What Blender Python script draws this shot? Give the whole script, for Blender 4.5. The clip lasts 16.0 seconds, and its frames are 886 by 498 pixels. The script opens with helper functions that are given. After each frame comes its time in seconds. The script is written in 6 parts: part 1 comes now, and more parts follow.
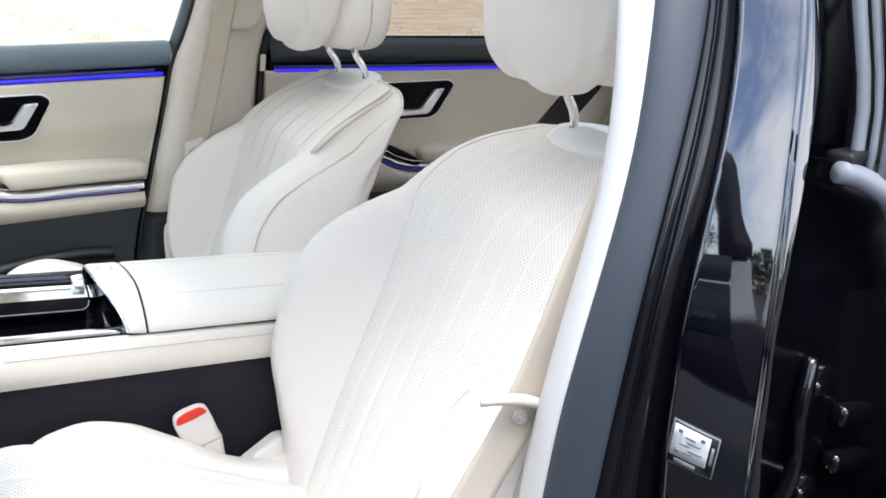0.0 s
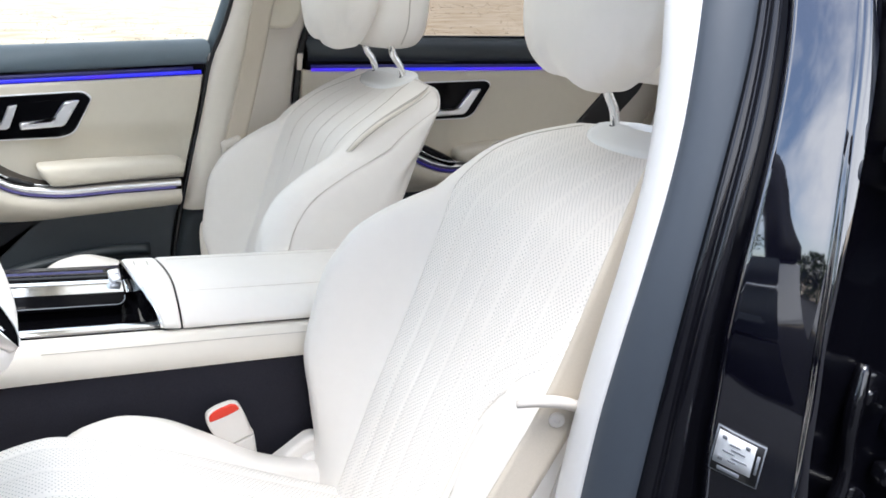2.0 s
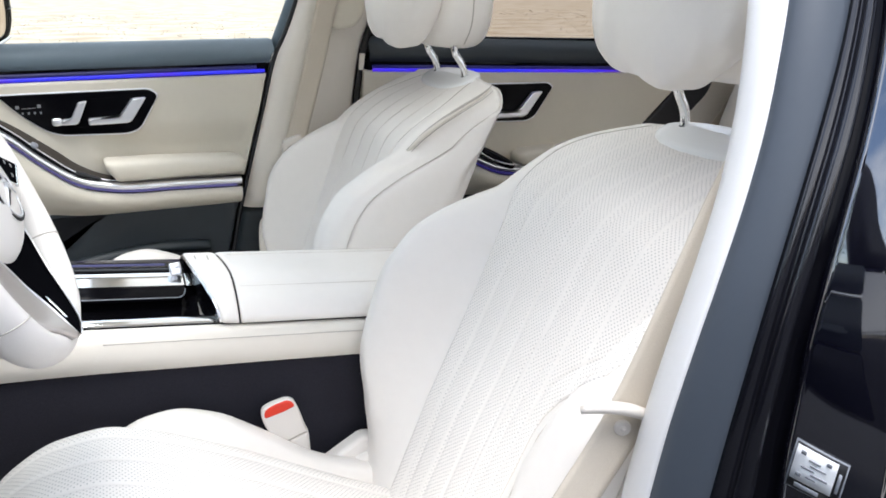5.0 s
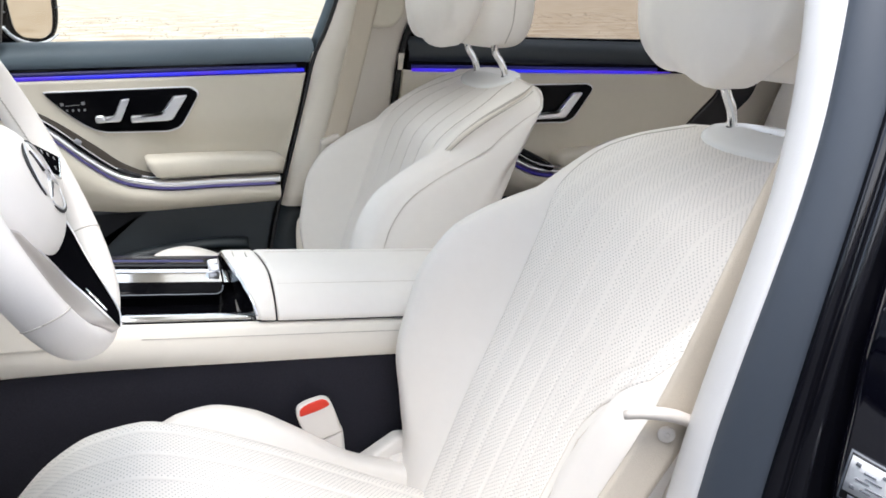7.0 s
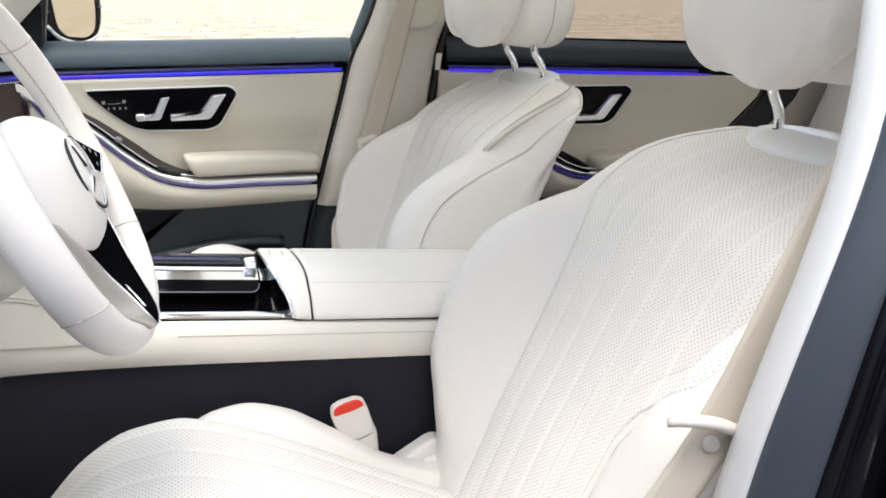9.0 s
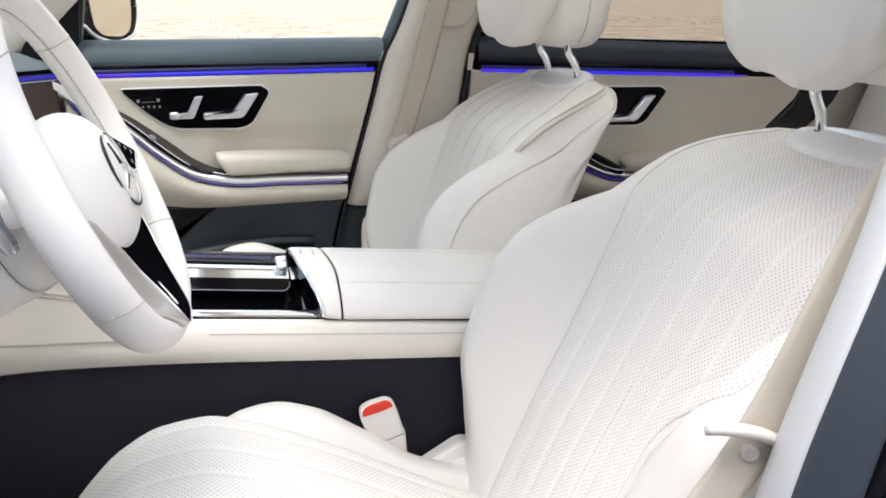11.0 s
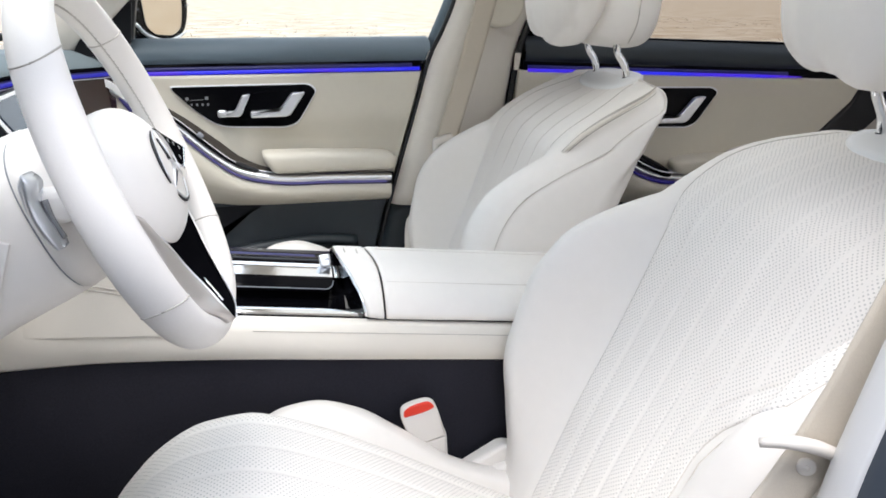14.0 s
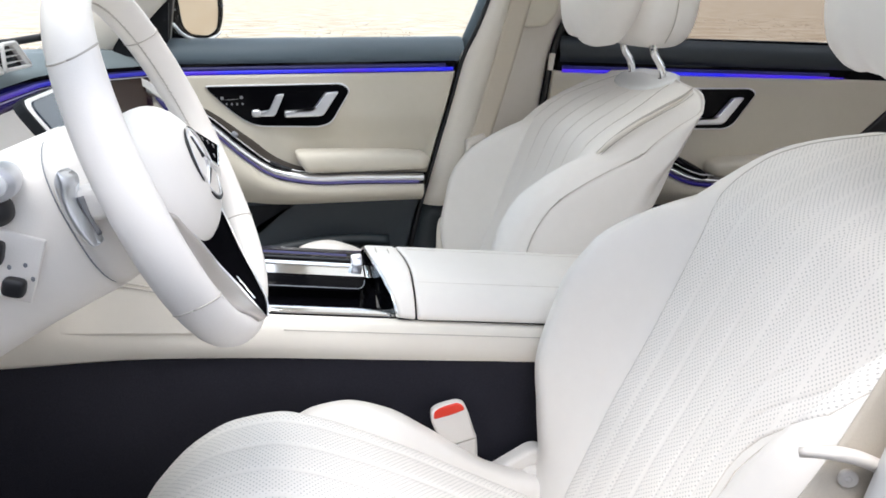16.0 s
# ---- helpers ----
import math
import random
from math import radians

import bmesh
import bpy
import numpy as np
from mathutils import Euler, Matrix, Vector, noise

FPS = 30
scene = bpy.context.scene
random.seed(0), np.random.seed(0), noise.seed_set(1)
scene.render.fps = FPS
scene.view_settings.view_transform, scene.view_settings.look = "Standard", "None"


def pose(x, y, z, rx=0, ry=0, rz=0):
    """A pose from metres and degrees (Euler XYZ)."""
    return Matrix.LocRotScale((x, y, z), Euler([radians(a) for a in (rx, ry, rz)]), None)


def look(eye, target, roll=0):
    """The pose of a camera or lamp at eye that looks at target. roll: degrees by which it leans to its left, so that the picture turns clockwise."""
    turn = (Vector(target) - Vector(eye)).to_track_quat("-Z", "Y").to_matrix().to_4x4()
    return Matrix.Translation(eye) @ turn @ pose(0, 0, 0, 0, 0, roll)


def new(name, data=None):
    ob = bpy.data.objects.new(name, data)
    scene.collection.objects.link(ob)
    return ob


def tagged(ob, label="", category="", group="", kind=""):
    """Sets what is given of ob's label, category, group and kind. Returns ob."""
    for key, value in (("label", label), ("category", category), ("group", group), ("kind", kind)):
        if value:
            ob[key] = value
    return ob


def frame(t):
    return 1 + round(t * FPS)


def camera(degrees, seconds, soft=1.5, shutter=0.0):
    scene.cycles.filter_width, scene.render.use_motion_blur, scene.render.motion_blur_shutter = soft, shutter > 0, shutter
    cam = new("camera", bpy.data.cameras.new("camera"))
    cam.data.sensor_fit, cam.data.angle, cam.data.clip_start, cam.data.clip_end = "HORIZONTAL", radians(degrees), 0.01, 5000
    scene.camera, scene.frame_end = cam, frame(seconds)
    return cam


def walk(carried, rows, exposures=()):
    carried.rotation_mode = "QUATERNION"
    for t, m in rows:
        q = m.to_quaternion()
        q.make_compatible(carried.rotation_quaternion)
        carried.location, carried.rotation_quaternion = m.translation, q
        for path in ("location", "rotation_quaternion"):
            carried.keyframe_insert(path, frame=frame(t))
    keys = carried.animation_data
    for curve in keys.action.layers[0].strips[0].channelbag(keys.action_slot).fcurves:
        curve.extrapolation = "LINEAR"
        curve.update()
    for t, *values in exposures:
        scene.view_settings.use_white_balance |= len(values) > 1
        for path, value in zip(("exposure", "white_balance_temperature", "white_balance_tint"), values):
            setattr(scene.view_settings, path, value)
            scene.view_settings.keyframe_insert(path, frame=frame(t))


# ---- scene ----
# ---------------------------------------------------------------- camera
cam = camera(57.7, 16.0, soft=1.7)
PATH = [
    (0, (-0.4554, -1.3147, 1.1688), (0.4771, 0.3338, 0.5262), -0.11),
    (0.5, (-0.4548, -1.3113, 1.1659), (0.4607, 0.3476, 0.5255), -0.11),
    (1, (-0.4542, -1.3079, 1.1629), (0.4445, 0.3610, 0.5247), -0.11),
    (1.5, (-0.4536, -1.3044, 1.1600), (0.4278, 0.3745, 0.5241), -0.10),
    (2, (-0.4532, -1.3009, 1.1571), (0.4098, 0.3885, 0.5237), -0.09),
    (2.5, (-0.4532, -1.2973, 1.1543), (0.3894, 0.4033, 0.5235), -0.08),
    (3, (-0.4534, -1.2938, 1.1516), (0.3684, 0.4180, 0.5234), -0.07),
    (3.5, (-0.4536, -1.2903, 1.1490), (0.3481, 0.4319, 0.5233), -0.06),
    (4, (-0.4537, -1.2868, 1.1465), (0.3290, 0.4449, 0.5231), -0.05),
    (6.5, (-0.4547, -1.2698, 1.1347), (0.2308, 0.5062, 0.5216), 0.04),
    (7, (-0.4551, -1.2665, 1.1327), (0.2110, 0.5174, 0.5212), 0.05),
    (7.5, (-0.4557, -1.2633, 1.1311), (0.1913, 0.5282, 0.5208), 0.06),
    (8, (-0.4564, -1.2600, 1.1297), (0.1715, 0.5385, 0.5206), 0.06),
    (8.5, (-0.4572, -1.2569, 1.1287), (0.1513, 0.5486, 0.5205), 0.07),
    (9, (-0.4580, -1.2540, 1.1278), (0.1326, 0.5577, 0.5205), 0.08),
    (11.5, (-0.4606, -1.2412, 1.1241), (0.0485, 0.5958, 0.5188), 0.12),
    (12, (-0.4608, -1.2389, 1.1234), (0.0333, 0.6022, 0.5183), 0.13),
    (12.5, (-0.4608, -1.2369, 1.1227), (0.0186, 0.6082, 0.5179), 0.13),
    (13, (-0.4610, -1.2350, 1.1220), (0.0014, 0.6146, 0.5177), 0.13),
    (13.5, (-0.4615, -1.2332, 1.1213), (-0.0181, 0.6213, 0.5175), 0.12),
    (14, (-0.4616, -1.2315, 1.1206), (-0.0364, 0.6273, 0.5171), 0.11),
    (14.5, (-0.4616, -1.2298, 1.1199), (-0.0541, 0.6331, 0.5170), 0.08),
    (15, (-0.4615, -1.2280, 1.1193), (-0.0725, 0.6390, 0.5170), 0.07),
    (15.5, (-0.4615, -1.2262, 1.1186), (-0.0911, 0.6448, 0.5168), 0.05),
    (16, (-0.4616, -1.2244, 1.1179), (-0.1116, 0.6508, 0.5168), 0.04),
]
walk(cam, [(t, look(eye, target, roll)) for t, eye, target, roll in PATH], [(0, 1.06, 6240, 11), (4, 0.96, 6240, 11), (7, 0.87, 6390, 12), (9, 0.845, 6520, 12), (11.5, 0.825, 6420, 12), (14.5, 0.825, 6300, 12), (16, 0.82, 6300, 12)])

# ---------------------------------------------------------------- world and light
world = bpy.data.worlds.new("sky")
scene.world = world
world.use_nodes = True
wn, wl = world.node_tree.nodes, world.node_tree.links
sky = wn.new("ShaderNodeTexSky")
sky.sky_type = "NISHITA"
sky.sun_disc = False
sky.sun_elevation, sky.sun_rotation = radians(71), radians(197)
sky.air_density, sky.dust_density = 1.0, 0.6
tc = wn.new("ShaderNodeTexCoord")
cn = wn.new("ShaderNodeTexNoise")
cn.inputs["Scale"].default_value, cn.inputs["Detail"].default_value = 1.7, 5
cn.inputs["Roughness"].default_value = 0.6
cr = wn.new("ShaderNodeValToRGB")
cr.color_ramp.elements[0].position, cr.color_ramp.elements[1].position = 0.36, 0.58
cmix = wn.new("ShaderNodeMix")
cmix.data_type = "RGBA"
cmix.inputs[7].default_value = (8.95, 9.2, 9.75, 1)
drift = wn.new("ShaderNodeMapping")
drift.inputs["Location"].default_value = (0.35, 0.20, 0.12)
wl.new(tc.outputs["Generated"], drift.inputs["Vector"])
wl.new(drift.outputs["Vector"], cn.inputs["Vector"])
wl.new(cn.outputs["Fac"], cr.inputs["Fac"])
wl.new(cr.outputs["Color"], cmix.inputs[0])
wl.new(sky.outputs["Color"], cmix.inputs[6])
wl.new(cmix.outputs[2], wn["Background"].inputs["Color"])
wn["Background"].inputs["Strength"].default_value = 0.15

sun = new("sun", bpy.data.lights.new("sun", "SUN"))
sun.data.energy, sun.data.angle, sun.data.color = 1.85, radians(32), (1.0, 0.97, 0.92)
# veiled by thin bright cloud, high over the near side of the car
sun.matrix_world = look((-0.9, -3.0, 9.2), (0, 0, 0))

# ---------------------------------------------------------------- helpers
V = Vector


def curve1(xs, ys):
    """A smooth curve through points (monotone cubic), as a function."""
    xs, ys = np.array(xs, float), np.array(ys, float)
    if xs[0] > xs[-1]:
        xs, ys = xs[::-1], ys[::-1]
    d = np.diff(ys) / np.diff(xs)
    m = np.r_[d[0], [0 if a * b <= 0 else 2 * a * b / (a + b) for a, b in zip(d[:-1], d[1:])], d[-1]]

    def f(x):
        x = np.clip(x, xs[0], xs[-1])
        i = np.clip(np.searchsorted(xs, x) - 1, 0, len(xs) - 2)
        h = xs[i + 1] - xs[i]
        t = (x - xs[i]) / h
        return (2 * t**3 - 3 * t**2 + 1) * ys[i] + (t**3 - 2 * t**2 + t) * h * m[i] + (3 * t**2 - 2 * t**3) * ys[i + 1] + (t**3 - t**2) * h * m[i + 1]
    return f


def smooth_path(pts, n):
    """n points of a smooth curve through pts (by length)."""
    pts = np.array(pts, float)
    s = np.r_[0, np.cumsum(np.linalg.norm(np.diff(pts, axis=0), axis=1))]
    u = np.linspace(0, s[-1], n)
    out = np.zeros((n, pts.shape[1]))
    m = np.gradient(pts, s, axis=0)
    for k, x in enumerate(u):
        i = min(max(np.searchsorted(s, x) - 1, 0), len(s) - 2)
        h = s[i + 1] - s[i]
        t = (x - s[i]) / h
        out[k] = (2 * t**3 - 3 * t**2 + 1) * pts[i] + (t**3 - 2 * t**2 + t) * h * m[i] + (3 * t**2 - 2 * t**3) * pts[i + 1] + (t**3 - t**2) * h * m[i + 1]
    return out


def link_mesh(name, verts, faces, mat, parent=None, label="", smooth=True, uv=None, kind=""):
    me = bpy.data.meshes.new(name)
    me.from_pydata([tuple(float(c) for c in v) for v in verts], [], faces)
    me.materials.append(mat)
    if uv is not None:
        lay = me.uv_layers.new(name="map")
        for lp in me.loops:
            lay.data[lp.index].uv = uv[lp.vertex_index]
    bm = bmesh.new()
    bm.from_mesh(me)
    if uv is None and len(verts) < 20000:
        bmesh.ops.remove_doubles(bm, verts=bm.verts, dist=1e-6)
    bmesh.ops.recalc_face_normals(bm, faces=bm.faces)
    bm.to_mesh(me)
    bm.free()
    me.polygons.foreach_set("use_smooth", [smooth] * len(me.polygons))
    ob = new(name, me)
    if parent is not None:
        ob.parent = parent
    return tagged(ob, label=label, kind=kind)


def part(name, bm, mat, parent=None, label="", smooth=True, kind=""):
    bmesh.ops.recalc_face_normals(bm, faces=bm.faces)
    me = bpy.data.meshes.new(name)
    bm.to_mesh(me)
    bm.free()
    me.materials.append(mat)
    me.polygons.foreach_set("use_smooth", [smooth] * len(me.polygons))
    ob = new(name, me)
    if parent is not None:
        ob.parent = parent
    return tagged(ob, label=label, kind=kind)


def thing(name, label, category, group="", kind=""):
    ob = new(name)
    ob.empty_display_size = 0.05
    return tagged(ob, label=label, category=category, group=group, kind=kind)


def grid_faces(n, m, closed=False, base=0):
    return [(base + i * m + j, base + i * m + (j + 1) % m, base + (i + 1) * m + (j + 1) % m, base + (i + 1) * m + j)
            for i in range(n - 1) for j in range(m if closed else m - 1)]


def sheet(name, P, mat, parent=None, label="", uv=None, back=None, smooth=True, kind=""):
    """A grid of points as a sheet; back: a vector by which a second skin lies behind it, closed at the rim."""
    P = np.asarray(P, float)
    n, m = P.shape[:2]
    verts, faces = [tuple(p) for p in P.reshape(-1, 3)], grid_faces(n, m)
    u = None if uv is None else [tuple(q) for q in np.asarray(uv).reshape(-1, 2)]
    if back is not None:
        k = n * m
        verts += [tuple(p + np.asarray(back, float)) for p in P.reshape(-1, 3)]
        faces += [tuple(reversed([k + q for q in f])) for f in grid_faces(n, m)]
        rim = [j for j in range(m)] + [i * m + m - 1 for i in range(1, n)] + [(n - 1) * m + j for j in range(m - 2, -1, -1)] + [i * m for i in range(n - 2, 0, -1)]
        faces += [(a, b, b + k, a + k) for a, b in zip(rim, rim[1:] + rim[:1])]
        if u is not None:
            u = u + u
    return link_mesh(name, verts, faces, mat, parent, label, smooth, u, kind)


def tube(name, pts, r, mat, parent=None, label="", n=10, steps=0, ry=None, kind=""):
    """A round rod along pts. r: a number or one for each end and between; ry: flattening."""
    pts = smooth_path(pts, steps) if steps else np.array(pts, float)
    k = len(pts)
    rs = np.interp(np.linspace(0, 1, k), np.linspace(0, 1, np.size(r)), np.atleast_1d(r))
    tang = np.gradient(pts, axis=0)
    up = V((0.13, 0.21, 0.97)).normalized()
    verts = []
    for p, t, rr in zip(pts, tang, rs):
        t = V(t).normalized()
        a = up.cross(t).normalized()
        b = t.cross(a)
        for j in range(n):
            c = 2 * math.pi * j / n
            verts.append(V(p) + a * (math.cos(c) * rr) + b * (math.sin(c) * rr * (ry or 1)))
    faces = grid_faces(k, n, True)
    faces += [tuple(range(n))[::-1], tuple((k - 1) * n + j for j in range(n))]
    return link_mesh(name, verts, faces, mat, parent, label, True, None, kind)


def box(name, lo, hi, mat, parent=None, label="", bevel=0.004, turn=None, at=None, seg=2, kind=""):
    bm = bmesh.new()
    bmesh.ops.create_cube(bm, size=1)
    for v in bm.verts:
        v.co = V([lo[i] + (v.co[i] + 0.5) * (hi[i] - lo[i]) for i in range(3)])
    if bevel:
        bmesh.ops.bevel(bm, geom=bm.edges[:], offset=bevel, segments=seg, affect="EDGES", profile=0.6)
    if turn is not None:
        c = V(at) if at is not None else V([(a + b) / 2 for a, b in zip(lo, hi)])
        bmesh.ops.transform(bm, matrix=Matrix.Translation(c) @ turn @ Matrix.Translation(-c), verts=bm.verts)
    return part(name, bm, mat, parent, label, bevel > 0, kind)


def rounded(pts, r, n=5):
    """An outline with its corners rounded; r: a radius, or one for each corner."""
    out, k = [], len(pts)
    rs = [r] * k if np.isscalar(r) else r
    for i in range(k):
        p, a, b = V(pts[i]), V(pts[i - 1]), V(pts[(i + 1) % k])
        la, lb = (a - p).length, (b - p).length
        d = min(rs[i], la * 0.45, lb * 0.45)
        s, e = p + (a - p).normalized() * d, p + (b - p).normalized() * d
        for j in range(n + 1):
            t = j / n
            out.append(tuple((1 - t) ** 2 * s + 2 * t * (1 - t) * p + t * t * e))
    return out


def plate(name, outline, y0, y1, mat, parent=None, label="", bevel=0.002, axis="y", kind="", tilt=None):
    """A flat body: an outline in x, z from y0 (its front, towards the camera) to y1; axis "x": outline in y, z; "z": in x, y."""
    bm = bmesh.new()
    def at(a, b, c):
        return {"y": V((a, c, b)), "x": V((c, a, b)), "z": V((a, b, c))}[axis]
    k = len(outline)
    cx, cz = np.mean([p[0] for p in outline]), np.mean([p[1] for p in outline])
    size = max(max(p[0] for p in outline) - min(p[0] for p in outline), 1e-6)
    sg = 1 if y1 > y0 else -1
    rings = [(0.0, y1), (0.0, y0 + sg * bevel), (bevel * 0.3, y0 + sg * bevel * 0.3), (bevel, y0)]
    loops = []
    for inset, y in rings:
        ring = []
        for i in range(k):
            p, a, b = V(outline[i]), V(outline[i - 1]), V(outline[(i + 1) % k])
            nrm = V((-(b - a).y, (b - a).x)).normalized() if (b - a).length > 1e-9 else V((0, 0))
            area = sum(outline[q - 1][0] * outline[q][1] - outline[q][0] * outline[q - 1][1] for q in range(k))
            q = p + nrm * inset * (1 if area > 0 else -1)
            c = at(q.x, q.y, y)
            if tilt is not None:
                c = tilt(c)
            ring.append(bm.verts.new(c))
        loops.append(ring)
    for r0, r1 in zip(loops, loops[1:]):
        for i in range(k):
            bm.faces.new((r0[i], r0[(i + 1) % k], r1[(i + 1) % k], r1[i]))
    bm.faces.new(loops[0])
    f = bm.faces.new(loops[-1])
    bmesh.ops.triangulate(bm, faces=[f])
    return part(name, bm, mat, parent, label, False, kind)


def ellipsoid(name, c, r, mat, parent=None, label="", e=2.0, turn=None, seg=32, rings=18, fn=None, kind=""):
    """A rounded body; e: over 2 makes it boxier. fn: moves each point of the unit body."""
    verts = []
    def p(v):
        return math.copysign(abs(v) ** (2 / e), v)
    for i in range(rings + 1):
        a = -math.pi / 2 + math.pi * i / rings
        for j in range(seg):
            b = 2 * math.pi * j / seg
            q = V((p(math.cos(a)) * p(math.cos(b)) * r[0], p(math.cos(a)) * p(math.sin(b)) * r[1], p(math.sin(a)) * r[2]))
            if fn:
                q = fn(q)
            if turn is not None:
                q = turn @ q
            verts.append(q + V(c))
    ob = link_mesh(name, verts, grid_faces(rings + 1, seg, True), mat, parent, label, True, None, kind)
    bm = bmesh.new()
    bm.from_mesh(ob.data)
    bmesh.ops.remove_doubles(bm, verts=bm.verts, dist=1e-6)
    bmesh.ops.recalc_face_normals(bm, faces=bm.faces)
    bm.to_mesh(ob.data)
    bm.free()
    return ob


# ---------------------------------------------------------------- materials
def shader(name, color, rough=0.5, metal=0.0, grain=0.0, scale=60.0, bump=0.0, bump_scale=400.0, coat=0.0, stain=0.06, spec=0.5):
    """A surface with variation at two scales and fine relief, in metres of the object's own space."""
    m = bpy.data.materials.new(name)
    m.use_nodes = True
    n, l = m.node_tree.nodes, m.node_tree.links
    b = n["Principled BSDF"]
    b.inputs["Roughness"].default_value, b.inputs["Metallic"].default_value = rough, metal
    b.inputs["Coat Weight"].default_value = coat
    b.inputs["Coat Roughness"].default_value = 0.03
    b.inputs["Specular IOR Level"].default_value = spec
    geo = n.new("ShaderNodeTexCoord")
    big, fine = n.new("ShaderNodeTexNoise"), n.new("ShaderNodeTexNoise")
    big.inputs["Scale"].default_value, big.inputs["Detail"].default_value = 7.0, 3
    fine.inputs["Scale"].default_value, fine.inputs["Detail"].default_value = scale, 4
    for t in (big, fine):
        l.new(geo.outputs["Object"], t.inputs["Vector"])
    add = n.new("ShaderNodeMath")
    add.operation = "MULTIPLY_ADD"
    add.inputs[1].default_value = stain * 2
    add.inputs[2].default_value = 1 - stain
    l.new(big.outputs["Fac"], add.inputs[0])
    add2 = n.new("ShaderNodeMath")
    add2.operation = "MULTIPLY_ADD"
    add2.inputs[1].default_value = grain * 2
    l.new(fine.outputs["Fac"], add2.inputs[0])
    sub = n.new("ShaderNodeMath")
    sub.operation = "SUBTRACT"
    sub.inputs[1].default_value = grain
    l.new(add.outputs[0], sub.inputs[0])
    l.new(sub.outputs[0], add2.inputs[2])
    mix = n.new("ShaderNodeMix")
    mix.data_type, mix.blend_type = "RGBA", "MULTIPLY"
    mix.inputs[0].default_value = 1
    mix.inputs[6].default_value = (*color, 1)
    l.new(add2.outputs[0], mix.inputs[7])
    l.new(mix.outputs[2], b.inputs["Base Color"])
    if bump:
        vor = n.new("ShaderNodeTexVoronoi")
        vor.inputs["Scale"].default_value = bump_scale
        l.new(geo.outputs["Object"], vor.inputs["Vector"])
        bp = n.new("ShaderNodeBump")
        bp.inputs["Strength"].default_value, bp.inputs["Distance"].default_value = bump, 0.0006
        l.new(vor.outputs["Distance"], bp.inputs["Height"])
        l.new(bp.outputs["Normal"], b.inputs["Normal"])
    return m


def perforated(name, color):
    """Leather with staggered rows of small punched holes; the map is in metres."""
    m = shader(name, color, 0.48, grain=0.02, bump=0.0)
    n, l = m.node_tree.nodes, m.node_tree.links
    b = n["Principled BSDF"]
    uv = n.new("ShaderNodeUVMap")
    uv.uv_map = "map"
    sep = n.new("ShaderNodeSeparateXYZ")
    l.new(uv.outputs["UV"], sep.inputs[0])

    def math_node(op, a, c=None):
        q = n.new("ShaderNodeMath")
        q.operation = op
        for i, v in enumerate((a, c)):
            if v is None:
                continue
            if isinstance(v, (int, float)):
                q.inputs[i].default_value = v
            else:
                l.new(v, q.inputs[i])
        return q.outputs[0]

    def holes(shift):
        d = []
        for out in (sep.outputs[0], sep.outputs[1]):
            f = math_node("FRACT", math_node("ADD", math_node("MULTIPLY", out, 1 / 0.0070), shift))
            f = math_node("SUBTRACT", f, 0.5)
            d.append(math_node("MULTIPLY", f, f))
        return math_node("SQRT", math_node("ADD", d[0], d[1]))
    dist = math_node("MINIMUM", holes(0.0), holes(0.5))
    ramp = n.new("ShaderNodeMapRange")
    ramp.inputs["From Min"].default_value, ramp.inputs["From Max"].default_value = 0.11, 0.175
    l.new(dist, ramp.inputs["Value"])
    # plain along the sewn channels
    ph = math_node("FRACT", math_node("ADD", math_node("MULTIPLY", sep.outputs[0], 3.5 / 0.165), 4.0))
    plain = n.new("ShaderNodeMapRange")
    plain.inputs["From Min"].default_value, plain.inputs["From Max"].default_value = 0.055, 0.075
    l.new(math_node("ABSOLUTE", math_node("SUBTRACT", ph, 0.5)), plain.inputs["Value"])
    inv = math_node("SUBTRACT", 1.0, plain.outputs["Result"])
    hole = math_node("MAXIMUM", ramp.outputs["Result"], inv)
    old = b.inputs["Base Color"].links[0].from_socket
    mix = n.new("ShaderNodeMix")
    mix.data_type = "RGBA"
    mix.inputs[6].default_value = (color[0] * 0.63, color[1] * 0.63, color[2] * 0.63, 1)
    l.new(hole, mix.inputs[0])
    l.new(old, mix.inputs[7])
    l.new(mix.outputs[2], b.inputs["Base Color"])
    bp = n.new("ShaderNodeBump")
    bp.inputs["Strength"].default_value, bp.inputs["Distance"].default_value = 0.15, 0.0006
    l.new(hole, bp.inputs["Height"])
    l.new(bp.outputs["Normal"], b.inputs["Normal"])
    return m


def glow(name, color, strength):
    m = bpy.data.materials.new(name)
    m.use_nodes = True
    b = m.node_tree.nodes["Principled BSDF"]
    b.inputs["Base Color"].default_value = (0.02, 0.02, 0.05, 1)
    b.inputs["Emission Color"].default_value = (*color, 1)
    b.inputs["Emission Strength"].default_value = strength
    return m


def strip_light(name):
    """A light guide that fades between blue and violet along its length."""
    m = glow(name, (0.05, 0.03, 1.0), 1.0)
    n, l = m.node_tree.nodes, m.node_tree.links
    geo, no, ramp = n.new("ShaderNodeTexCoord"), n.new("ShaderNodeTexNoise"), n.new("ShaderNodeValToRGB")
    no.inputs["Scale"].default_value = 4.5
    ramp.color_ramp.elements[0].position, ramp.color_ramp.elements[1].position = 0.47, 0.66
    ramp.color_ramp.elements[0].color, ramp.color_ramp.elements[1].color = (0.02, 0.02, 0.95, 1), (0.12, 0.02, 0.72, 1)
    l.new(geo.outputs["Object"], no.inputs["Vector"])
    l.new(no.outputs["Fac"], ramp.inputs["Fac"])
    l.new(ramp.outputs["Color"], n["Principled BSDF"].inputs["Emission Color"])
    return m


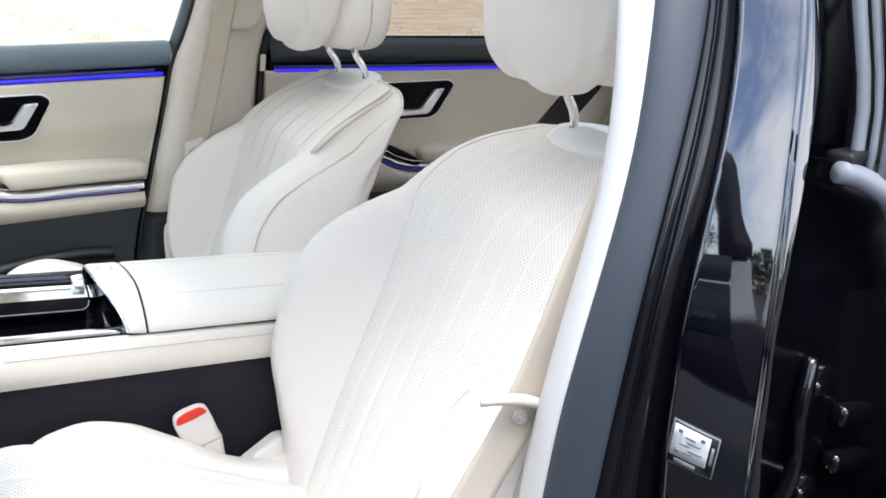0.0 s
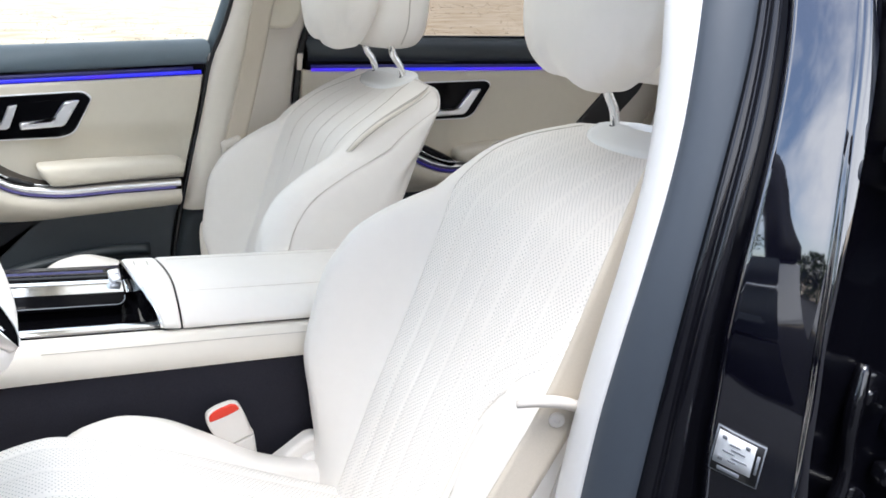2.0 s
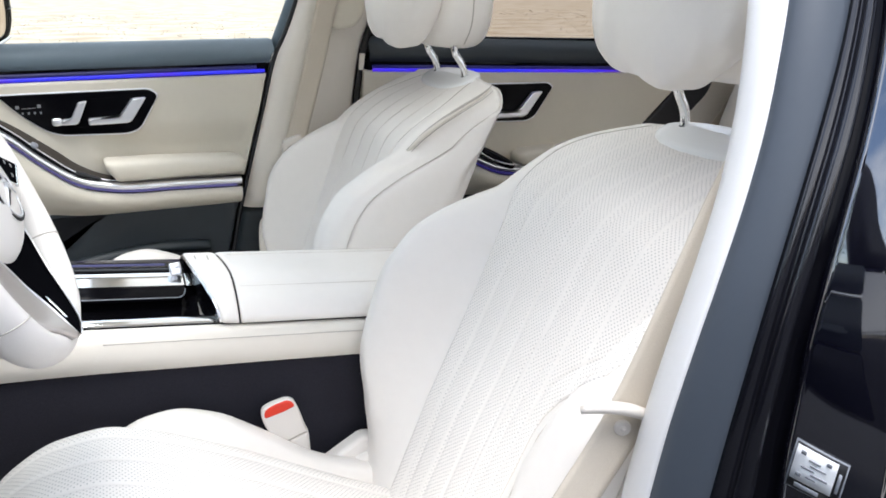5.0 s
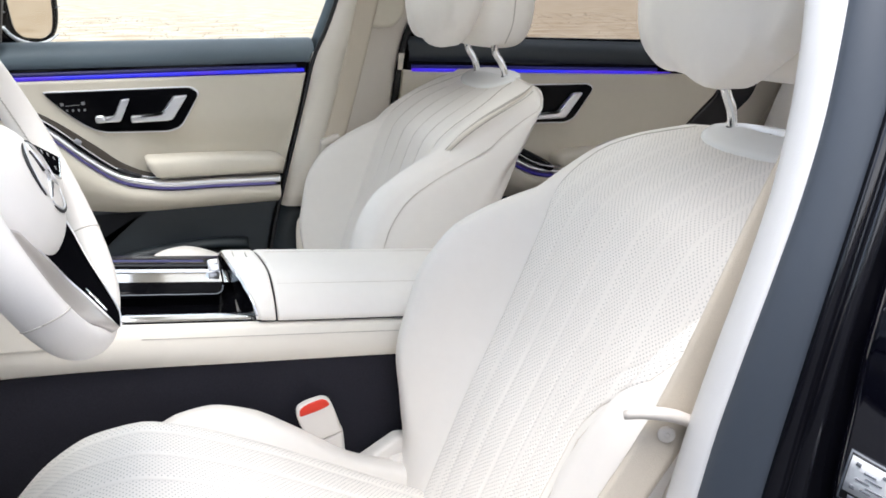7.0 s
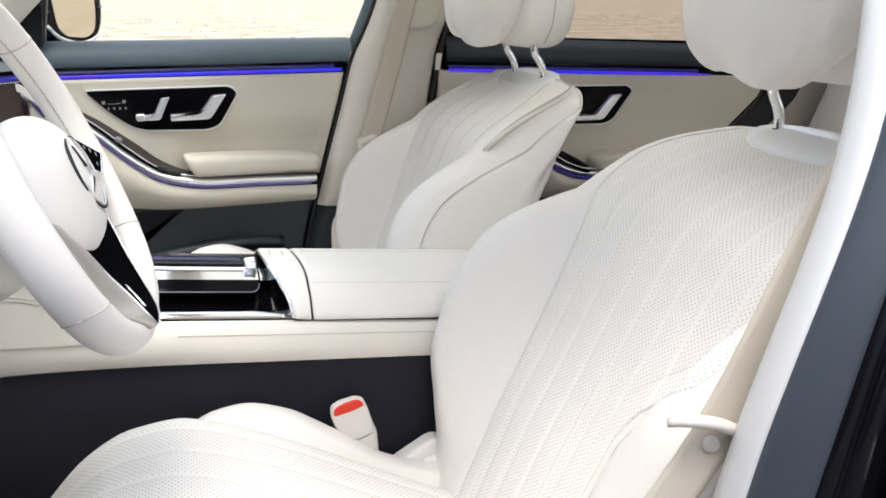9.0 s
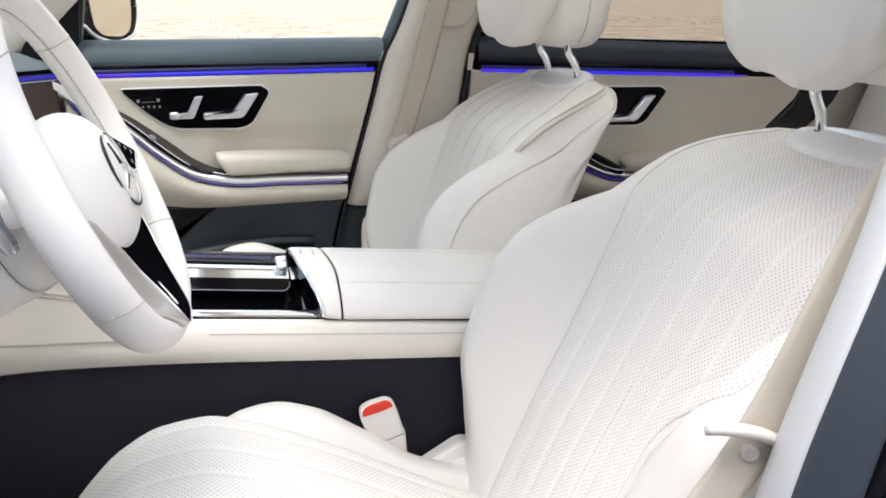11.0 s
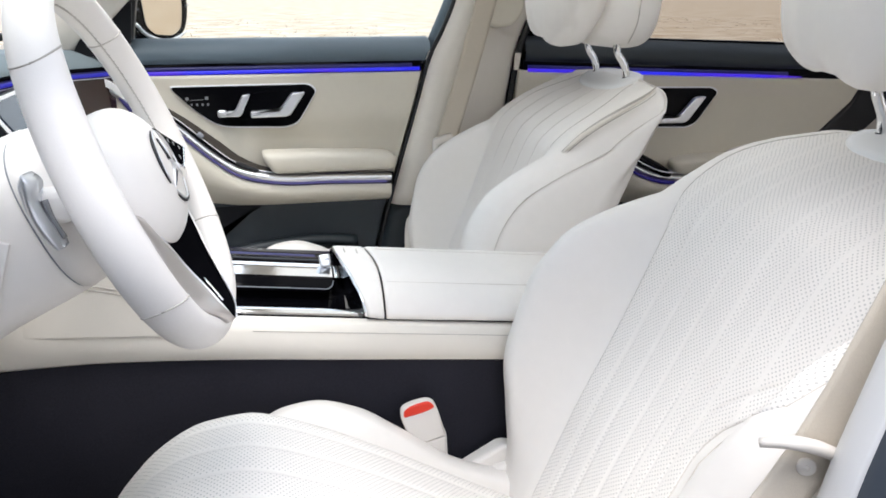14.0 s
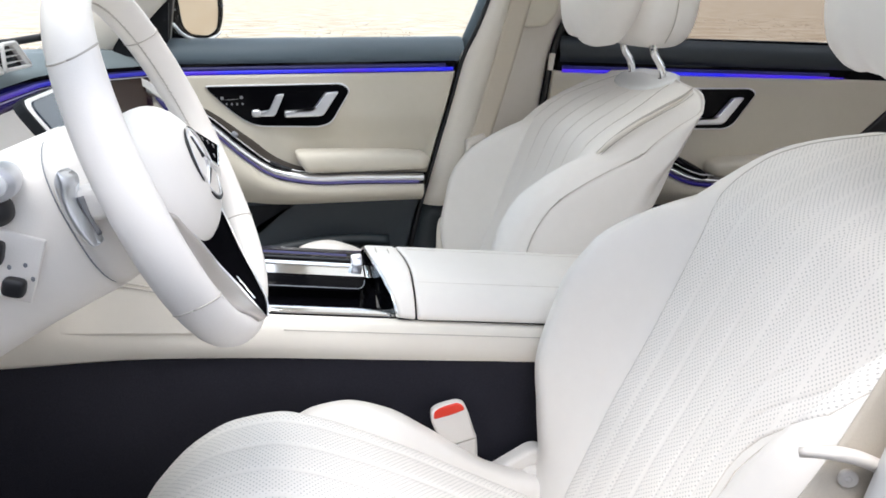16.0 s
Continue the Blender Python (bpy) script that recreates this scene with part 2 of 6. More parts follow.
def glass_mat(name, tint=(0.9, 0.95, 0.93)):
    m = bpy.data.materials.new(name)
    m.use_nodes = True
    n, l = m.node_tree.nodes, m.node_tree.links
    tr, gl, mx, fr = n.new("ShaderNodeBsdfTransparent"), n.new("ShaderNodeBsdfGlossy"), n.new("ShaderNodeMixShader"), n.new("ShaderNodeFresnel")
    tr.inputs["Color"].default_value = (*tint, 1)
    gl.inputs["Roughness"].default_value = 0.0
    fr.inputs["IOR"].default_value = 1.4
    l.new(fr.outputs[0], mx.inputs[0])
    l.new(tr.outputs[0], mx.inputs[1])
    l.new(gl.outputs[0], mx.inputs[2])
    l.new(mx.outputs[0], n["Material Output"].inputs["Surface"])
    return m


WHITE = (0.84, 0.799, 0.748)
leather = shader("white_leather", WHITE, 0.46, grain=0.02, bump=0.08, bump_scale=620, stain=0.025)
leather_perf = perforated("perforated_leather", WHITE)
cream = shader("cream_leather", (0.665, 0.615, 0.515), 0.5, grain=0.025, bump=0.25, bump_scale=560, stain=0.03)
pillar_white = shader("white_pillar_trim", (0.78, 0.768, 0.752), 0.5, grain=0.015, bump=0.15, bump_scale=700, stain=0.02)
cream_trim = shader("cream_trim", (0.79, 0.738, 0.655), 0.6, grain=0.02, bump=0.15, bump_scale=700, stain=0.02)
webbing = shader("belt_webbing", (0.535, 0.475, 0.39), 0.75, grain=0.06, scale=420, bump=0.5, bump_scale=900, stain=0.02)
buckle_plastic = shader("buckle_plastic", (0.76, 0.72, 0.67), 0.4, grain=0.01, stain=0.02)
belt_plastic = shader("belt_plastic", (0.66, 0.61, 0.55), 0.4, grain=0.01, stain=0.02)
slate = shader("slate_soft_trim", (0.105, 0.145, 0.175), 0.55, grain=0.03, bump=0.3, bump_scale=700)
# the slate trim lightened, with windscreen light on the dash put into the colour
lit_slate = shader("lit_slate_trim", (0.165, 0.205, 0.22), 0.6, grain=0.03, bump=0.3, bump_scale=700)
dark_trim = shader("dark_lower_trim", (0.013, 0.020, 0.025), 0.5, grain=0.05, bump=0.2)
pocket_black = shader("matt_black_lining", (0.006, 0.007, 0.009), 0.6, grain=0.05, stain=0.1, spec=0.2)
carpet = shader("dark_carpet", (0.025, 0.0245, 0.032), 0.95, grain=0.35, scale=500, bump=0.8, bump_scale=900, stain=0.15, spec=0.15)
black_gloss = shader("piano_black", (0.003, 0.003, 0.004), 0.07, grain=0.0, coat=0.0, stain=0.0, spec=0.09)
black_paint = shader("black_paint", (0.003, 0.003, 0.007), 0.04, grain=0.0, coat=1.0, stain=0.0, spec=1.0)
black_paint.node_tree.nodes["Principled BSDF"].inputs["IOR"].default_value = 1.7
black_paint.node_tree.nodes["Principled BSDF"].inputs["Coat IOR"].default_value = 1.8
flange_black = shader("ribbed_black_flange", (0.006, 0.006, 0.009), 0.16, grain=0.0, stain=0.1, spec=0.7)
hinge_paint = shader("dulled_black_paint", (0.004, 0.004, 0.006), 0.14, grain=0.0, stain=0.1, spec=1.0)
# copy of black_paint with weak reflections, standing for paint in shade
black_deep = shader("shaded_black_paint", (0.003, 0.003, 0.005), 0.12, grain=0.0, stain=0.0, spec=0.12)
band_brown = shader("dark_brown_lining", (0.045, 0.038, 0.032), 0.5, grain=0.06, stain=0.1, spec=0.3)
# taupe tint stands for the cream cabin mirrored in the spoke arm
spoke_satin = shader("cream_reflection_metal", (0.62, 0.58, 0.555), 0.34, metal=0.75, stain=0.06)
spoke_black = shader("gloss_black_spoke", (0.004, 0.004, 0.005), 0.32, grain=0.0, stain=0.0, spec=0.0)
black_matt = shader("black_plastic", (0.009, 0.009, 0.011), 0.5, grain=0.05, stain=0.1)
rubber = shader("seal_rubber", (0.055, 0.066, 0.083), 0.5, grain=0.04, scale=120, stain=0.08)
plate_white = shader("smooth_white_plastic", (0.84, 0.84, 0.83), 0.25, grain=0.0, stain=0.02)
pale_rubber = shader("pale_grey_seal", (0.26, 0.275, 0.305), 0.4, grain=0.04, scale=120, stain=0.1)
# darker than the stitching: the shade in creases is put into this colour
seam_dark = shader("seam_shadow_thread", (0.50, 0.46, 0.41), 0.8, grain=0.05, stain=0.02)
thread = shader("stitching", (0.66, 0.61, 0.55), 0.8, grain=0.05)
chrome = shader("bright_chrome", (0.86, 0.87, 0.88), 0.10, metal=1.0, stain=0.01)
brushed = shader("brushed_metal", (0.80, 0.82, 0.85), 0.34, metal=1.0, grain=0.02, scale=300, stain=0.02)
satin = shader("satin_aluminium", (0.86, 0.86, 0.88), 0.38, metal=1.0, grain=0.02, scale=300, stain=0.02)
red_plastic = shader("red_button", (0.72, 0.035, 0.012), 0.35, grain=0.01, stain=0.02)
white_label = shader("white_label", (0.82, 0.83, 0.84), 0.5, stain=0.02)
grey_print = shader("grey_print", (0.20, 0.21, 0.23), 0.6)
pale_print = shader("pale_print", (0.24, 0.24, 0.25), 0.5)
wood_dark = shader("dark_wood_trim", (0.028, 0.014, 0.010), 0.18, grain=0.3, scale=40, coat=0.8)
ambient = strip_light("ambient_light")
ambient.node_tree.nodes["Principled BSDF"].inputs["Emission Strength"].default_value = 0.46
ambient_soft = strip_light("soft_ambient_light")
ambient_soft.node_tree.nodes["Principled BSDF"].inputs["Emission Strength"].default_value = 0.22
ambient_dim = glow("dim_ambient_light", (0.08, 0.05, 0.60), 0.07)
sill_dark = shader("dark_slate_trim", (0.024, 0.032, 0.039), 0.5, grain=0.04, bump=0.2, bump_scale=700)
# spill of the light strips, drawn as a faintly glowing surface of its own
ambient_halo = glow("deep_blue_glow", (0.02, 0.015, 0.40), 0.09)
ambient_faint = glow("faint_ambient_light", (0.30, 0.26, 0.75), 0.15)
glass = glass_mat("window_glass")
tinted = glass_mat("tinted_glass", (0.43, 0.40, 0.36))


def diffuser_cloth(name, color):
    """Thin pale cloth that lets daylight through, scattered: an added diffuser."""
    m = bpy.data.materials.new(name)
    m.use_nodes = True
    n, l = m.node_tree.nodes, m.node_tree.links
    tr, df, mx, no, rm = n.new("ShaderNodeBsdfTranslucent"), n.new("ShaderNodeBsdfDiffuse"), n.new("ShaderNodeMixShader"), n.new("ShaderNodeTexNoise"), n.new("ShaderNodeMapRange")
    no.inputs["Scale"].default_value = 300.0
    rm.inputs["To Min"].default_value, rm.inputs["To Max"].default_value = 0.22, 0.30
    tr.inputs["Color"].default_value = (*color, 1)
    df.inputs["Color"].default_value = (*color, 1)
    l.new(no.outputs["Fac"], rm.inputs["Value"])
    l.new(rm.outputs["Result"], mx.inputs[0])
    l.new(tr.outputs[0], mx.inputs[1])
    l.new(df.outputs[0], mx.inputs[2])
    l.new(mx.outputs[0], n["Material Output"].inputs["Surface"])
    return m


roof_diffuser = diffuser_cloth("pale_roof_diffuser", (0.88, 0.86, 0.82))
screen_glass = shader("screen_glass", (0.02, 0.027, 0.038), 0.15, spec=0.12)
# ---------------------------------------------------------------- ground
def straw_ground():
    m = shader("dry_straw_ground", (0.50, 0.40, 0.26), 0.95, grain=0.05, scale=6.0, bump=0.0, stain=0.06)
    n, l = m.node_tree.nodes, m.node_tree.links
    patch = n.new("ShaderNodeTexNoise")
    patch.inputs["Scale"].default_value, patch.inputs["Detail"].default_value = 0.9, 4
    ramp = n.new("ShaderNodeValToRGB")
    ramp.color_ramp.elements[0].position, ramp.color_ramp.elements[1].position = 0.35, 0.66
    ramp.color_ramp.elements[0].color, ramp.color_ramp.elements[1].color = (0.38, 0.29, 0.19, 1), (0.56, 0.49, 0.385, 1)
    tcn = n.new("ShaderNodeTexCoord")
    l.new(tcn.outputs["Object"], patch.inputs["Vector"])
    l.new(patch.outputs["Fac"], ramp.inputs["Fac"])
    mix = [q for q in n if q.bl_idname == "ShaderNodeMix"][0]
    l.new(ramp.outputs["Color"], mix.inputs[6])
    rows = np.concatenate([-np.geomspace(0.6, 900, 26)[::-1], [0], np.geomspace(0.6, 900, 26)])
    P = [[(x, y, 0.03 * noise.noise((x * 0.4, y * 0.4, 0)) if abs(x) > 3 or abs(y) > 2 else 0) for x in rows] for y in rows]
    ob = sheet("ground", P, m, label="pale dry straw field around the car", kind="structure")
    return ob


straw_ground()
# out of view; assumed ground, darkened so the pillar paint mirrors it black
asphalt = shader("worn_asphalt", (0.022, 0.022, 0.024), 0.9, grain=0.25, scale=160, bump=0.5, bump_scale=140, stain=0.2)
sheet("road", [[(x, y, 0.045) for x in np.linspace(-40, 40, 9)] for y in np.linspace(-13.5, 2.6, 5)], asphalt, label="unseen asphalt under the car, dark for the paint's reflections", kind="structure", back=(0, 0, -0.2))

# tufts of dry grass on the field that shows through the far windows
straw = shader("dry_grass", (0.50, 0.43, 0.345), 0.9, grain=0.1)
rng = np.random.default_rng(4)
gv, gf = [], []
for k in range(2600):
    bx, by = rng.uniform(-9, 26), 4.5 + 34 * rng.uniform(0, 1) ** 1.4
    for b in range(5):
        a, h, w = rng.uniform(0, 6.28), rng.uniform(0.015, 0.05), rng.uniform(0.006, 0.016)
        px_, py_ = bx + rng.normal() * 0.06, by + rng.normal() * 0.06
        lx, ly = math.cos(a) * h * 0.5, math.sin(a) * h * 0.5
        i0 = len(gv)
        gv += [(px_ - w, py_, -0.01), (px_ + w, py_, -0.01), (px_ + lx, py_ + ly, h)]
        gf.append((i0, i0 + 1, i0 + 2))
tagged(link_mesh("dry_grass", gv, gf, straw, label="sparse tufts of dry pale grass on the field", kind="stuff", smooth=False), category="grass")

# ---------------------------------------------------------------- the car's shell
car = thing("car", "black saloon car with its near doors open, white leather inside", "car")

box("floor_pan", (-1.5, -0.78, 0.20), (1.7, 0.80, 0.25), carpet, car, "dark carpeted floor", 0.01)
box("transmission_tunnel", (-1.3, -0.108, 0.25), (0.9, 0.108, 0.56), carpet, car, "dark carpet on the tunnel", 0.02)
box("door_sill", (-0.85, -0.90, 0.24), (0.20, -0.755, 0.40), black_paint, car, "black painted door sill", 0.015)
box("rear_door_sill", (0.32, -0.86, 0.24), (1.25, -0.755, 0.40), black_paint, car, "black painted door sill", 0.015)

ZT = np.linspace(0.30, 1.40, 56)


def lean(y0, z):
    """The near pillar's depth at a height: it stands out at the belt line and leans in to the roof."""
    z = np.clip(z, 0.45, 1.32)
    return np.polyval([0.7365, -1.7044, 1.0167, 0.8593], z) * y0 + np.polyval([1.1731, -2.4638, 1.3838, -0.1786], z)


XL = curve1([0.275, 0.481, 0.584, 0.682, 0.765, 0.841, 0.912, 0.979, 1.034, 1.089, 1.152, 1.242, 1.378], [-0.1093, -0.0654, -0.0419, -0.0368, -0.0284, -0.0134, 0.0062, 0.0259, 0.0398, 0.0523, 0.0673, 0.0933, 0.1315])(ZT)
XR = curve1([0.275, 0.481, 0.584, 0.682, 0.765, 0.841, 0.912, 0.979, 1.034, 1.089, 1.152, 1.242, 1.378], [-0.1104, -0.0664, -0.0431, -0.0383, -0.031, -0.0166, 0.003, 0.0248, 0.0429, 0.0598, 0.0815, 0.1174, 0.1712])(ZT)
XG = curve1([0.275, 0.481, 0.584, 0.682, 0.765, 0.841, 0.912, 0.979, 1.034, 1.089, 1.152, 1.242, 1.378], [-0.0816, -0.0299, -0.0039, 0.0051, 0.0114, 0.0211, 0.0354, 0.0546, 0.0744, 0.0971, 0.123, 0.1552, 0.2038])(ZT)
XA = curve1([0.275, 0.481, 0.584, 0.682, 0.765, 0.841, 0.912, 0.979, 1.034, 1.089, 1.152, 1.242, 1.378], [-0.0096, 0.0259, 0.0451, 0.0437, 0.0425, 0.0472, 0.0592, 0.0774, 0.0965, 0.1145, 0.1356, 0.1607, 0.201])(ZT)
XB = curve1([0.275, 0.481, 0.584, 0.682, 0.765, 0.841, 0.912, 0.979, 1.034, 1.089, 1.152, 1.242, 1.378], [0.0532, 0.0726, 0.0837, 0.0736, 0.0654, 0.0654, 0.0744, 0.0902, 0.1069, 0.1244, 0.1427, 0.1624, 0.1947])(ZT)
XD = curve1([0.275, 0.481, 0.584, 0.682, 0.765, 0.841, 0.912, 0.979, 1.034, 1.089, 1.152, 1.242, 1.378], [0.0696, 0.1031, 0.1196, 0.1167, 0.1146, 0.1171, 0.1249, 0.1361, 0.148, 0.1616, 0.1787, 0.2031, 0.238])(ZT)
XE = curve1([0.275, 0.481, 0.584, 0.682, 0.765, 0.841, 0.912, 0.979, 1.034, 1.089, 1.152, 1.242, 1.378], [0.1458, 0.1495, 0.1531, 0.1332, 0.1202, 0.1199, 0.1311, 0.1481, 0.1641, 0.1796, 0.197, 0.2199, 0.2552])(ZT)
# the ridge turns outward with the height
YD = curve1([0.3, 0.68, 0.80, 0.92, 1.04, 1.4], [-0.88, -0.88, -0.875, -0.866, -0.859, -0.857])(ZT)
YE = YD - 0.0105


def pillar_strip(name, cols, mat, label="", parent=car):
    """A strip of the near middle pillar: columns of (x along the height, y at the foot)."""
    P = [[(x[i], lean(y if np.isscalar(y) else y[i], z), z) for x, y in cols] for i, z in enumerate(ZT)]
    return sheet(name, P, mat, parent, label)


def between(xa, ya, xb, yb, n, bulge):
    """Columns from one edge of a strip to the next, bulging out to the front by bulge (a function of 0..1)."""
    return [(xa + (xb - xa) * t - 0.75 * bulge(t), ya + (yb - ya) * t - 0.65 * bulge(t)) for t in np.linspace(0, 1, n)]


pillar_strip("pillar_trim", [(XL + 0.17, -0.695), (XL + 0.09, -0.7), (XL + 0.03, -0.714), (XL + 0.007, -0.727)] + between(XL, -0.74, XR, -0.77, 7, lambda t: 0.004 * math.sin(math.pi * t)) + [(XR + 0.014, -0.767)], pillar_white, "white pillar trim with a rounded front edge")
pillar_strip("door_seal", between(XR + 0.003, -0.769, XG, -0.8, 13, lambda t: 0.009 * math.sin(math.pi * t) ** 0.6) + [(XG + 0.008, -0.792)], rubber, "wide slate-grey rubber door seal")
pillar_strip("seal_flange", between(XG + 0.001, -0.796, XA, -0.815, 25, lambda t: -0.005 + 0.006 * abs(math.sin(2.0 * math.pi * t)) ** 0.8) + [(XA + 0.010, -0.805)], flange_black, "black ribbed flange")
pillar_strip("pillar_groove", between(XA + 0.002, -0.812, XB + 0.002, -0.819, 5, lambda t: -0.011), black_deep)
pillar_strip("pillar_panel", [(XB + 0.006, -0.808)] + between(XB, -0.82, XD, YD, 15, lambda t: 0.0015 * math.sin(math.pi * t)) + between(XD + 0.001, YD - 0.001, XE, YE, 7, lambda t: 0.004 * math.sin(math.pi * t)), black_paint, "glossy black painted pillar face")
pillar_strip("pillar_recess", [(XE + 0.001, YE + 0.002), (XE + 0.006, YE + 0.015), (XE + 0.03, YE + 0.03), (XE + 0.16, -0.88), (XE + 0.19, -0.94)], black_deep, "glossy black door opening")
pillar_strip("pillar_inside", [(XE + 0.16, -0.74), (XL + 0.17, -0.692)], cream_trim)



def on_pillar(t, z, out=0.0012):
    """A place on the glossy face of the near pillar, t from its groove to its ridge."""
    xb, xd, yd = np.interp(z, ZT, XB), np.interp(z, ZT, XD), np.interp(z, ZT, YD)
    b = 0.0026 * math.sin(math.pi * t) + out
    return V((xb + (xd - xb) * t - 0.75 * b, float(lean(-0.82 + (yd + 0.82) * t, z)) - 0.65 * b, z))


def pillar_patch(name, u0, u1, v0, v1, mat, parent, out, label=""):
    """A patch of the sticker: u across it, v up it, both 0 to 1."""
    def at(u, v):
        lo, hi = (0.06 + 0.46 * u, 0.730 - 0.010 * u), (0.10 + 0.46 * u, 0.766 - 0.012 * u)
        return on_pillar(lo[0] + (hi[0] - lo[0]) * v, lo[1] + (hi[1] - lo[1]) * v, out)
    P = [[at(u, v) for u in np.linspace(u0, u1, 4)] for v in np.linspace(v0, v1, 4)]
    return sheet(name, P, mat, parent, label, back=(0.0008, 0.0006, 0))


sticker = thing("sticker", "square white printed sticker on the glossy black pillar", "sticker")
pillar_patch("backing", -0.06, 1.24, -0.30, 1.10, pale_rubber, sticker, 0.0008)
pillar_patch("backing_face", -0.02, 1.20, -0.26, 1.06, black_matt, sticker, 0.0014)
pillar_patch("label_face", 0.0, 1.0, 0.0, 1.0, white_label, sticker, 0.0022)
for a, b, c, d in [(0.12, 0.24, 0.80, 0.90), (0.74, 0.86, 0.80, 0.90), (0.12, 0.24, 0.14, 0.24), (0.34, 0.62, 0.70, 0.74), (0.40, 0.78, 0.56, 0.60), (0.20, 0.52, 0.44, 0.48), (0.46, 0.86, 0.32, 0.36), (0.36, 0.60, 0.20, 0.24)]:
    pillar_patch("print_bar", a, b, c, d, grey_print, sticker, 0.0030)
pillar_patch("side_print", 1.06, 1.14, 0.15, 0.75, pale_rubber, sticker, 0.0022)
pillar_patch("side_print", 0.15, 0.75, -0.20, -0.08, pale_rubber, sticker, 0.0022)

# ---------------------------------------------------------------- roof, screens and far pillars
xs = [-0.42, -0.2, 0.1, 0.4, 0.8, 1.2, 1.5]
zr = [1.385, 1.42, 1.435, 1.44, 1.43, 1.40, 1.36]
rail_l = [[(x, -0.62 + 0.16 * t, z - 0.06 * (1 - t) ** 1.5 * 1.0) for t in np.linspace(0, 1, 6)] for x, z in zip(xs, zr)]
sheet("roof_rail", rail_l, cream_trim, car, "pale roof lining beside the glass roof", back=(0, 0, 0.03))
sheet("roof_rail", [[(x, -y, z) for x, y, z in r] for r in rail_l], cream_trim, car, "pale roof lining beside the glass roof", back=(0, 0, 0.03))
for x0, x1, z0, z1 in ((-0.42, -0.34, 1.385, 1.400), (0.56, 0.64, 1.437, 1.434), (1.25, 1.5, 1.395, 1.36)):
    sheet("roof_cross_member", [[(x0, y, z0) for y in np.linspace(-0.46, 0.46, 5)], [(x1, y, z1) for y in np.linspace(-0.46, 0.46, 5)]], cream_trim, car, back=(0, 0, 0.025))
def roof_sheet(name, x0, x1, z0, z1, mat, label, back):
    return sheet(name, [[(x0 + (x1 - x0) * t, y, z0 + (z1 - z0) * t) for y in np.linspace(-0.46, 0.46, 5)] for t in (0, 1)], mat, car, label, back=back)


roof_sheet("roof_lining", 0.64, 1.25, 1.434, 1.397, cream_trim, "pale roof lining", (0, 0, 0.005))
# unseen cloth, added to scatter sunlight evenly over seats and far pillar
roof_sheet("roof_diffuser", -0.34, 0.56, 1.404, 1.437, roof_diffuser, "unseen pale diffuser added under the glass roof to soften cabin light", None)
glass_roof = roof_sheet("glass_roof_panel", -0.34, 0.56, 1.428, 1.460, glass, "clear glass roof panel", (0, 0, 0.004))
glass_roof.visible_shadow = False

ws = sheet("windscreen", [[(-1.42 + 0.98 * t, y * (1 - 0.12 * t), 1.02 + 0.37 * t - 0.02 * (y / 0.7) ** 2) for y in np.linspace(-0.70, 0.70, 9)] for t in np.linspace(0, 1, 7)], glass, car, "raked windscreen", back=(-0.004, 0, 0.004))
ws.visible_shadow = False
rs = sheet("rear_screen", [[(1.5 + 0.5 * t, y, 1.36 - 0.36 * t) for y in np.linspace(-0.6, 0.6, 7)] for t in np.linspace(0, 1, 4)], tinted, car, "tinted rear window", back=(0.003, 0, 0.004))
for sy in (-1, 1):
    fr = curve1([0.93, 1.0, 1.04, 1.103, 1.2, 1.36], [-0.955, -0.85, -0.79, -0.722, -0.615, -0.42])
    sheet("front_pillar", [[(float(fr(z)) - 0.17 * t * (1 - 0.4 * (z - 0.93)), sy * (0.735 - 0.30 * (z - 0.93) ** 1.2 - 0.022 * math.sin(math.pi * min(1, 0.12 + t)) ** 0.6), z) for t in np.linspace(0, 1, 9)] for z in np.linspace(0.93, 1.36, 16)], cream_trim, car, "pale trimmed windscreen pillar", back=(-0.01, sy * 0.05, 0))
    sheet("rear_pillar", [[(1.22 + 0.30 * t + 0.30 * s, sy * (0.71 - 0.09 * t), 0.95 + 0.42 * t) for s in np.linspace(0, 1, 3)] for t in np.linspace(0, 1, 6)], cream_trim, car, "pale rear pillar trim", back=(0, sy * 0.05, 0))

# far middle pillar
far_pillar = thing("middle_pillar", "cream trimmed car pillar between the two far doors", "car pillar")
ZF = np.linspace(0.62, 1.40, 24)
fx0 = curve1([0.50, 0.623, 0.71, 0.875, 0.982, 1.034, 1.111, 1.40], [-0.181, -0.150, -0.125, -0.076, -0.046, -0.020, 0.010, 0.09])
fx1 = curve1([0.50, 0.62, 0.866, 0.99, 1.031, 1.111, 1.40], [0.10, 0.115, 0.150, 0.169, 0.180, 0.216, 0.33])


def far_y(z):
    return 0.712 - 0.16 * max(0, z - 0.85) ** 1.4


sheet("pillar_trim", [[(fx0(z) + (fx1(z) - fx0(z)) * t, far_y(z) - 0.034 * float(np.interp(t, [0, 0.03, 0.10, 0.25, 0.45, 0.52, 0.75, 0.96, 1.0], [0, 0.45, 0.80, 1.0, 0.95, 0.80, 0.22, -0.35, -0.7])), z) for t in np.linspace(0, 1, 25)] for z in ZF], cream_trim, far_pillar, "cream pillar trim", back=(0, 0.06, 0))
ZL = np.linspace(0.25, 0.618, 12)
sheet("lower_trim", [[(fx0(max(z, 0.5)) - 0.3 * max(0, 0.5 - z) + (fx1(z) - fx0(max(z, 0.5)) + 0.1) * t, 0.714 - 0.018 * math.sin(math.pi * t) ** 0.5, z) for t in np.linspace(0, 1, 13)] for z in ZL], dark_trim, far_pillar, "dark lower pillar trim", back=(0, 0.06, 0))
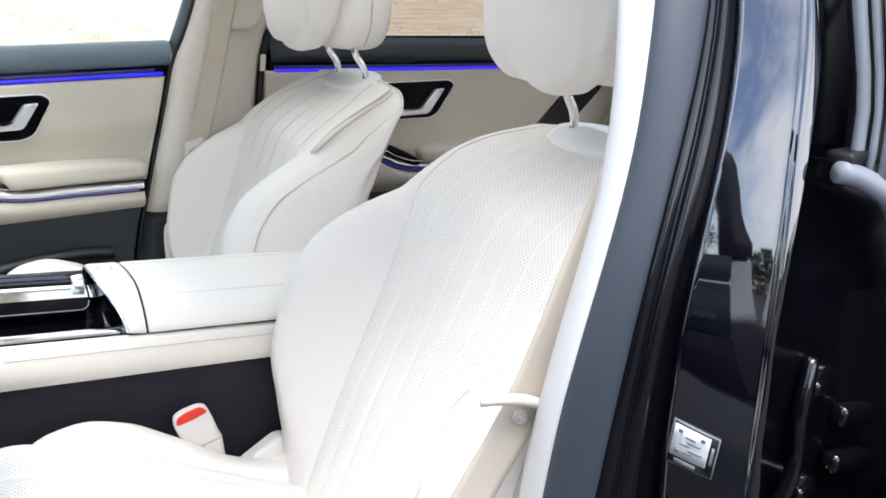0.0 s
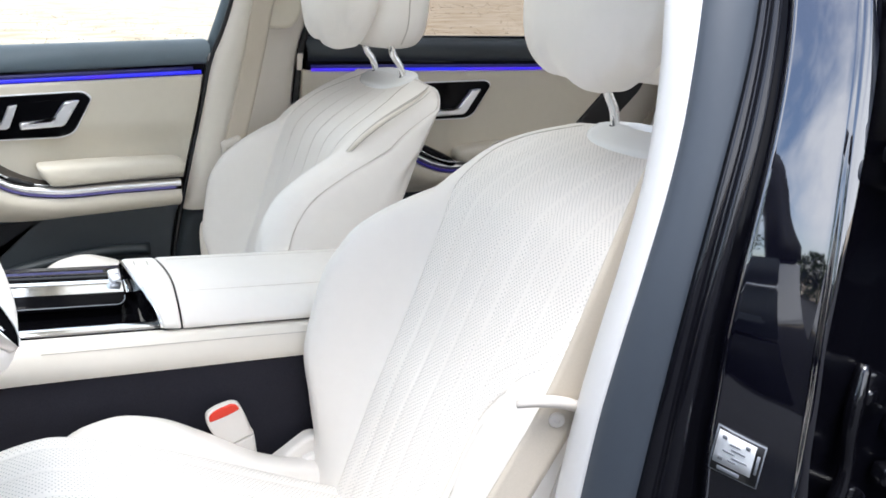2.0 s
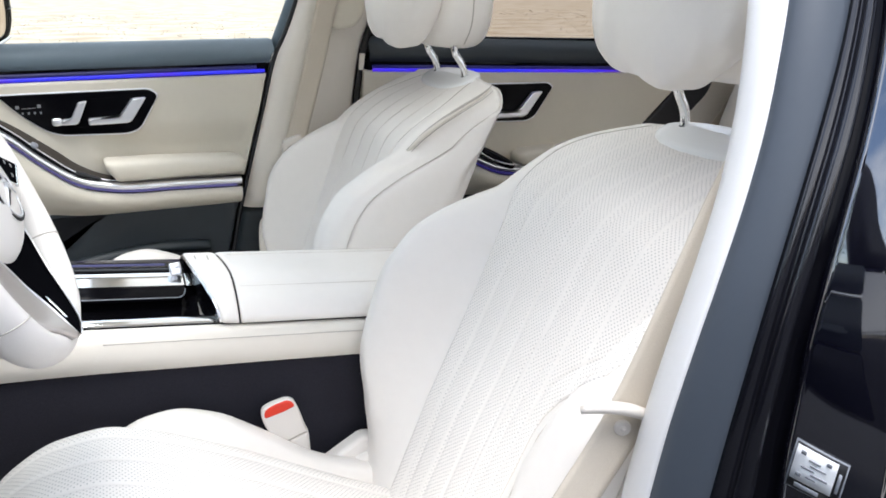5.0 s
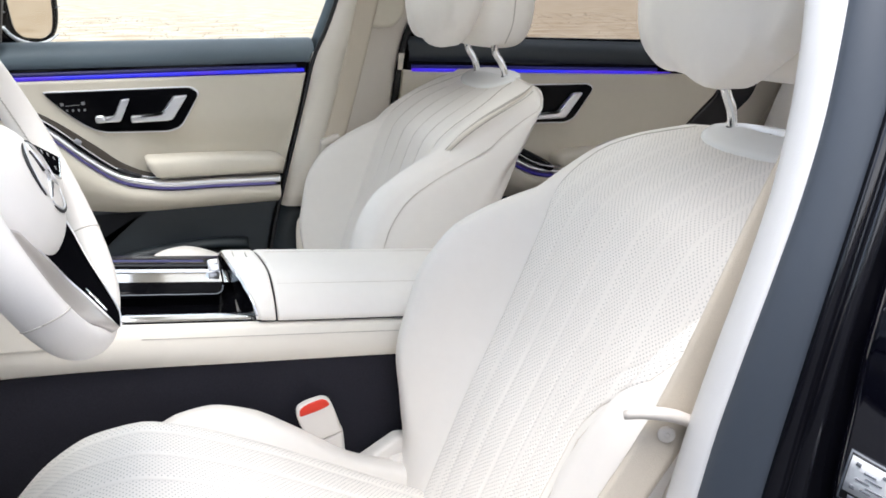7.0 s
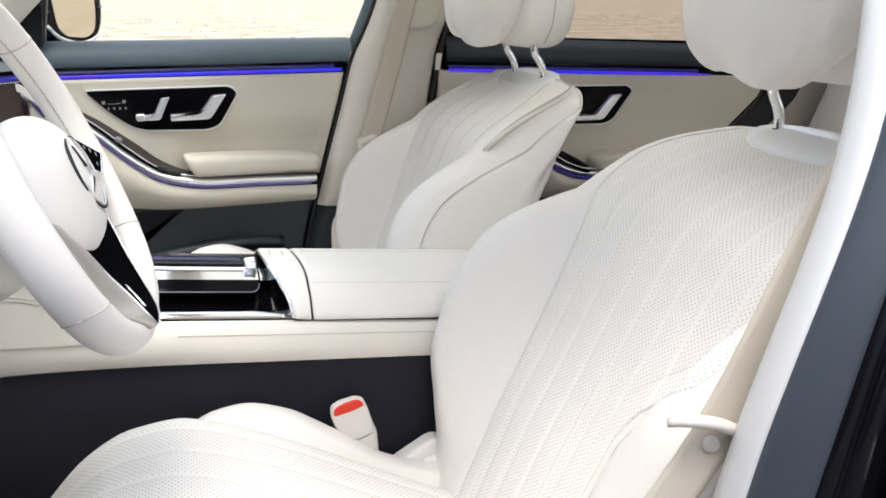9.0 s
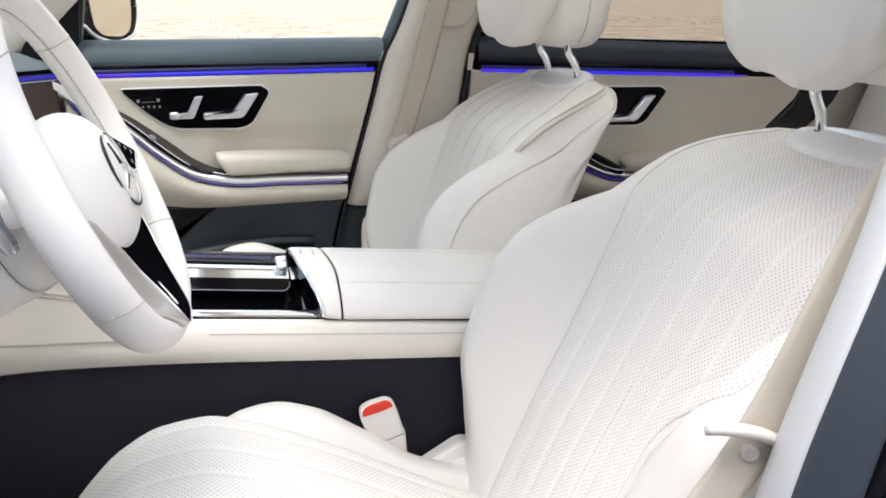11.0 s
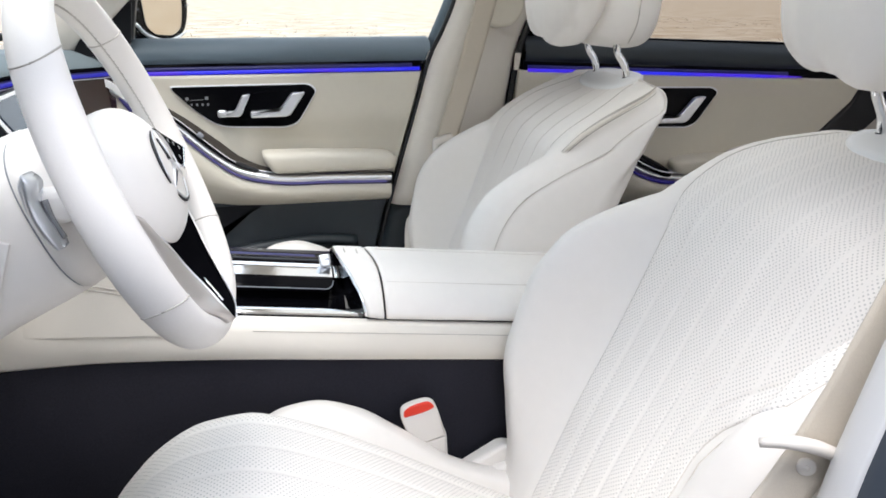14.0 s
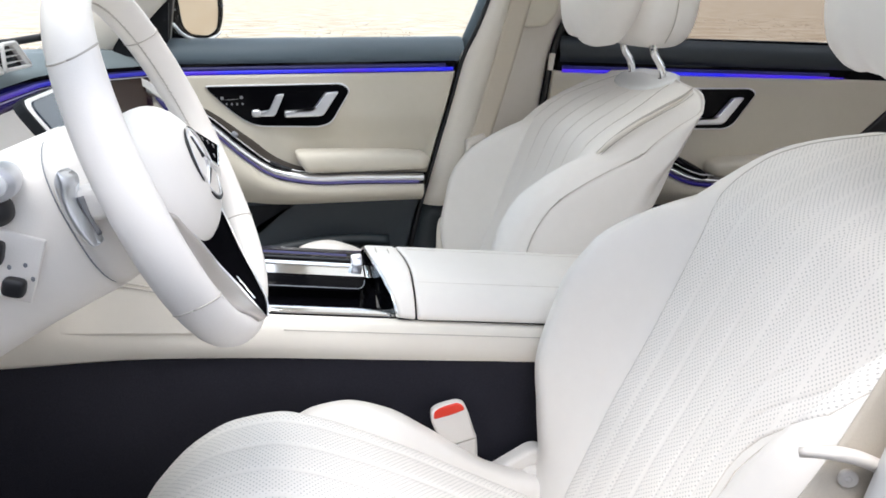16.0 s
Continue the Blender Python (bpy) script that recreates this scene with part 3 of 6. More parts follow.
plate("door_jamb", [(-0.30, 0.30), (0.26, 0.30), (0.36, 1.36), (0.10, 1.36), (-0.025, 0.985), (-0.16, 0.97)], 0.775, 0.83, black_matt, far_pillar, "black door jamb", 0.004)
# belt outlet high on the pillar: a shallow plate, darker cream for its recess's shade
plate("belt_recess_plate", rounded([(0.045, 1.115), (0.05, 1.07), (0.085, 1.045), (0.14, 1.05), (0.165, 1.085), (0.165, 1.30), (0.06, 1.30)], 0.02), 0.648, 0.68, cream, far_pillar, "darker cream plate standing for the shaded belt outlet recess", 0.008)
tube("pillar_seal", [(float(fx0(z)) - 0.004, far_y(z) + 0.006, z) for z in np.linspace(0.42, 1.36, 30)], 0.0055, black_matt, far_pillar, "black door seal", 8)
tube("pillar_seal", [(float(fx1(z)) + 0.006, far_y(z) + 0.012, z) for z in np.linspace(0.42, 1.36, 30)], 0.008, black_matt, far_pillar, "black door seal", 8)
plate("airbag_tag", rounded([(0.158, 0.985), (0.172, 0.985), (0.166, 0.945), (0.155, 0.945)], 0.003), 0.686, 0.694, belt_plastic, far_pillar, "", 0.001)

# ---------------------------------------------------------------- far front door
def door_edge(z):
    return float(fx0(z)) - 0.010


front_door = thing("passenger_door", "closed front car door, cream leather with a sweeping armrest", "car door")


def panel(name, outline, y, mat, label="", parent=None, depth=0.03, bevel=0.004):
    return plate(name, outline, y, y + depth, mat, parent or front_door, label, bevel)


FX = -0.885  # front end of the door
edge = [(door_edge(z), z) for z in np.linspace(0.30, 0.945, 14)]
panel("door_shell", [(FX, 0.28), (door_edge(0.30), 0.28)] + edge + [(door_edge(0.972), 0.972), (FX, 1.0)], 0.735, black_matt, "dark door shell", depth=0.10)
def ease(t):
    t = min(1.0, max(0.0, t))
    return t * t * (3 - 2 * t)


rows_p = []
for z in np.linspace(0.944, 0.700, 30):
    e = door_edge(z) - 0.004
    rows_p.append([(x, 0.7045 + 0.014 * ease((0.850 - z) / 0.075) * ease((x + 0.50) / 0.09) * ease((e - x) / 0.012 + 0.3) + (0.006 if x > e - 0.002 else 0), z) for x in np.r_[np.linspace(FX, -0.52, 6), np.linspace(-0.50, -0.40, 9), np.linspace(-0.38, e - 0.01, 14), e - 0.003, e]])
plate("mirror_corner", rounded([(-0.847, 0.995), (-0.840, 1.010), (-0.825, 1.032), (-0.787, 1.063), (-0.755, 1.087), (-0.715, 1.104), (-0.724, 1.02), (-0.755, 0.985), (-0.796, 0.986)], 0.004), 0.697, 0.706, pocket_black, front_door, "black corner panel at the mirror", 0.002)
sheet("upper_panel", rows_p, cream, front_door, "cream leather door panel", back=(0, 0.03, 0))
# window sill: soft slate top with a rounded inner edge
xsill = np.linspace(FX, door_edge(1.0) - 0.002, 18)
sill_sec = [(0.80, 1.022), (0.765, 1.0235), (0.74, 1.0215), (0.72, 1.013), (0.708, 0.998), (0.704, 0.982), (0.708, 0.970), (0.73, 0.967)]
sheet("window_sill", [[(x + (0.0 if z > 0.99 else -0.012) * (k == 17), y, z) for y, z in sill_sec] for k, x in enumerate(xsill)], slate, front_door, "slate-grey soft window sill")
box("sill_gap", (FX, 0.712, 0.944), (door_edge(0.955) - 0.006, 0.74, 0.971), black_gloss, front_door, "black trim under the sill", 0.002)
tube("ambient_strip", [(x, 0.707 - 0.03 * max(0, -0.72 - x), 0.9510 - 0.004 * (x + 0.08) ** 2) for x in np.linspace(-0.80, door_edge(0.955) - 0.012, 14)], 0.0044, ambient, front_door, "glowing blue and violet light strip", 8)
tube("strip_glow", [(x, 0.709 - 0.03 * max(0, -0.72 - x), 0.9590 - 0.004 * (x + 0.08) ** 2) for x in np.linspace(-0.80, door_edge(0.955) - 0.030, 14)], 0.0050, ambient_halo, front_door, "blue halo of the light strip, drawn as a glowing band", 8)
# handle bezel
bez = rounded([(-0.655, 0.919), (-0.344, 0.920), (-0.326, 0.905), (-0.372, 0.832), (-0.40, 0.823), (-0.552, 0.828), (-0.606, 0.868)], [0.012, 0.02, 0.012, 0.03, 0.03, 0.04, 0.04])
panel("bezel_rim", [((x + 0.49) * 1.022 - 0.49, (z - 0.874) * 1.07 + 0.874) for x, z in bez], 0.700, satin, "satin metal surround", depth=0.004, bevel=0.002)
bezel = panel("handle_bezel", bez, 0.6965, black_gloss, "piano black handle bezel", depth=0.006, bevel=0.003)
bowl = panel("handle_bowl", rounded([(-0.505, 0.905), (-0.40, 0.906), (-0.365, 0.90), (-0.40, 0.845), (-0.42, 0.84), (-0.515, 0.842)], 0.018), 0.6955, black_gloss, "dark finger bowl", parent=bezel, depth=0.003, bevel=0.001)
handle = plate("door_handle", rounded([(-0.480, 0.8635), (-0.414, 0.8650), (-0.384, 0.9035), (-0.352, 0.9050), (-0.391, 0.8490), (-0.480, 0.8480)], [0.006, 0.010, 0.005, 0.006, 0.010, 0.006]), 0.676, 0.690, satin, bezel, "satin metal door handle", 0.004)
plate("seat_switch", rounded([(-0.531, 0.8635), (-0.514, 0.8645), (-0.496, 0.9000), (-0.477, 0.9020), (-0.501, 0.8510), (-0.548, 0.8515)], [0.004, 0.006, 0.004, 0.004, 0.008, 0.004]), 0.679, 0.692, satin, bezel, "satin metal seat switch", 0.003)
ellipsoid("seat_switch_knob", (-0.543, 0.683, 0.859), (0.0105, 0.006, 0.0085), satin, bezel, "", 3.4)
for x, z in ((-0.618, 0.893), (-0.575, 0.894)):
    panel("memory_button", rounded([(x - 0.0035, z - 0.0035), (x + 0.0035, z - 0.0035), (x + 0.0035, z + 0.0035), (x - 0.0035, z + 0.0035)], 0.001), 0.6958, pale_print, "pale printed mark", parent=bezel, depth=0.001, bevel=0.0003)
for k in range(4):
    panel("memory_button", [(-0.611 + k * 0.012, 0.877), (-0.607 + k * 0.012, 0.877), (-0.607 + k * 0.012, 0.882), (-0.611 + k * 0.012, 0.882)], 0.6958, pale_print, "pale printed mark", parent=bezel, depth=0.001, bevel=0.0003)
panel("memory_button", [(-0.611, 0.889), (-0.582, 0.890), (-0.582, 0.8912), (-0.611, 0.890)], 0.6958, pale_print, "pale printed mark", parent=bezel, depth=0.001, bevel=0.0003)

# sweeping armrest: black upper band, satin rail, light line, pad and lower pocket
rail = smooth_path([(-0.82, 0.938), (-0.775, 0.912), (-0.70, 0.868), (-0.643, 0.828), (-0.578, 0.770), (-0.517, 0.728), (-0.44, 0.7095), (-0.30, 0.704), (-0.158, 0.699)], 60)
def rail_y(x):
    return 0.700 - 0.045 * float(np.clip((x + 0.80) / 0.35, 0, 1))
arm_rail = sheet("armrest_rail", [[(x, rail_y(x) + dy, z + dz) for dy, dz in ((0.012, 0.009), (0.0, 0.008), (-0.004, 0.003), (-0.004, -0.003), (0.0, -0.007), (0.012, -0.008))] for x, z in rail], satin, front_door, "satin metal rail sweeping along the armrest")
sheet("rail_light", [[(x, rail_y(x) + dy, z - 0.0105 + dz) for dy, dz in ((0.010, 0.003), (-0.001, 0.003), (-0.001, -0.0015), (0.010, -0.0015))] for x, z in rail[6:-1]], ambient_faint, arm_rail, "faint violet light line")
top = smooth_path([(-0.80, 0.952), (-0.76, 0.936), (-0.70, 0.905), (-0.634, 0.861), (-0.563, 0.801), (-0.516, 0.760), (-0.465, 0.734), (-0.40, 0.722)], 40)
low = smooth_path([(-0.80, 0.938), (-0.77, 0.918), (-0.70, 0.877), (-0.643, 0.837), (-0.578, 0.779), (-0.517, 0.737), (-0.46, 0.722), (-0.40, 0.716)], 40)
def band_point(a, b, t):
    return (a[0] + (b[0] - a[0]) * (1 - t), rail_y(b[0]) + 0.012 + 0.025 * t - 0.010 * math.sin(math.pi * t), b[1] + (a[1] - b[1]) * t)
band = sheet("switch_band", [[band_point(a, b, t) for t in np.linspace(1, 0.36, 6)] for a, b in zip(top, low)], band_brown, front_door, "soft dark brown band with switches")
sheet("band_groove", [[band_point(a, b, t) for t in np.linspace(0.36, 0, 5)] for a, b in zip(top, low)], black_gloss, band, "black groove over the rail")
tube("band_edge", [V(band_point(a, b, 0.36)) + V((0, -0.002, 0)) for a, b in zip(top, low)], 0.0014, satin, band, "thin bright line along the groove", 6)
for k, (x, z) in enumerate(((-0.595, 0.812), (-0.505, 0.742), (-0.485, 0.733))):
    ellipsoid("window_switch", (x, rail_y(x) + 0.006, z), (0.016, 0.008, 0.005) if k else (0.008, 0.006, 0.006), black_matt if k else pale_rubber, band, "", 3, pose(0, 0, 0, 0, 38 if k == 0 else 22, 0).to_3x3())
def arm_pad(name, x0, x1, z0, z1, y, parent):
    """A padded armrest: a soft roll with a slanting front end, flat below, thinning to the rear."""
    n, P = 40, []
    for t in np.linspace(0, 1, n):
        end = min(1.0, t / 0.05, (1 - t) / 0.10)
        k = math.sqrt(max(0.0, 1 - (1 - end) ** 2))
        zt = z1 - 0.013 * t**2.2
        row = []
        for a in np.linspace(0, 2 * math.pi, 29):
            c, sn = math.cos(a), math.sin(a)
            cz = math.copysign(abs(sn) ** 0.62, sn)
            cy = math.copysign(abs(c) ** 0.7, c)
            z = (z0 + zt) / 2 + (zt - z0) / 2 * cz * (0.12 + 0.88 * k)
            row.append((x0 + (x1 - x0) * t + 0.030 * max(0.0, (z1 - z) / (z1 - z0)) * (1 - t) ** 3, y - 0.040 * cy * (0.2 + 0.8 * k), z))
        P.append(row)
    return sheet(name, P, cream, parent, "padded cream armrest")


arm_pad("armrest_pad", -0.470, -0.142, 0.7195, 0.7735, 0.672, front_door)
# lower pocket
sheet("lower_panel", [[(x, rail_y(x) + 0.004 - 0.012 * math.sin(math.pi * t) + 0.045 * t**2, (z - 0.016) + (0.634 + 0.02 * max(0, -x - 0.5) - (z - 0.016)) * t) for t in np.linspace(0, 1, 12)] for x, z in rail[5:]], cream, front_door, "cream lower door panel")
ellipsoid("loudspeaker_grille", (-0.606, 0.705, 0.695), (0.026, 0.006, 0.024), satin, front_door, "round metal loudspeaker grille", 2.2)
dk = [(FX, 0.30)] + [(door_edge(max(0.45, z)) - 0.35 * max(0, 0.45 - z) - 0.004, z) for z in np.linspace(0.30, 0.636, 10)] + [(FX, 0.65)]
panel("lower_carpet", dk, 0.712, sill_dark, "dark lower door lining", depth=0.024, bevel=0.004)
pocket = rounded([(-0.84, 0.634), (-0.462, 0.634), (-0.50, 0.612), (-0.563, 0.581), (-0.60, 0.555), (-0.62, 0.50), (-0.84, 0.48)], [0.004, 0.012, 0.02, 0.02, 0.02, 0.03, 0.004])
# a flat plate: the recess's darkness is put into its black colour
panel("door_pocket", pocket, 0.7085, pocket_black, "flat black patch for the shaded recess at the front of the lining", depth=0.006, bevel=0.001)
shelf = smooth_path([(-0.60, 0.520), (-0.45, 0.545), (-0.33, 0.552), (-0.24, 0.545)], 24)
sheet("pocket_lip", [[(x, 0.706 - 0.012 * math.sin(math.pi * t), z - 0.03 * t) for t in np.linspace(0, 1, 6)] for x, z in shelf], dark_trim, front_door, "soft lip of the map pocket", back=(0, 0.006, 0))
gl = sheet("window_glass", [[(FX + 0.1 + (door_edge(z) - FX - 0.09) * t, 0.775 - 0.16 * (z - 1.0), z) for t in np.linspace(0, 1, 6)] for z in np.linspace(1.0, 1.36, 5)], glass, front_door, "side window glass")
gl.visible_shadow = False
tube("window_frame", [(door_edge(1.0) + 0.008, 0.757, 0.99), (door_edge(1.1) + 0.010, 0.747, 1.10), (door_edge(1.36) + 0.016, 0.692, 1.37)], 0.017, slate, front_door, "slate-grey window frame", 12, 12)
tube("window_seal", [(door_edge(1.0) + 0.032, 0.752, 0.97), (door_edge(1.1) + 0.034, 0.742, 1.10), (door_edge(1.36) + 0.040, 0.687, 1.37)], 0.007, black_matt, front_door, "black door seal", 8, 12)

# far mirror, outside the front window
mirror = ellipsoid("wing_mirror", (-0.755, 1.085, 1.085), (0.085, 0.085, 0.080), black_paint, front_door, "glossy black wing mirror housing", 3.2)
tube("mirror_arm", [(-0.72, 0.99, 1.03), (-0.80, 0.88, 0.99), (-0.86, 0.80, 0.97)], [0.022, 0.02, 0.03], black_paint, mirror, "", 10, 10)
mm = Matrix.Translation((-0.690, 0.965, 1.080)) @ pose(0, 0, 0, 0, 0, 53)
silver = shader("mirror_silver", (0.62, 0.55, 0.47), 0.03, metal=1.0, stain=0.05)
outer = rounded([(-0.090, 0.095), (-0.090, -0.055), (-0.05, -0.072), (0.045, -0.076), (0.098, -0.058), (0.118, -0.01), (0.118, 0.06), (0.10, 0.095)], 0.025)
inner = rounded([(-0.060, 0.085), (-0.045, -0.035), (-0.02, -0.056), (0.045, -0.062), (0.078, -0.045), (0.088, 0.0), (0.086, 0.085)], 0.02)
plate("mirror_rim", outer, 0.003, 0.05, black_gloss, mirror, "black mirror surround", 0.010, tilt=lambda c: mm @ c)
plate("mirror_glass", inner, 0.000, 0.006, silver, mirror, "silvered mirror glass", 0.001, tilt=lambda c: mm @ c)
tube("mirror_edge", [mm @ V((x * 1.02, -0.002, z * 1.03)) for x, z in smooth_path([(-0.078, -0.028), (-0.05, -0.052), (-0.02, -0.064), (0.045, -0.068), (0.095, -0.050)], 20)], [0.004, 0.005, 0.0045, 0.004, 0.002], pillar_white, mirror, "bright lower rim of the mirror", 8)
tube("mirror_edge", [mm @ V((0.098, -0.001, 0.012)), mm @ V((0.120, 0.004, 0.014))], 0.0012, pale_rubber, mirror, "fine joint in the surround", 6)
for zz in (0.010, 0.030, 0.052):
    tube("mirror_vane", [mm @ V((-0.086, 0.000, zz)), mm @ V((-0.064, 0.001, zz - 0.006))], 0.0016, pale_rubber, mirror, "grey line beside the glass", 6)
plate("mirror_corner", rounded([(-0.88, 0.985), (-0.728, 1.010), (-0.700, 1.17), (-0.712, 1.17), (-0.735, 1.112), (-0.795, 1.045)], 0.004), 0.742, 0.77, black_matt, front_door, "black corner panel by the mirror", 0.004)
# ---------------------------------------------------------------- far rear door
rear_door = thing("rear_door", "closed rear car door, cream leather with a piano black handle bezel", "car door")


def rpanel(name, outline, y, mat, label="", depth=0.03, bevel=0.004):
    return plate(name, outline, y, y + depth, mat, rear_door, label, bevel)


def rz(x, z):
    return z - 0.042 * (x - 0.187)


rpanel("door_shell", [(0.13, 0.28), (1.02, 0.28), (1.02, 0.66), (1.28, 0.98), (0.20, 0.985)], 0.735, black_matt, "dark door shell", 0.10)
rpanel("upper_panel", [(0.155, 0.60), (0.93, 0.60), (0.985, 0.70), (1.14, 0.84), (1.17, rz(1.17, 0.94)), (0.172, 0.943)], 0.705, cream, "cream leather door panel", 0.03, 0.006)
rpanel("door_edge_band", rounded([(0.925, 0.58), (1.03, 0.62), (1.27, 0.83), (1.33, 0.96), (1.18, 0.93), (1.145, 0.84), (0.99, 0.705)], 0.02), 0.698, black_matt, "black sloping rear edge of the door", 0.04, 0.006)
xsr = np.linspace(0.19, 1.26, 16)
sheet("window_sill", [[(x, y, rz(x, z)) for y, z in [(0.80, 1.024), (0.765, 1.0255), (0.74, 1.0235), (0.72, 1.015), (0.708, 1.0), (0.704, 0.982), (0.708, 0.964), (0.73, 0.960)]] for x in xsr], sill_dark, rear_door, "dark slate soft window sill")
box("sill_trim", (0.19, 0.745, 1.010), (1.25, 0.775, 1.026), black_gloss, rear_door, "glossy black window rail", 0.004, pose(0, 0, 0, 0, 2.0, 0), (0.19, 0.76, 1.018))
box("sill_gap", (0.185, 0.710, 0.936), (1.2, 0.74, 0.97), black_gloss, rear_door, "black trim under the sill", 0.002, pose(0, 0, 0, 0, 2.4, 0), (0.187, 0.72, 0.953))
tube("strip_glow", [(x, 0.708, rz(x, 0.9505)) for x in np.linspace(0.197, 0.93, 12)], 0.0048, ambient_halo, rear_door, "blue halo of the light strip, drawn as a glowing band", 8)
tube("ambient_strip", [(x, 0.706, rz(x, 0.9430)) for x in np.linspace(0.197, 0.975, 22)], [0.0044] * 18 + [ 0.0042, 0.003, 0.002, 0.001], ambient, rear_door, "glowing blue and violet light strip", 8)
rb = rounded([(0.42, 0.872), (0.50, 0.892), (0.705, 0.888), (0.722, 0.876), (0.665, 0.798), (0.64, 0.788), (0.52, 0.792), (0.46, 0.83)], [0.02, 0.02, 0.012, 0.01, 0.03, 0.03, 0.03, 0.03])
rpanel("bezel_rim", [((x - 0.58) * 1.03 + 0.58, (z - 0.84) * 1.07 + 0.84) for x, z in rb], 0.700, satin, "satin metal surround", 0.004, 0.002)
rbez = rpanel("handle_bezel", rb, 0.6965, black_gloss, "piano black handle bezel", 0.006, 0.003)
plate("door_handle", rounded([(0.520, 0.8180), (0.604, 0.8190), (0.650, 0.8680), (0.680, 0.8690), (0.628, 0.8020), (0.520, 0.8020)], [0.006, 0.010, 0.005, 0.006, 0.012, 0.006]), 0.676, 0.690, satin, rbez, "satin metal door handle", 0.004)
rr = smooth_path([(0.28, 0.80), (0.40, 0.75), (0.47, 0.700), (0.53, 0.672), (0.60, 0.660), (0.80, 0.652), (0.95, 0.648)], 40)
def rry(x):
    return 0.700 - 0.045 * float(np.clip((x - 0.30) / 0.2, 0, 1))
sheet("armrest_rail", [[(x, rry(x) + dy, z + dz) for dy, dz in ((0.012, 0.009), (0.0, 0.008), (-0.004, 0.002), (-0.003, -0.004), (0.012, -0.007))] for x, z in rr], satin, rear_door, "satin metal rail along the armrest")
sheet("rail_light", [[(x, rry(x) + dy, z - 0.014 + dz) for dy, dz in ((0.010, 0.005), (-0.001, 0.005), (-0.001, -0.002), (0.010, -0.002))] for x, z in rr], ambient_dim, rear_door, "violet light line")
rband = ellipsoid("switch_band", (0.525, 0.672, 0.698), (0.075, 0.03, 0.016), black_gloss, rear_door, "piano black switch band", 2.6, pose(0, 0, 0, 0, 28, 0).to_3x3())
tube("switch_trim", [(0.465, 0.646, 0.725), (0.51, 0.642, 0.698), (0.56, 0.642, 0.681), (0.60, 0.645, 0.677)], 0.0022, chrome, rband, "thin chrome line", 6, 14)
ellipsoid("armrest_pad", (0.745, 0.675, 0.690), (0.155, 0.048, 0.027), cream, rear_door, "padded cream armrest", 3.4, None, 40, 18)
sheet("lower_panel", [[(x, rry(x) + 0.004 - 0.010 * math.sin(math.pi * t) + 0.04 * t**2, (z - 0.02) + (0.590 - (z - 0.02)) * t) for t in np.linspace(0, 1, 10)] for x, z in rr], cream, rear_door, "cream lower door panel")
rpanel("lower_carpet", [(0.14, 0.30), (0.90, 0.30), (0.93, 0.60), (0.15, 0.60)], 0.712, dark_trim, "dark lower door lining", 0.024)
gl = sheet("window_glass", [[(0.22 + 1.05 * t, 0.775 - 0.16 * (z - 1.0), z) for t in np.linspace(0, 1, 6)] for z in np.linspace(1.0, 1.36, 5)], tinted, rear_door, "side window glass")
tube("window_frame", [(0.225, 0.762, 0.98), (0.245, 0.752, 1.10), (0.34, 0.70, 1.36)], 0.012, black_gloss, rear_door, "black window frame", 8, 12)

plate("quarter_trim", rounded([(0.98, 0.30), (1.75, 0.30), (1.75, 0.98), (1.24, 0.98)], 0.01), 0.742, 0.80, cream_trim, car, "pale rear side trim", 0.004)
plate("quarter_trim", rounded([(1.26, 0.30), (1.75, 0.30), (1.75, 0.98), (1.30, 0.98)], 0.01), -0.742, -0.80, cream_trim, car, "pale rear side trim", 0.004)
box("parcel_shelf", (1.50, -0.72, 0.95), (2.0, 0.74, 0.98), slate, car, "dark parcel shelf", 0.01)
box("rear_bulkhead", (1.66, -0.74, 0.25), (1.70, 0.74, 0.95), carpet, car, "", 0.005)
# outer skin: roof, bonnet, boot and wings close the body
xo, zo = np.array([-0.46, -0.2, 0.1, 0.4, 0.8, 1.2, 1.52]), np.array([1.405, 1.452, 1.470, 1.475, 1.465, 1.435, 1.385])
for sy in (-1, 1):
    sheet("roof_skin", [[(x, sy * (0.47 + 0.165 * t), z - 0.075 * t**2.2) for t in np.linspace(0, 1, 7)] for x, z in zip(xo, zo)], black_paint, car, "black painted roof edge", back=(0, 0, 0.004))
sheet("roof_skin", [[(x, y, z) for y in np.linspace(-0.469, 0.469, 5)] for x, z in zip((0.57, 0.68, 0.8, 1.2, 1.52), (1.472, 1.469, 1.465, 1.435, 1.385))], black_paint, car, "black painted roof", back=(0, 0, 0.004))


def deck(s, v, end):
    """A place on the bonnet (end -1) or the boot lid (end 1): s from the screen to the end, v across from -1 to 1."""
    if end < 0:
        x = -1.43 - s * (1.16 - 0.25 * v * v)
        return V((x, v * (0.825 - 0.15 * s**3), 0.985 - 0.16 * ((-1.10 - x) / 1.4) ** 1.5 - 0.05 * v * v - 0.035 * s**8))
    x = 2.0 + s * (0.66 - 0.12 * v * v)
    return V((x, v * (0.805 - 0.09 * s**3), 1.0 - 0.05 * s * s - 0.05 * v * v - 0.03 * s**8))


def arch_low(x, wx):
    """The lower edge of a wing, cut out round the wheel."""
    return max(0.34, 0.385 + math.sqrt(max(0.0, 0.375**2 - (x - wx) ** 2)))


def wing_row(p, sy, wx):
    """A wing's section from its wheel arch up to the deck's edge p."""
    z0 = arch_low(p.x, wx)
    return [(p.x, sy * (abs(p.y) + 0.012 + 0.055 * math.sin(math.pi * (0.12 + 0.70 * (1 - t)))), z0 + (p.z - 0.004 - z0) * t) for t in np.linspace(0, 1, 10)]


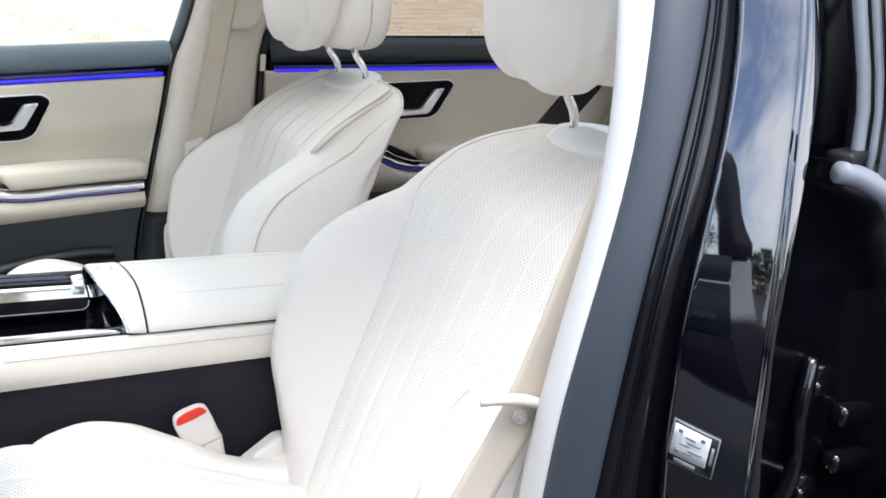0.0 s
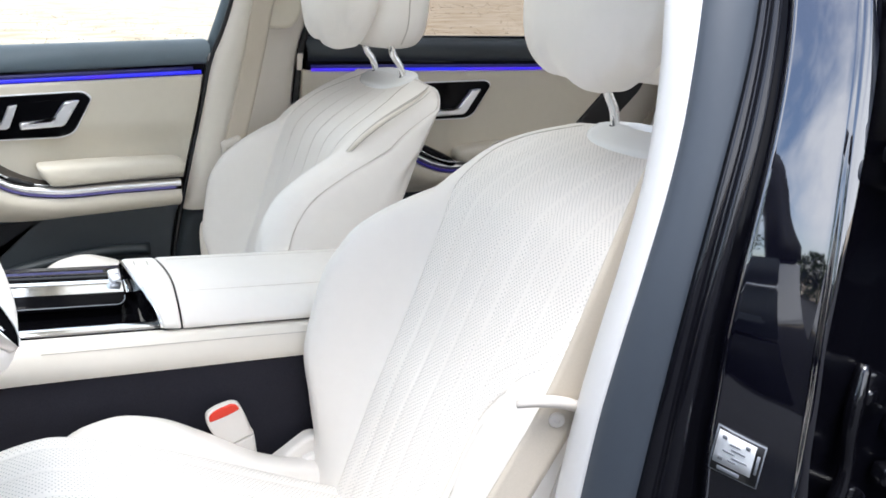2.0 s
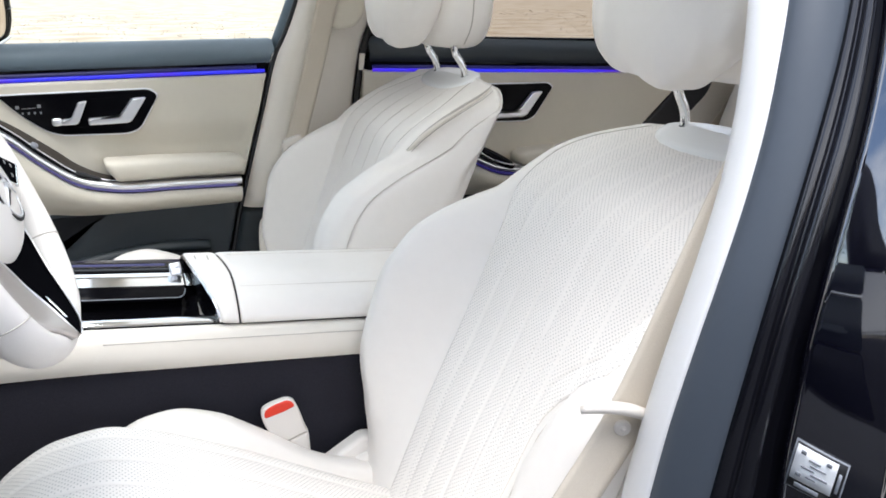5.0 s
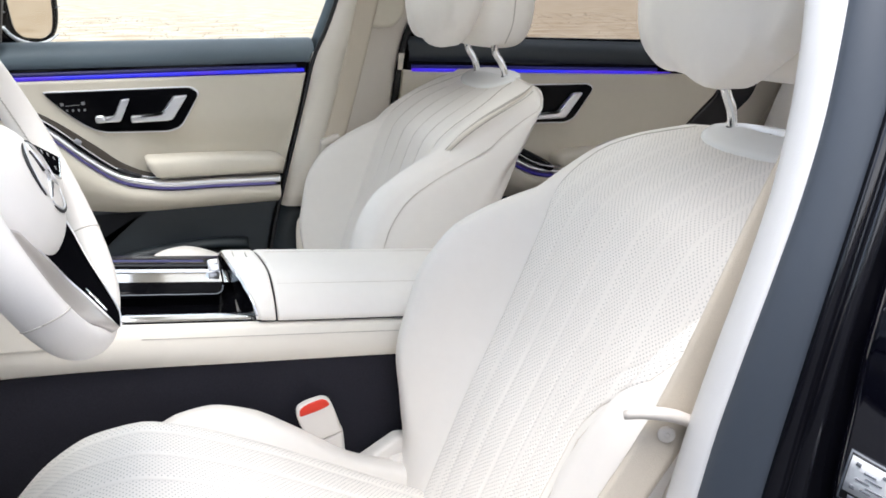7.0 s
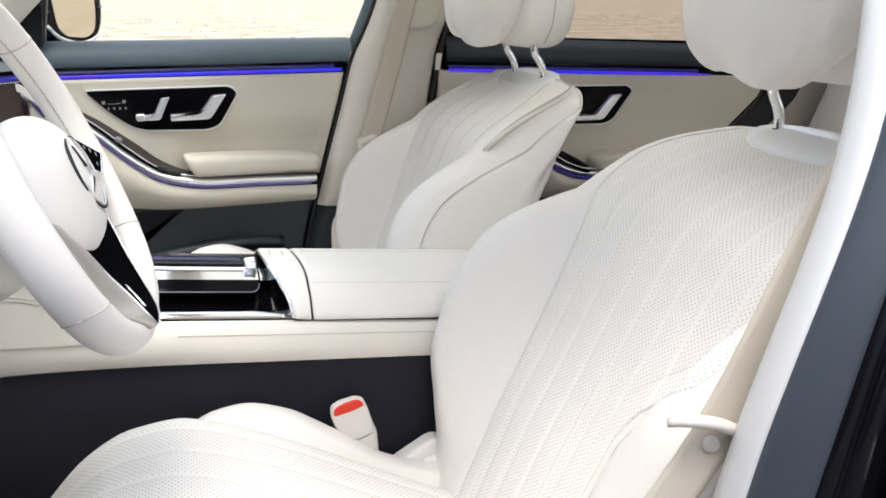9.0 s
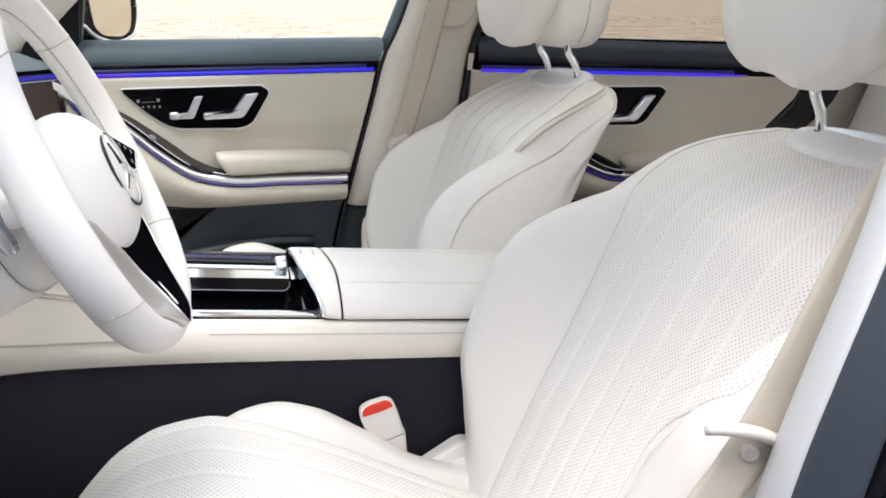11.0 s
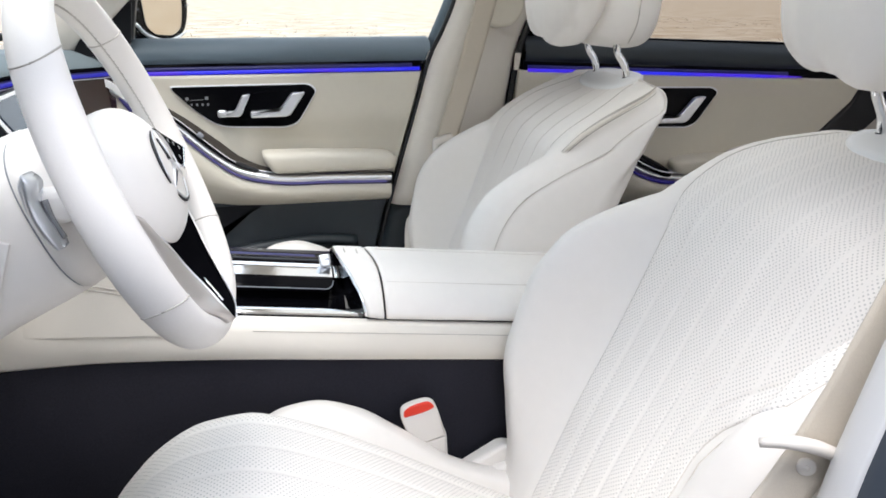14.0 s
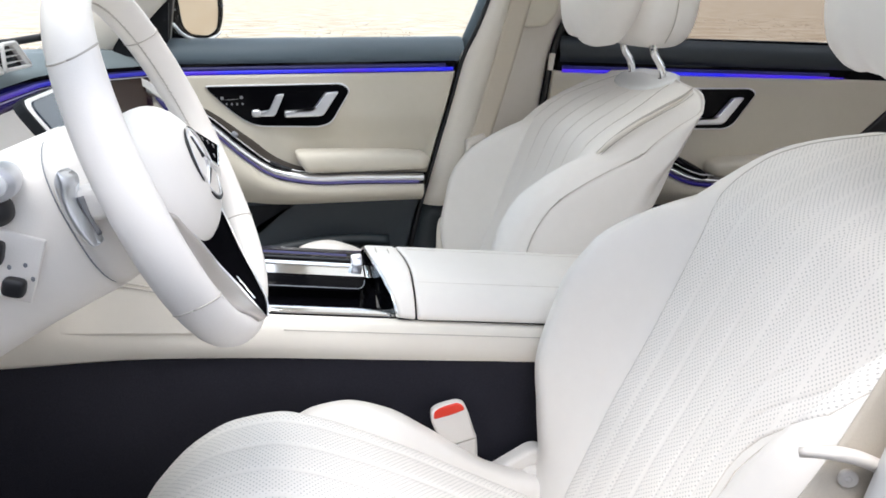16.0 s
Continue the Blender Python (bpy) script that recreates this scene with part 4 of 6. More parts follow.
def end_row(p, end):
    """The rounded nose or tail below the deck's end p."""
    return [(p.x + end * (0.07 * math.sin(math.pi * (0.08 + 0.80 * t)) - 0.017), p.y * (1 + 0.035 * math.sin(math.pi * t)), p.z - 0.004 + (0.27 - p.z) * t) for t in np.linspace(0, 1, 12)]


sheet("bonnet", [[deck(s, v, -1) for v in np.linspace(-1, 1, 21)] for s in np.linspace(0, 1, 22)], black_paint, car, "glossy black bonnet", back=(0, 0, -0.02))
sheet("boot_lid", [[deck(s, v, 1) for v in np.linspace(-1, 1, 17)] for s in np.linspace(0, 1, 14)], black_paint, car, "glossy black boot lid", back=(0, 0, -0.02))
sheet("nose_panel", [end_row(deck(1.0, v, -1), -1) for v in np.linspace(-1, 1, 25)], black_paint, car, "rounded black nose", back=(0.03, 0, 0))
sheet("tail_panel", [end_row(deck(1.0, v, 1), 1) for v in np.linspace(-1, 1, 25)], black_paint, car, "rounded black tail", back=(-0.03, 0, 0))
for sy in (-1, 1):
    front = [V((x, 0.825, 0.945)) for x in np.linspace(-1.06, -1.40, 5)] + [deck(s, 1, -1) for s in np.linspace(0.02, 1, 26)]
    rear = [V((x, 0.805, 0.955)) for x in np.linspace(1.34, 1.96, 14)] + [deck(s, 1, 1) for s in np.linspace(0.02, 1, 14)]
    sheet("front_wing", [wing_row(p, sy, -1.78) for p in front], black_paint, car, "black front wing", back=(0, -sy * 0.03, 0))
    sheet("rear_wing", [wing_row(p, sy, 1.60) for p in rear], black_paint, car, "black rear wing", back=(0, -sy * 0.03, 0))
    for wx in (-1.78, 1.60):
        wh = tube("tyre", [(wx, sy * 0.60, 0.385), (wx, sy * 0.62, 0.385), (wx, sy * 0.81, 0.385), (wx, sy * 0.83, 0.385)], [0.32, 0.34, 0.34, 0.32], black_matt, car, "black rubber tyre", 36)
        tube("rim", [(wx, sy * 0.825, 0.385), (wx, sy * 0.836, 0.385)], [0.25, 0.24], satin, wh, "silver wheel rim", 30)
sheet("outer_door_skin", [[(x, 0.905 - 0.10 * ((z - 0.62) / 0.4) ** 2, z) for z in np.linspace(0.30, 0.99, 8)] for x in np.linspace(-1.05, -0.03, 6)], black_paint, front_door, "glossy black outer door", back=(0, -0.02, 0))
sheet("outer_door_skin", [[(x, 0.905 - 0.10 * ((z - 0.62) / 0.4) ** 2, z) for z in np.linspace(0.30, 0.99, 8)] for x in np.linspace(-0.02, 1.33, 6)], black_paint, rear_door, "glossy black outer door", back=(0, -0.02, 0))
box("front_bulkhead", (-1.46, -0.78, 0.25), (-1.40, 0.80, 0.97), black_matt, car, "", 0.01)
# rear bench, behind the front seats
bench = thing("bench_seat", "cream leather bench seat across the back of the cabin", "bench seat")
ellipsoid("seat_cushion", (1.02, 0.02, 0.46), (0.30, 0.68, 0.11), leather, bench, "", 4.5, None, 40, 16)
ellipsoid("backrest", (1.36, 0.02, 0.74), (0.10, 0.66, 0.34), leather, bench, "", 4.5, pose(0, 0, 0, 0, 20, 0).to_3x3(), 40, 18)

# ---------------------------------------------------------------- near doors, standing open
near_rear = thing("open_rear_door", "black rear car door standing open on exposed hinges", "car door")
turn = pose(0, 0, 0, 0, 0, -16).to_3x3()
hinge = V((0.30, -0.93, 0))


def swung(x, y, z):
    """A place on the open rear door: x along it from the hinge, y into its thickness."""
    return hinge + turn @ V((x, y, 0)) + V((0, 0, z))


def slab(name, x0, x1, y0, y1, z0, z1, mat, label="", bevel=0.008):
    bm = bmesh.new()
    bmesh.ops.create_cube(bm, size=1)
    for v in bm.verts:
        v.co = V((x0 if v.co.x < 0 else x1, y0 if v.co.y < 0 else y1, z0 if v.co.z < 0 else z1))
    bmesh.ops.bevel(bm, geom=bm.edges[:], offset=bevel, segments=3, affect="EDGES", profile=0.6)
    for v in bm.verts:
        v.co = swung(*v.co)
    return part(name, bm, mat, near_rear, label)


slab("door_skin", 0.0, 0.92, -0.10, 0.02, 0.30, 0.985, black_deep, "glossy black door", 0.02)
slab("window_glass", 0.03, 0.90, -0.045, -0.040, 0.985, 1.37, tinted, "tinted window glass", 0.001).visible_shadow = False
slab("window_top", 0.03, 0.92, -0.06, -0.02, 1.37, 1.395, black_matt, "black window frame", 0.004)
slab("inner_panel", 0.05, 0.90, 0.021, 0.05, 0.45, 0.95, cream, "cream inner panel", 0.01)
seal_in = [(0.200, -0.890, 0.996), (0.208, -0.885, 1.057), (0.202, -0.869, 1.15), (0.240, -0.803, 1.388)]
seal_out = [(0.212, -0.915, 1.0), (0.218, -0.910, 1.06), (0.212, -0.895, 1.15), (0.25, -0.83, 1.38)]
for k, r in ((0, 0.0058), (0.45, 0.0035), (0.9, 0.0058), (1.35, 0.0035)):
    tube("frame_seal", [V(p) + (V(q) - V(p)) * k for p, q in zip(seal_in, seal_out)], r, pale_rubber, near_rear, "grey rubber rib on the window frame", 10, 14)
tube("window_frame", [(0.214, -0.885, 0.99), (0.222, -0.878, 1.06), (0.222, -0.860, 1.15), (0.262, -0.80, 1.38)], 0.014, black_matt, near_rear, "dark window frame", 10, 14)
tube("corner_seal", [(0.176, -0.892, 1.008), (0.194, -0.898, 1.003), (0.210, -0.912, 0.992), (0.236, -0.916, 0.965), (0.250, -0.918, 0.92), (0.258, -0.918, 0.88)], 0.010, pale_rubber, near_rear, "grey corner seal curving down the door edge", 10, 26)
box("corner_cap", (0.183, -0.898, 1.010), (0.27, -0.872, 1.024), black_matt, near_rear, "black plastic corner cap", 0.004)
box("glass_clip", (0.222, -0.935, 1.030), (0.265, -0.92, 1.058), white_label, near_rear, "white clip", 0.003)
for z in (0.715, 0.50):
    arm = tube("hinge", [(0.200, -0.880, z + 0.105), (0.190, -0.884, z + 0.075), (0.186, -0.886, z + 0.04), (0.190, -0.886, z + 0.0), (0.184, -0.886, z - 0.03), (0.170, -0.884, z - 0.06)], [0.007, 0.009, 0.008, 0.007, 0.009, 0.007], hinge_paint, near_rear, "black painted hinge", 12, 20)
    for dz, r in ((0.072, 0.024), (-0.05, 0.020)):
        tube("hinge_knuckle", [(0.214, -0.868, z + dz), (0.210, -0.882, z + dz), (0.2095, -0.8835, z + dz)], [r, r, r * 0.9], hinge_paint, arm, "round hinge knuckle", 20)
        ellipsoid("hinge_bolt", (0.208, -0.884, z + dz), (0.009, 0.007, 0.009), hinge_paint, arm, "black bolt head", 3)
    for dz in (-0.030, 0.025):
        box("hinge_leaf", (0.236, -0.900, z + dz - 0.011), (0.36, -0.880, z + dz + 0.011), hinge_paint, near_rear, "black hinge leaf", 0.006, pose(0, 0, 0, 0, 10, 0))

near_front = thing("open_driver_door", "black front car door standing wide open", "car door")
t2 = pose(-1.02, -0.90, 0, 0, 0, -56)


def opened(name, pts_fn, mat, label=""):
    bm = pts_fn()
    bmesh.ops.transform(bm, matrix=t2, verts=bm.verts)
    return part(name, bm, mat, near_front, label)


def bevel_box(lo, hi, b):
    bm = bmesh.new()
    bmesh.ops.create_cube(bm, size=1)
    for v in bm.verts:
        v.co = V([lo[i] + (v.co[i] + 0.5) * (hi[i] - lo[i]) for i in range(3)])
    bmesh.ops.bevel(bm, geom=bm.edges[:], offset=b, segments=2, affect="EDGES")
    return bm


opened("door_skin", lambda: bevel_box((0.0, -0.08, 0.30), (1.19, 0.02, 0.99), 0.03), black_paint, "glossy black outer door")
# out of view; linings kept dark so the lower pillar face mirrors black
opened("door_top", lambda: bevel_box((0.05, 0.021, 0.86), (1.00, 0.05, 0.985), 0.012), sill_dark, "dark upper door lining")
opened("door_panel", lambda: bevel_box((0.05, 0.021, 0.62), (1.00, 0.05, 0.855), 0.012), dark_trim, "dark door panel")
opened("door_trim", lambda: bevel_box((0.06, 0.050, 0.852), (0.99, 0.056, 0.862), 0.002), chrome, "thin chrome line")
opened("lower_lining", lambda: bevel_box((0.05, 0.021, 0.34), (1.00, 0.045, 0.61), 0.012), pocket_black, "black lower lining")
opened("armrest", lambda: bevel_box((0.30, 0.051, 0.68), (0.90, 0.10, 0.74), 0.02), dark_trim, "dark armrest")


def frame_outline():
    """Rear corner of the window frame: broad at the belt line and leaning forward to the roof, shaped to cut off the
    sky mirrored in the pillar.
    """
    outline = [(0.93, 0.985), (1.19, 0.985), (1.19, 1.05), (1.12, 1.12), (1.065, 1.19), (1.01, 1.31), (0.948, 1.41), (0.88, 1.48), (0.80, 1.525), (0.42, 1.50), (0.42, 1.44), (0.72, 1.45), (0.80, 1.40), (0.86, 1.30), (0.90, 1.18)]
    bm = bmesh.new()
    face = bm.faces.new([bm.verts.new((x, -0.05, z)) for x, z in outline])
    up = bmesh.ops.extrude_face_region(bm, geom=[face])["geom"]
    for v in up:
        if isinstance(v, bmesh.types.BMVert):
            v.co.y = 0.0
    bmesh.ops.triangulate(bm, faces=[f for f in bm.faces if len(f.verts) > 4])
    bmesh.ops.recalc_face_normals(bm, faces=bm.faces[:])
    return bm


opened("frame_corner", frame_outline, black_matt, "black window frame")


def window_bar():
    bm = bevel_box((0.0, -0.05, -0.02), (0.62, 0.0, 0.02), 0.006)
    bmesh.ops.transform(bm, matrix=pose(0.02, 0, 0.99, 0, -42, 0), verts=bm.verts)
    return bm


opened("frame_bar", window_bar, black_matt, "black window frame")
door_glass = opened("window_glass", lambda: bevel_box((0.40, -0.028, 0.985), (0.86, -0.024, 1.42), 0.001), glass, "clear side window glass")
door_glass.visible_shadow = False

# ---------------------------------------------------------------- centre console
console = thing("centre_console", "centre console with a white leather armrest and piano black tray", "console")


def slope(x):
    return 0.0048 - 0.105 * (x + 0.295)


# armrest lid: a soft arched cover, two-piece with a fine seam
sec = [(0.108, 0.651), (0.109, 0.680), (0.102, 0.695), (0.085, 0.7025), (0.05, 0.7055), (0.0, 0.7055), (-0.045, 0.7025), (-0.070, 0.6955), (-0.074, 0.6925), (-0.090, 0.686), (-0.108, 0.672), (-0.1165, 0.658), (-0.118, 0.6505)]
sec = smooth_path(sec, 40)


def seam_bow(y, z):
    """The lid's front seam bows rearward towards the near lower edge."""
    u = min(1.0, max(0.0, (y + 0.118) / 0.226))
    return 0.003 * (1 - u) - 0.006 * u + 0.006 * math.sin(math.pi * u)


lid_x = np.r_[np.linspace(-0.2965, -0.288, 6), np.linspace(-0.27, 0.33, 26)]
def lid_points(xsv, first, both=False):
    G = []
    for x in xsv:
        d = min((x - xsv[0]) / 0.007, 1.0)
        if both:
            d = min(d, (xsv[-1] - x) / 0.007)
        k = math.sqrt(max(0.0, 1 - (1 - d) ** 2))
        fade = max(0.0, 1 - (x - xsv[0]) / 0.2) if first == "lid" else 1.0
        G.append([(x + seam_bow(y, z) * fade, y * (0.97 + 0.03 * k), 0.655 + (z - 0.655) * (0.93 + 0.07 * k) + slope(x)) for y, z in sec])
    return G


lid = sheet("armrest_lid", lid_points(lid_x, "lid"), leather, console, "white leather armrest lid", back=(0, 0.004, -0.003))
cap_x = np.r_[np.linspace(-0.347, -0.340, 5), np.linspace(-0.334, -0.31, 6), np.linspace(-0.3045, -0.2995, 5)]
G = lid_points(cap_x, "cap", True)
for row, x in zip(G, cap_x):
    t = (x + 0.2995) / -0.0525
    for j, (px_, py_, pz_) in enumerate(row):
        u = min(1.0, max(0.0, (0.118 + py_) / 0.226))
        row[j] = (px_ - t * (0.002 - 0.027 * (1 - u) ** 3 + 0.006 * math.sin(math.pi * u)), py_, pz_)
lid_cap = sheet("armrest_cap", G, leather, console, "white leather front cap of the armrest", back=(0, 0.004, -0.003))
sheet("cap_front", [[(p[0] + 0.002, p[1] * 0.975, p[2] - 0.005), (p[0] + 0.002, p[1] * 0.975, 0.60)] for p in G[0]], black_gloss, console, "black front of the armrest box")
tube("cap_trim", [(p[0] - 0.001, p[1], p[2] - 0.001) for p in G[0]], 0.0025, chrome, lid_cap, "thin chrome edge", 6)
tube("lid_seam", [(x, -0.0725, 0.6938 + slope(x)) for x in np.linspace(-0.285, 0.30, 20)], 0.0006, thread, lid, "fine sewn seam", 5)
tube("lid_seam", [(x, 0.060, 0.7052 + slope(x)) for x in np.linspace(-0.285, 0.30, 20)], 0.0006, thread, lid, "fine sewn seam", 5)
for dx, dy in ((-0.338, 0.045), (-0.318, 0.042)):
    box("button_mark", (dx - 0.0009, dy - 0.011, 0.7060 + slope(dx)), (dx + 0.0009, dy + 0.011, 0.7070 + slope(dx)), seam_dark, lid_cap, "faint raised mark", 0.0003)
box("lid_gap", (-0.322, -0.1100, 0.605), (0.33, 0.103, 0.655), black_matt, console, "dark gap under the lid", 0.002, pose(0, 0, 0, 0, 6.0, 0), (-0.295, 0, 0.655))


def ridge_z(x):
    """The front half of the console climbs towards the dashboard."""
    return -0.115 * (x + 0.345) + 0.10 * max(0, -0.75 - x)


xc = np.linspace(-0.98, -0.345, 24)
def run(name, prof, mat, label, x0=None, x1=None, smooth_n=0, back=None):
    xr = np.linspace(xc[0] if x0 is None else x0, xc[-1] if x1 is None else x1, 24)
    pf = smooth_path(prof, smooth_n) if smooth_n else prof
    return sheet(name, [[(x, y, z + ridge_z(x)) for y, z in pf] for x in xr], mat, console, label, back=back)


run("console_body", [(0.118, 0.60), (0.118, 0.686), (0.108, 0.694), (0.06, 0.694), (0.050, 0.684), (0.0, 0.660), (-0.02, 0.640), (-0.072, 0.640), (-0.076, 0.655), (-0.110, 0.654), (-0.118, 0.624)], black_gloss, "piano black console top")
run("tray_cover", [(0.064, 0.695), (0.055, 0.6995), (0.036, 0.6975), (0.029, 0.694)], black_gloss, "piano black tray cover", None, -0.358)
run("chrome_band", [(0.029, 0.6955), (0.019, 0.6938), (0.008, 0.6896), (-0.002, 0.6845)], chrome, "wide bright chrome band", None, -0.3625, 12)
run("band_end", [(0.027, 0.6948), (0.018, 0.6928), (0.008, 0.6886), (-0.002, 0.6835)], chrome, "", -0.3595, -0.338, 12)
lip_prof = smooth_path([(-0.002, 0.6845), (-0.009, 0.6805), (-0.016, 0.6755), (-0.0212, 0.6705), (-0.0205, 0.665)], 12)
lip_rows = []
for x in np.r_[np.linspace(-0.98, -0.378, 20), np.linspace(-0.3765, -0.3625, 12)]:
    s = math.sqrt(max(0.0, 1 - max(0.0, (x + 0.3765) / 0.014) ** 2))
    lip_rows.append([(x, lip_prof[0][0] + (y - lip_prof[0][0]) * (0.3 + 0.7 * s), lip_prof[0][1] + (z - lip_prof[0][1]) * (0.3 + 0.7 * s) + ridge_z(x)) for y, z in [(p[0], p[1]) for p in lip_prof]])
lip = sheet("tray_lip", lip_rows, black_gloss, console, "rounded piano black lip")
tube("lip_edge", [row[-3] for row in lip_rows], 0.0009, pale_rubber, lip, "fine grey edge", 6)
run("tray_light", [(0.084, 0.6945), (0.077, 0.6965), (0.070, 0.6945)], ambient_dim, "dim violet light line", None, -0.385)
run("lower_chrome", [(-0.073, 0.6570), (-0.077, 0.6600), (-0.086, 0.6615), (-0.094, 0.6600), (-0.098, 0.6555)], chrome, "chrome strip along the console edge", None, -0.3245, 10)
lever_mid = (-0.3725, 0.018, 0.7075)
kb = box("tray_lever", (-0.3815, 0.009, 0.697), (-0.3635, 0.025, 0.718), satin, console, "small satin metal lever", 0.003, pose(0, 0, 0, -28, -4, 0), lever_mid)
box("lever_slot", (-0.3725, 0.0082, 0.7085), (-0.3655, 0.0095, 0.7100), grey_print, kb, "", 0.0004, pose(0, 0, 0, -28, -4, 0), lever_mid)

# white side of the console, with its sewn edge, and the dark carpet below
xw = np.linspace(-0.98, 0.34, 40)
def side_top(x):
    return 0.6505 - 0.115 * (x + 0.31) + 0.16 * max(0, -0.62 - x)
def side_low(x):
    return float(curve1([-0.98, -0.875, -0.728, -0.575, -0.35, -0.116, 0.34], [0.636, 0.630, 0.627, 0.618, 0.596, 0.572, 0.52])(x))
def side_y(x):
    return -0.128 - 0.05 * max(0, -0.72 - x)
side_pan = sheet("side_panel", [[(x, side_y(x) + [0.02, 0.006, 0.0, -0.002, -0.003, -0.003, -0.002, 0.004, 0.014][k], side_top(x) + (side_low(x) - side_top(x)) * t) for k, t in enumerate([-0.03, -0.01, 0.03, 0.2, 0.22, 0.6, 0.94, 1.0, 1.02])] for x in xw], cream_trim, console, "white leather console side")
tube("side_seam", [(x, side_y(x) - 0.003, side_top(x) - 0.21 * (side_top(x) - side_low(x))) for x in np.linspace(-0.49, 0.34, 24)], 0.0006, seam_dark, side_pan, "sewn seam", 5)
sheet("side_carpet", [[(x, side_y(x) + 0.006 + 0.01 * t, side_low(x) - 0.002 + (0.24 - side_low(x)) * t) for t in np.linspace(0, 1, 6)] for x in np.linspace(-1.2, 0.4, 24)], carpet, console, "dark carpet side of the console")

# ---------------------------------------------------------------- front seats
zk = [0.33, 0.41, 0.50, 0.558, 0.645, 0.75, 0.80, 0.846, 0.870, 0.892, 0.912, 0.930, 0.944, 0.953, 0.958]
SXF = curve1(zk, [-0.125, -0.100, -0.068, -0.047, -0.011, 0.030, 0.050, 0.072, 0.096, 0.128, 0.164, 0.203, 0.234, 0.258, 0.275])
SXB = curve1([0.33, 0.50, 0.60, 0.715, 0.785, 0.859, 0.915, 0.940, 0.952, 0.958], [-0.02, 0.062, 0.114, 0.178, 0.214, 0.248, 0.268, 0.274, 0.276, 0.277])
SW = curve1([0.33, 0.50, 0.60, 0.70, 0.80, 0.859, 0.90, 0.93, 0.945, 0.953, 0.958], [0.262, 0.272, 0.275, 0.272, 0.262, 0.252, 0.246, 0.238, 0.226, 0.205, 0.150])
SP = curve1([0.33, 0.41, 0.508, 0.60, 0.66, 0.714, 0.767, 0.80, 0.823, 0.846, 0.958], [0.0, 0.008, 0.052, 0.098, 0.112, 0.120, 0.106, 0.074, 0.041, 0.004, 0.0])
SI = curve1([0.33, 0.50, 0.65, 0.80, 0.90, 0.958], [0.135, 0.148, 0.158, 0.168, 0.172, 0.11])
SEAM = curve1([0.33, 0.45, 0.57, 0.62, 0.66, 0.69, 0.714, 0.737, 0.765, 0.85, 0.958], [-0.045, -0.055, -0.057, -0.061, -0.048, -0.021, 0.013, 0.050, 0.074, 0.080, 0.070])


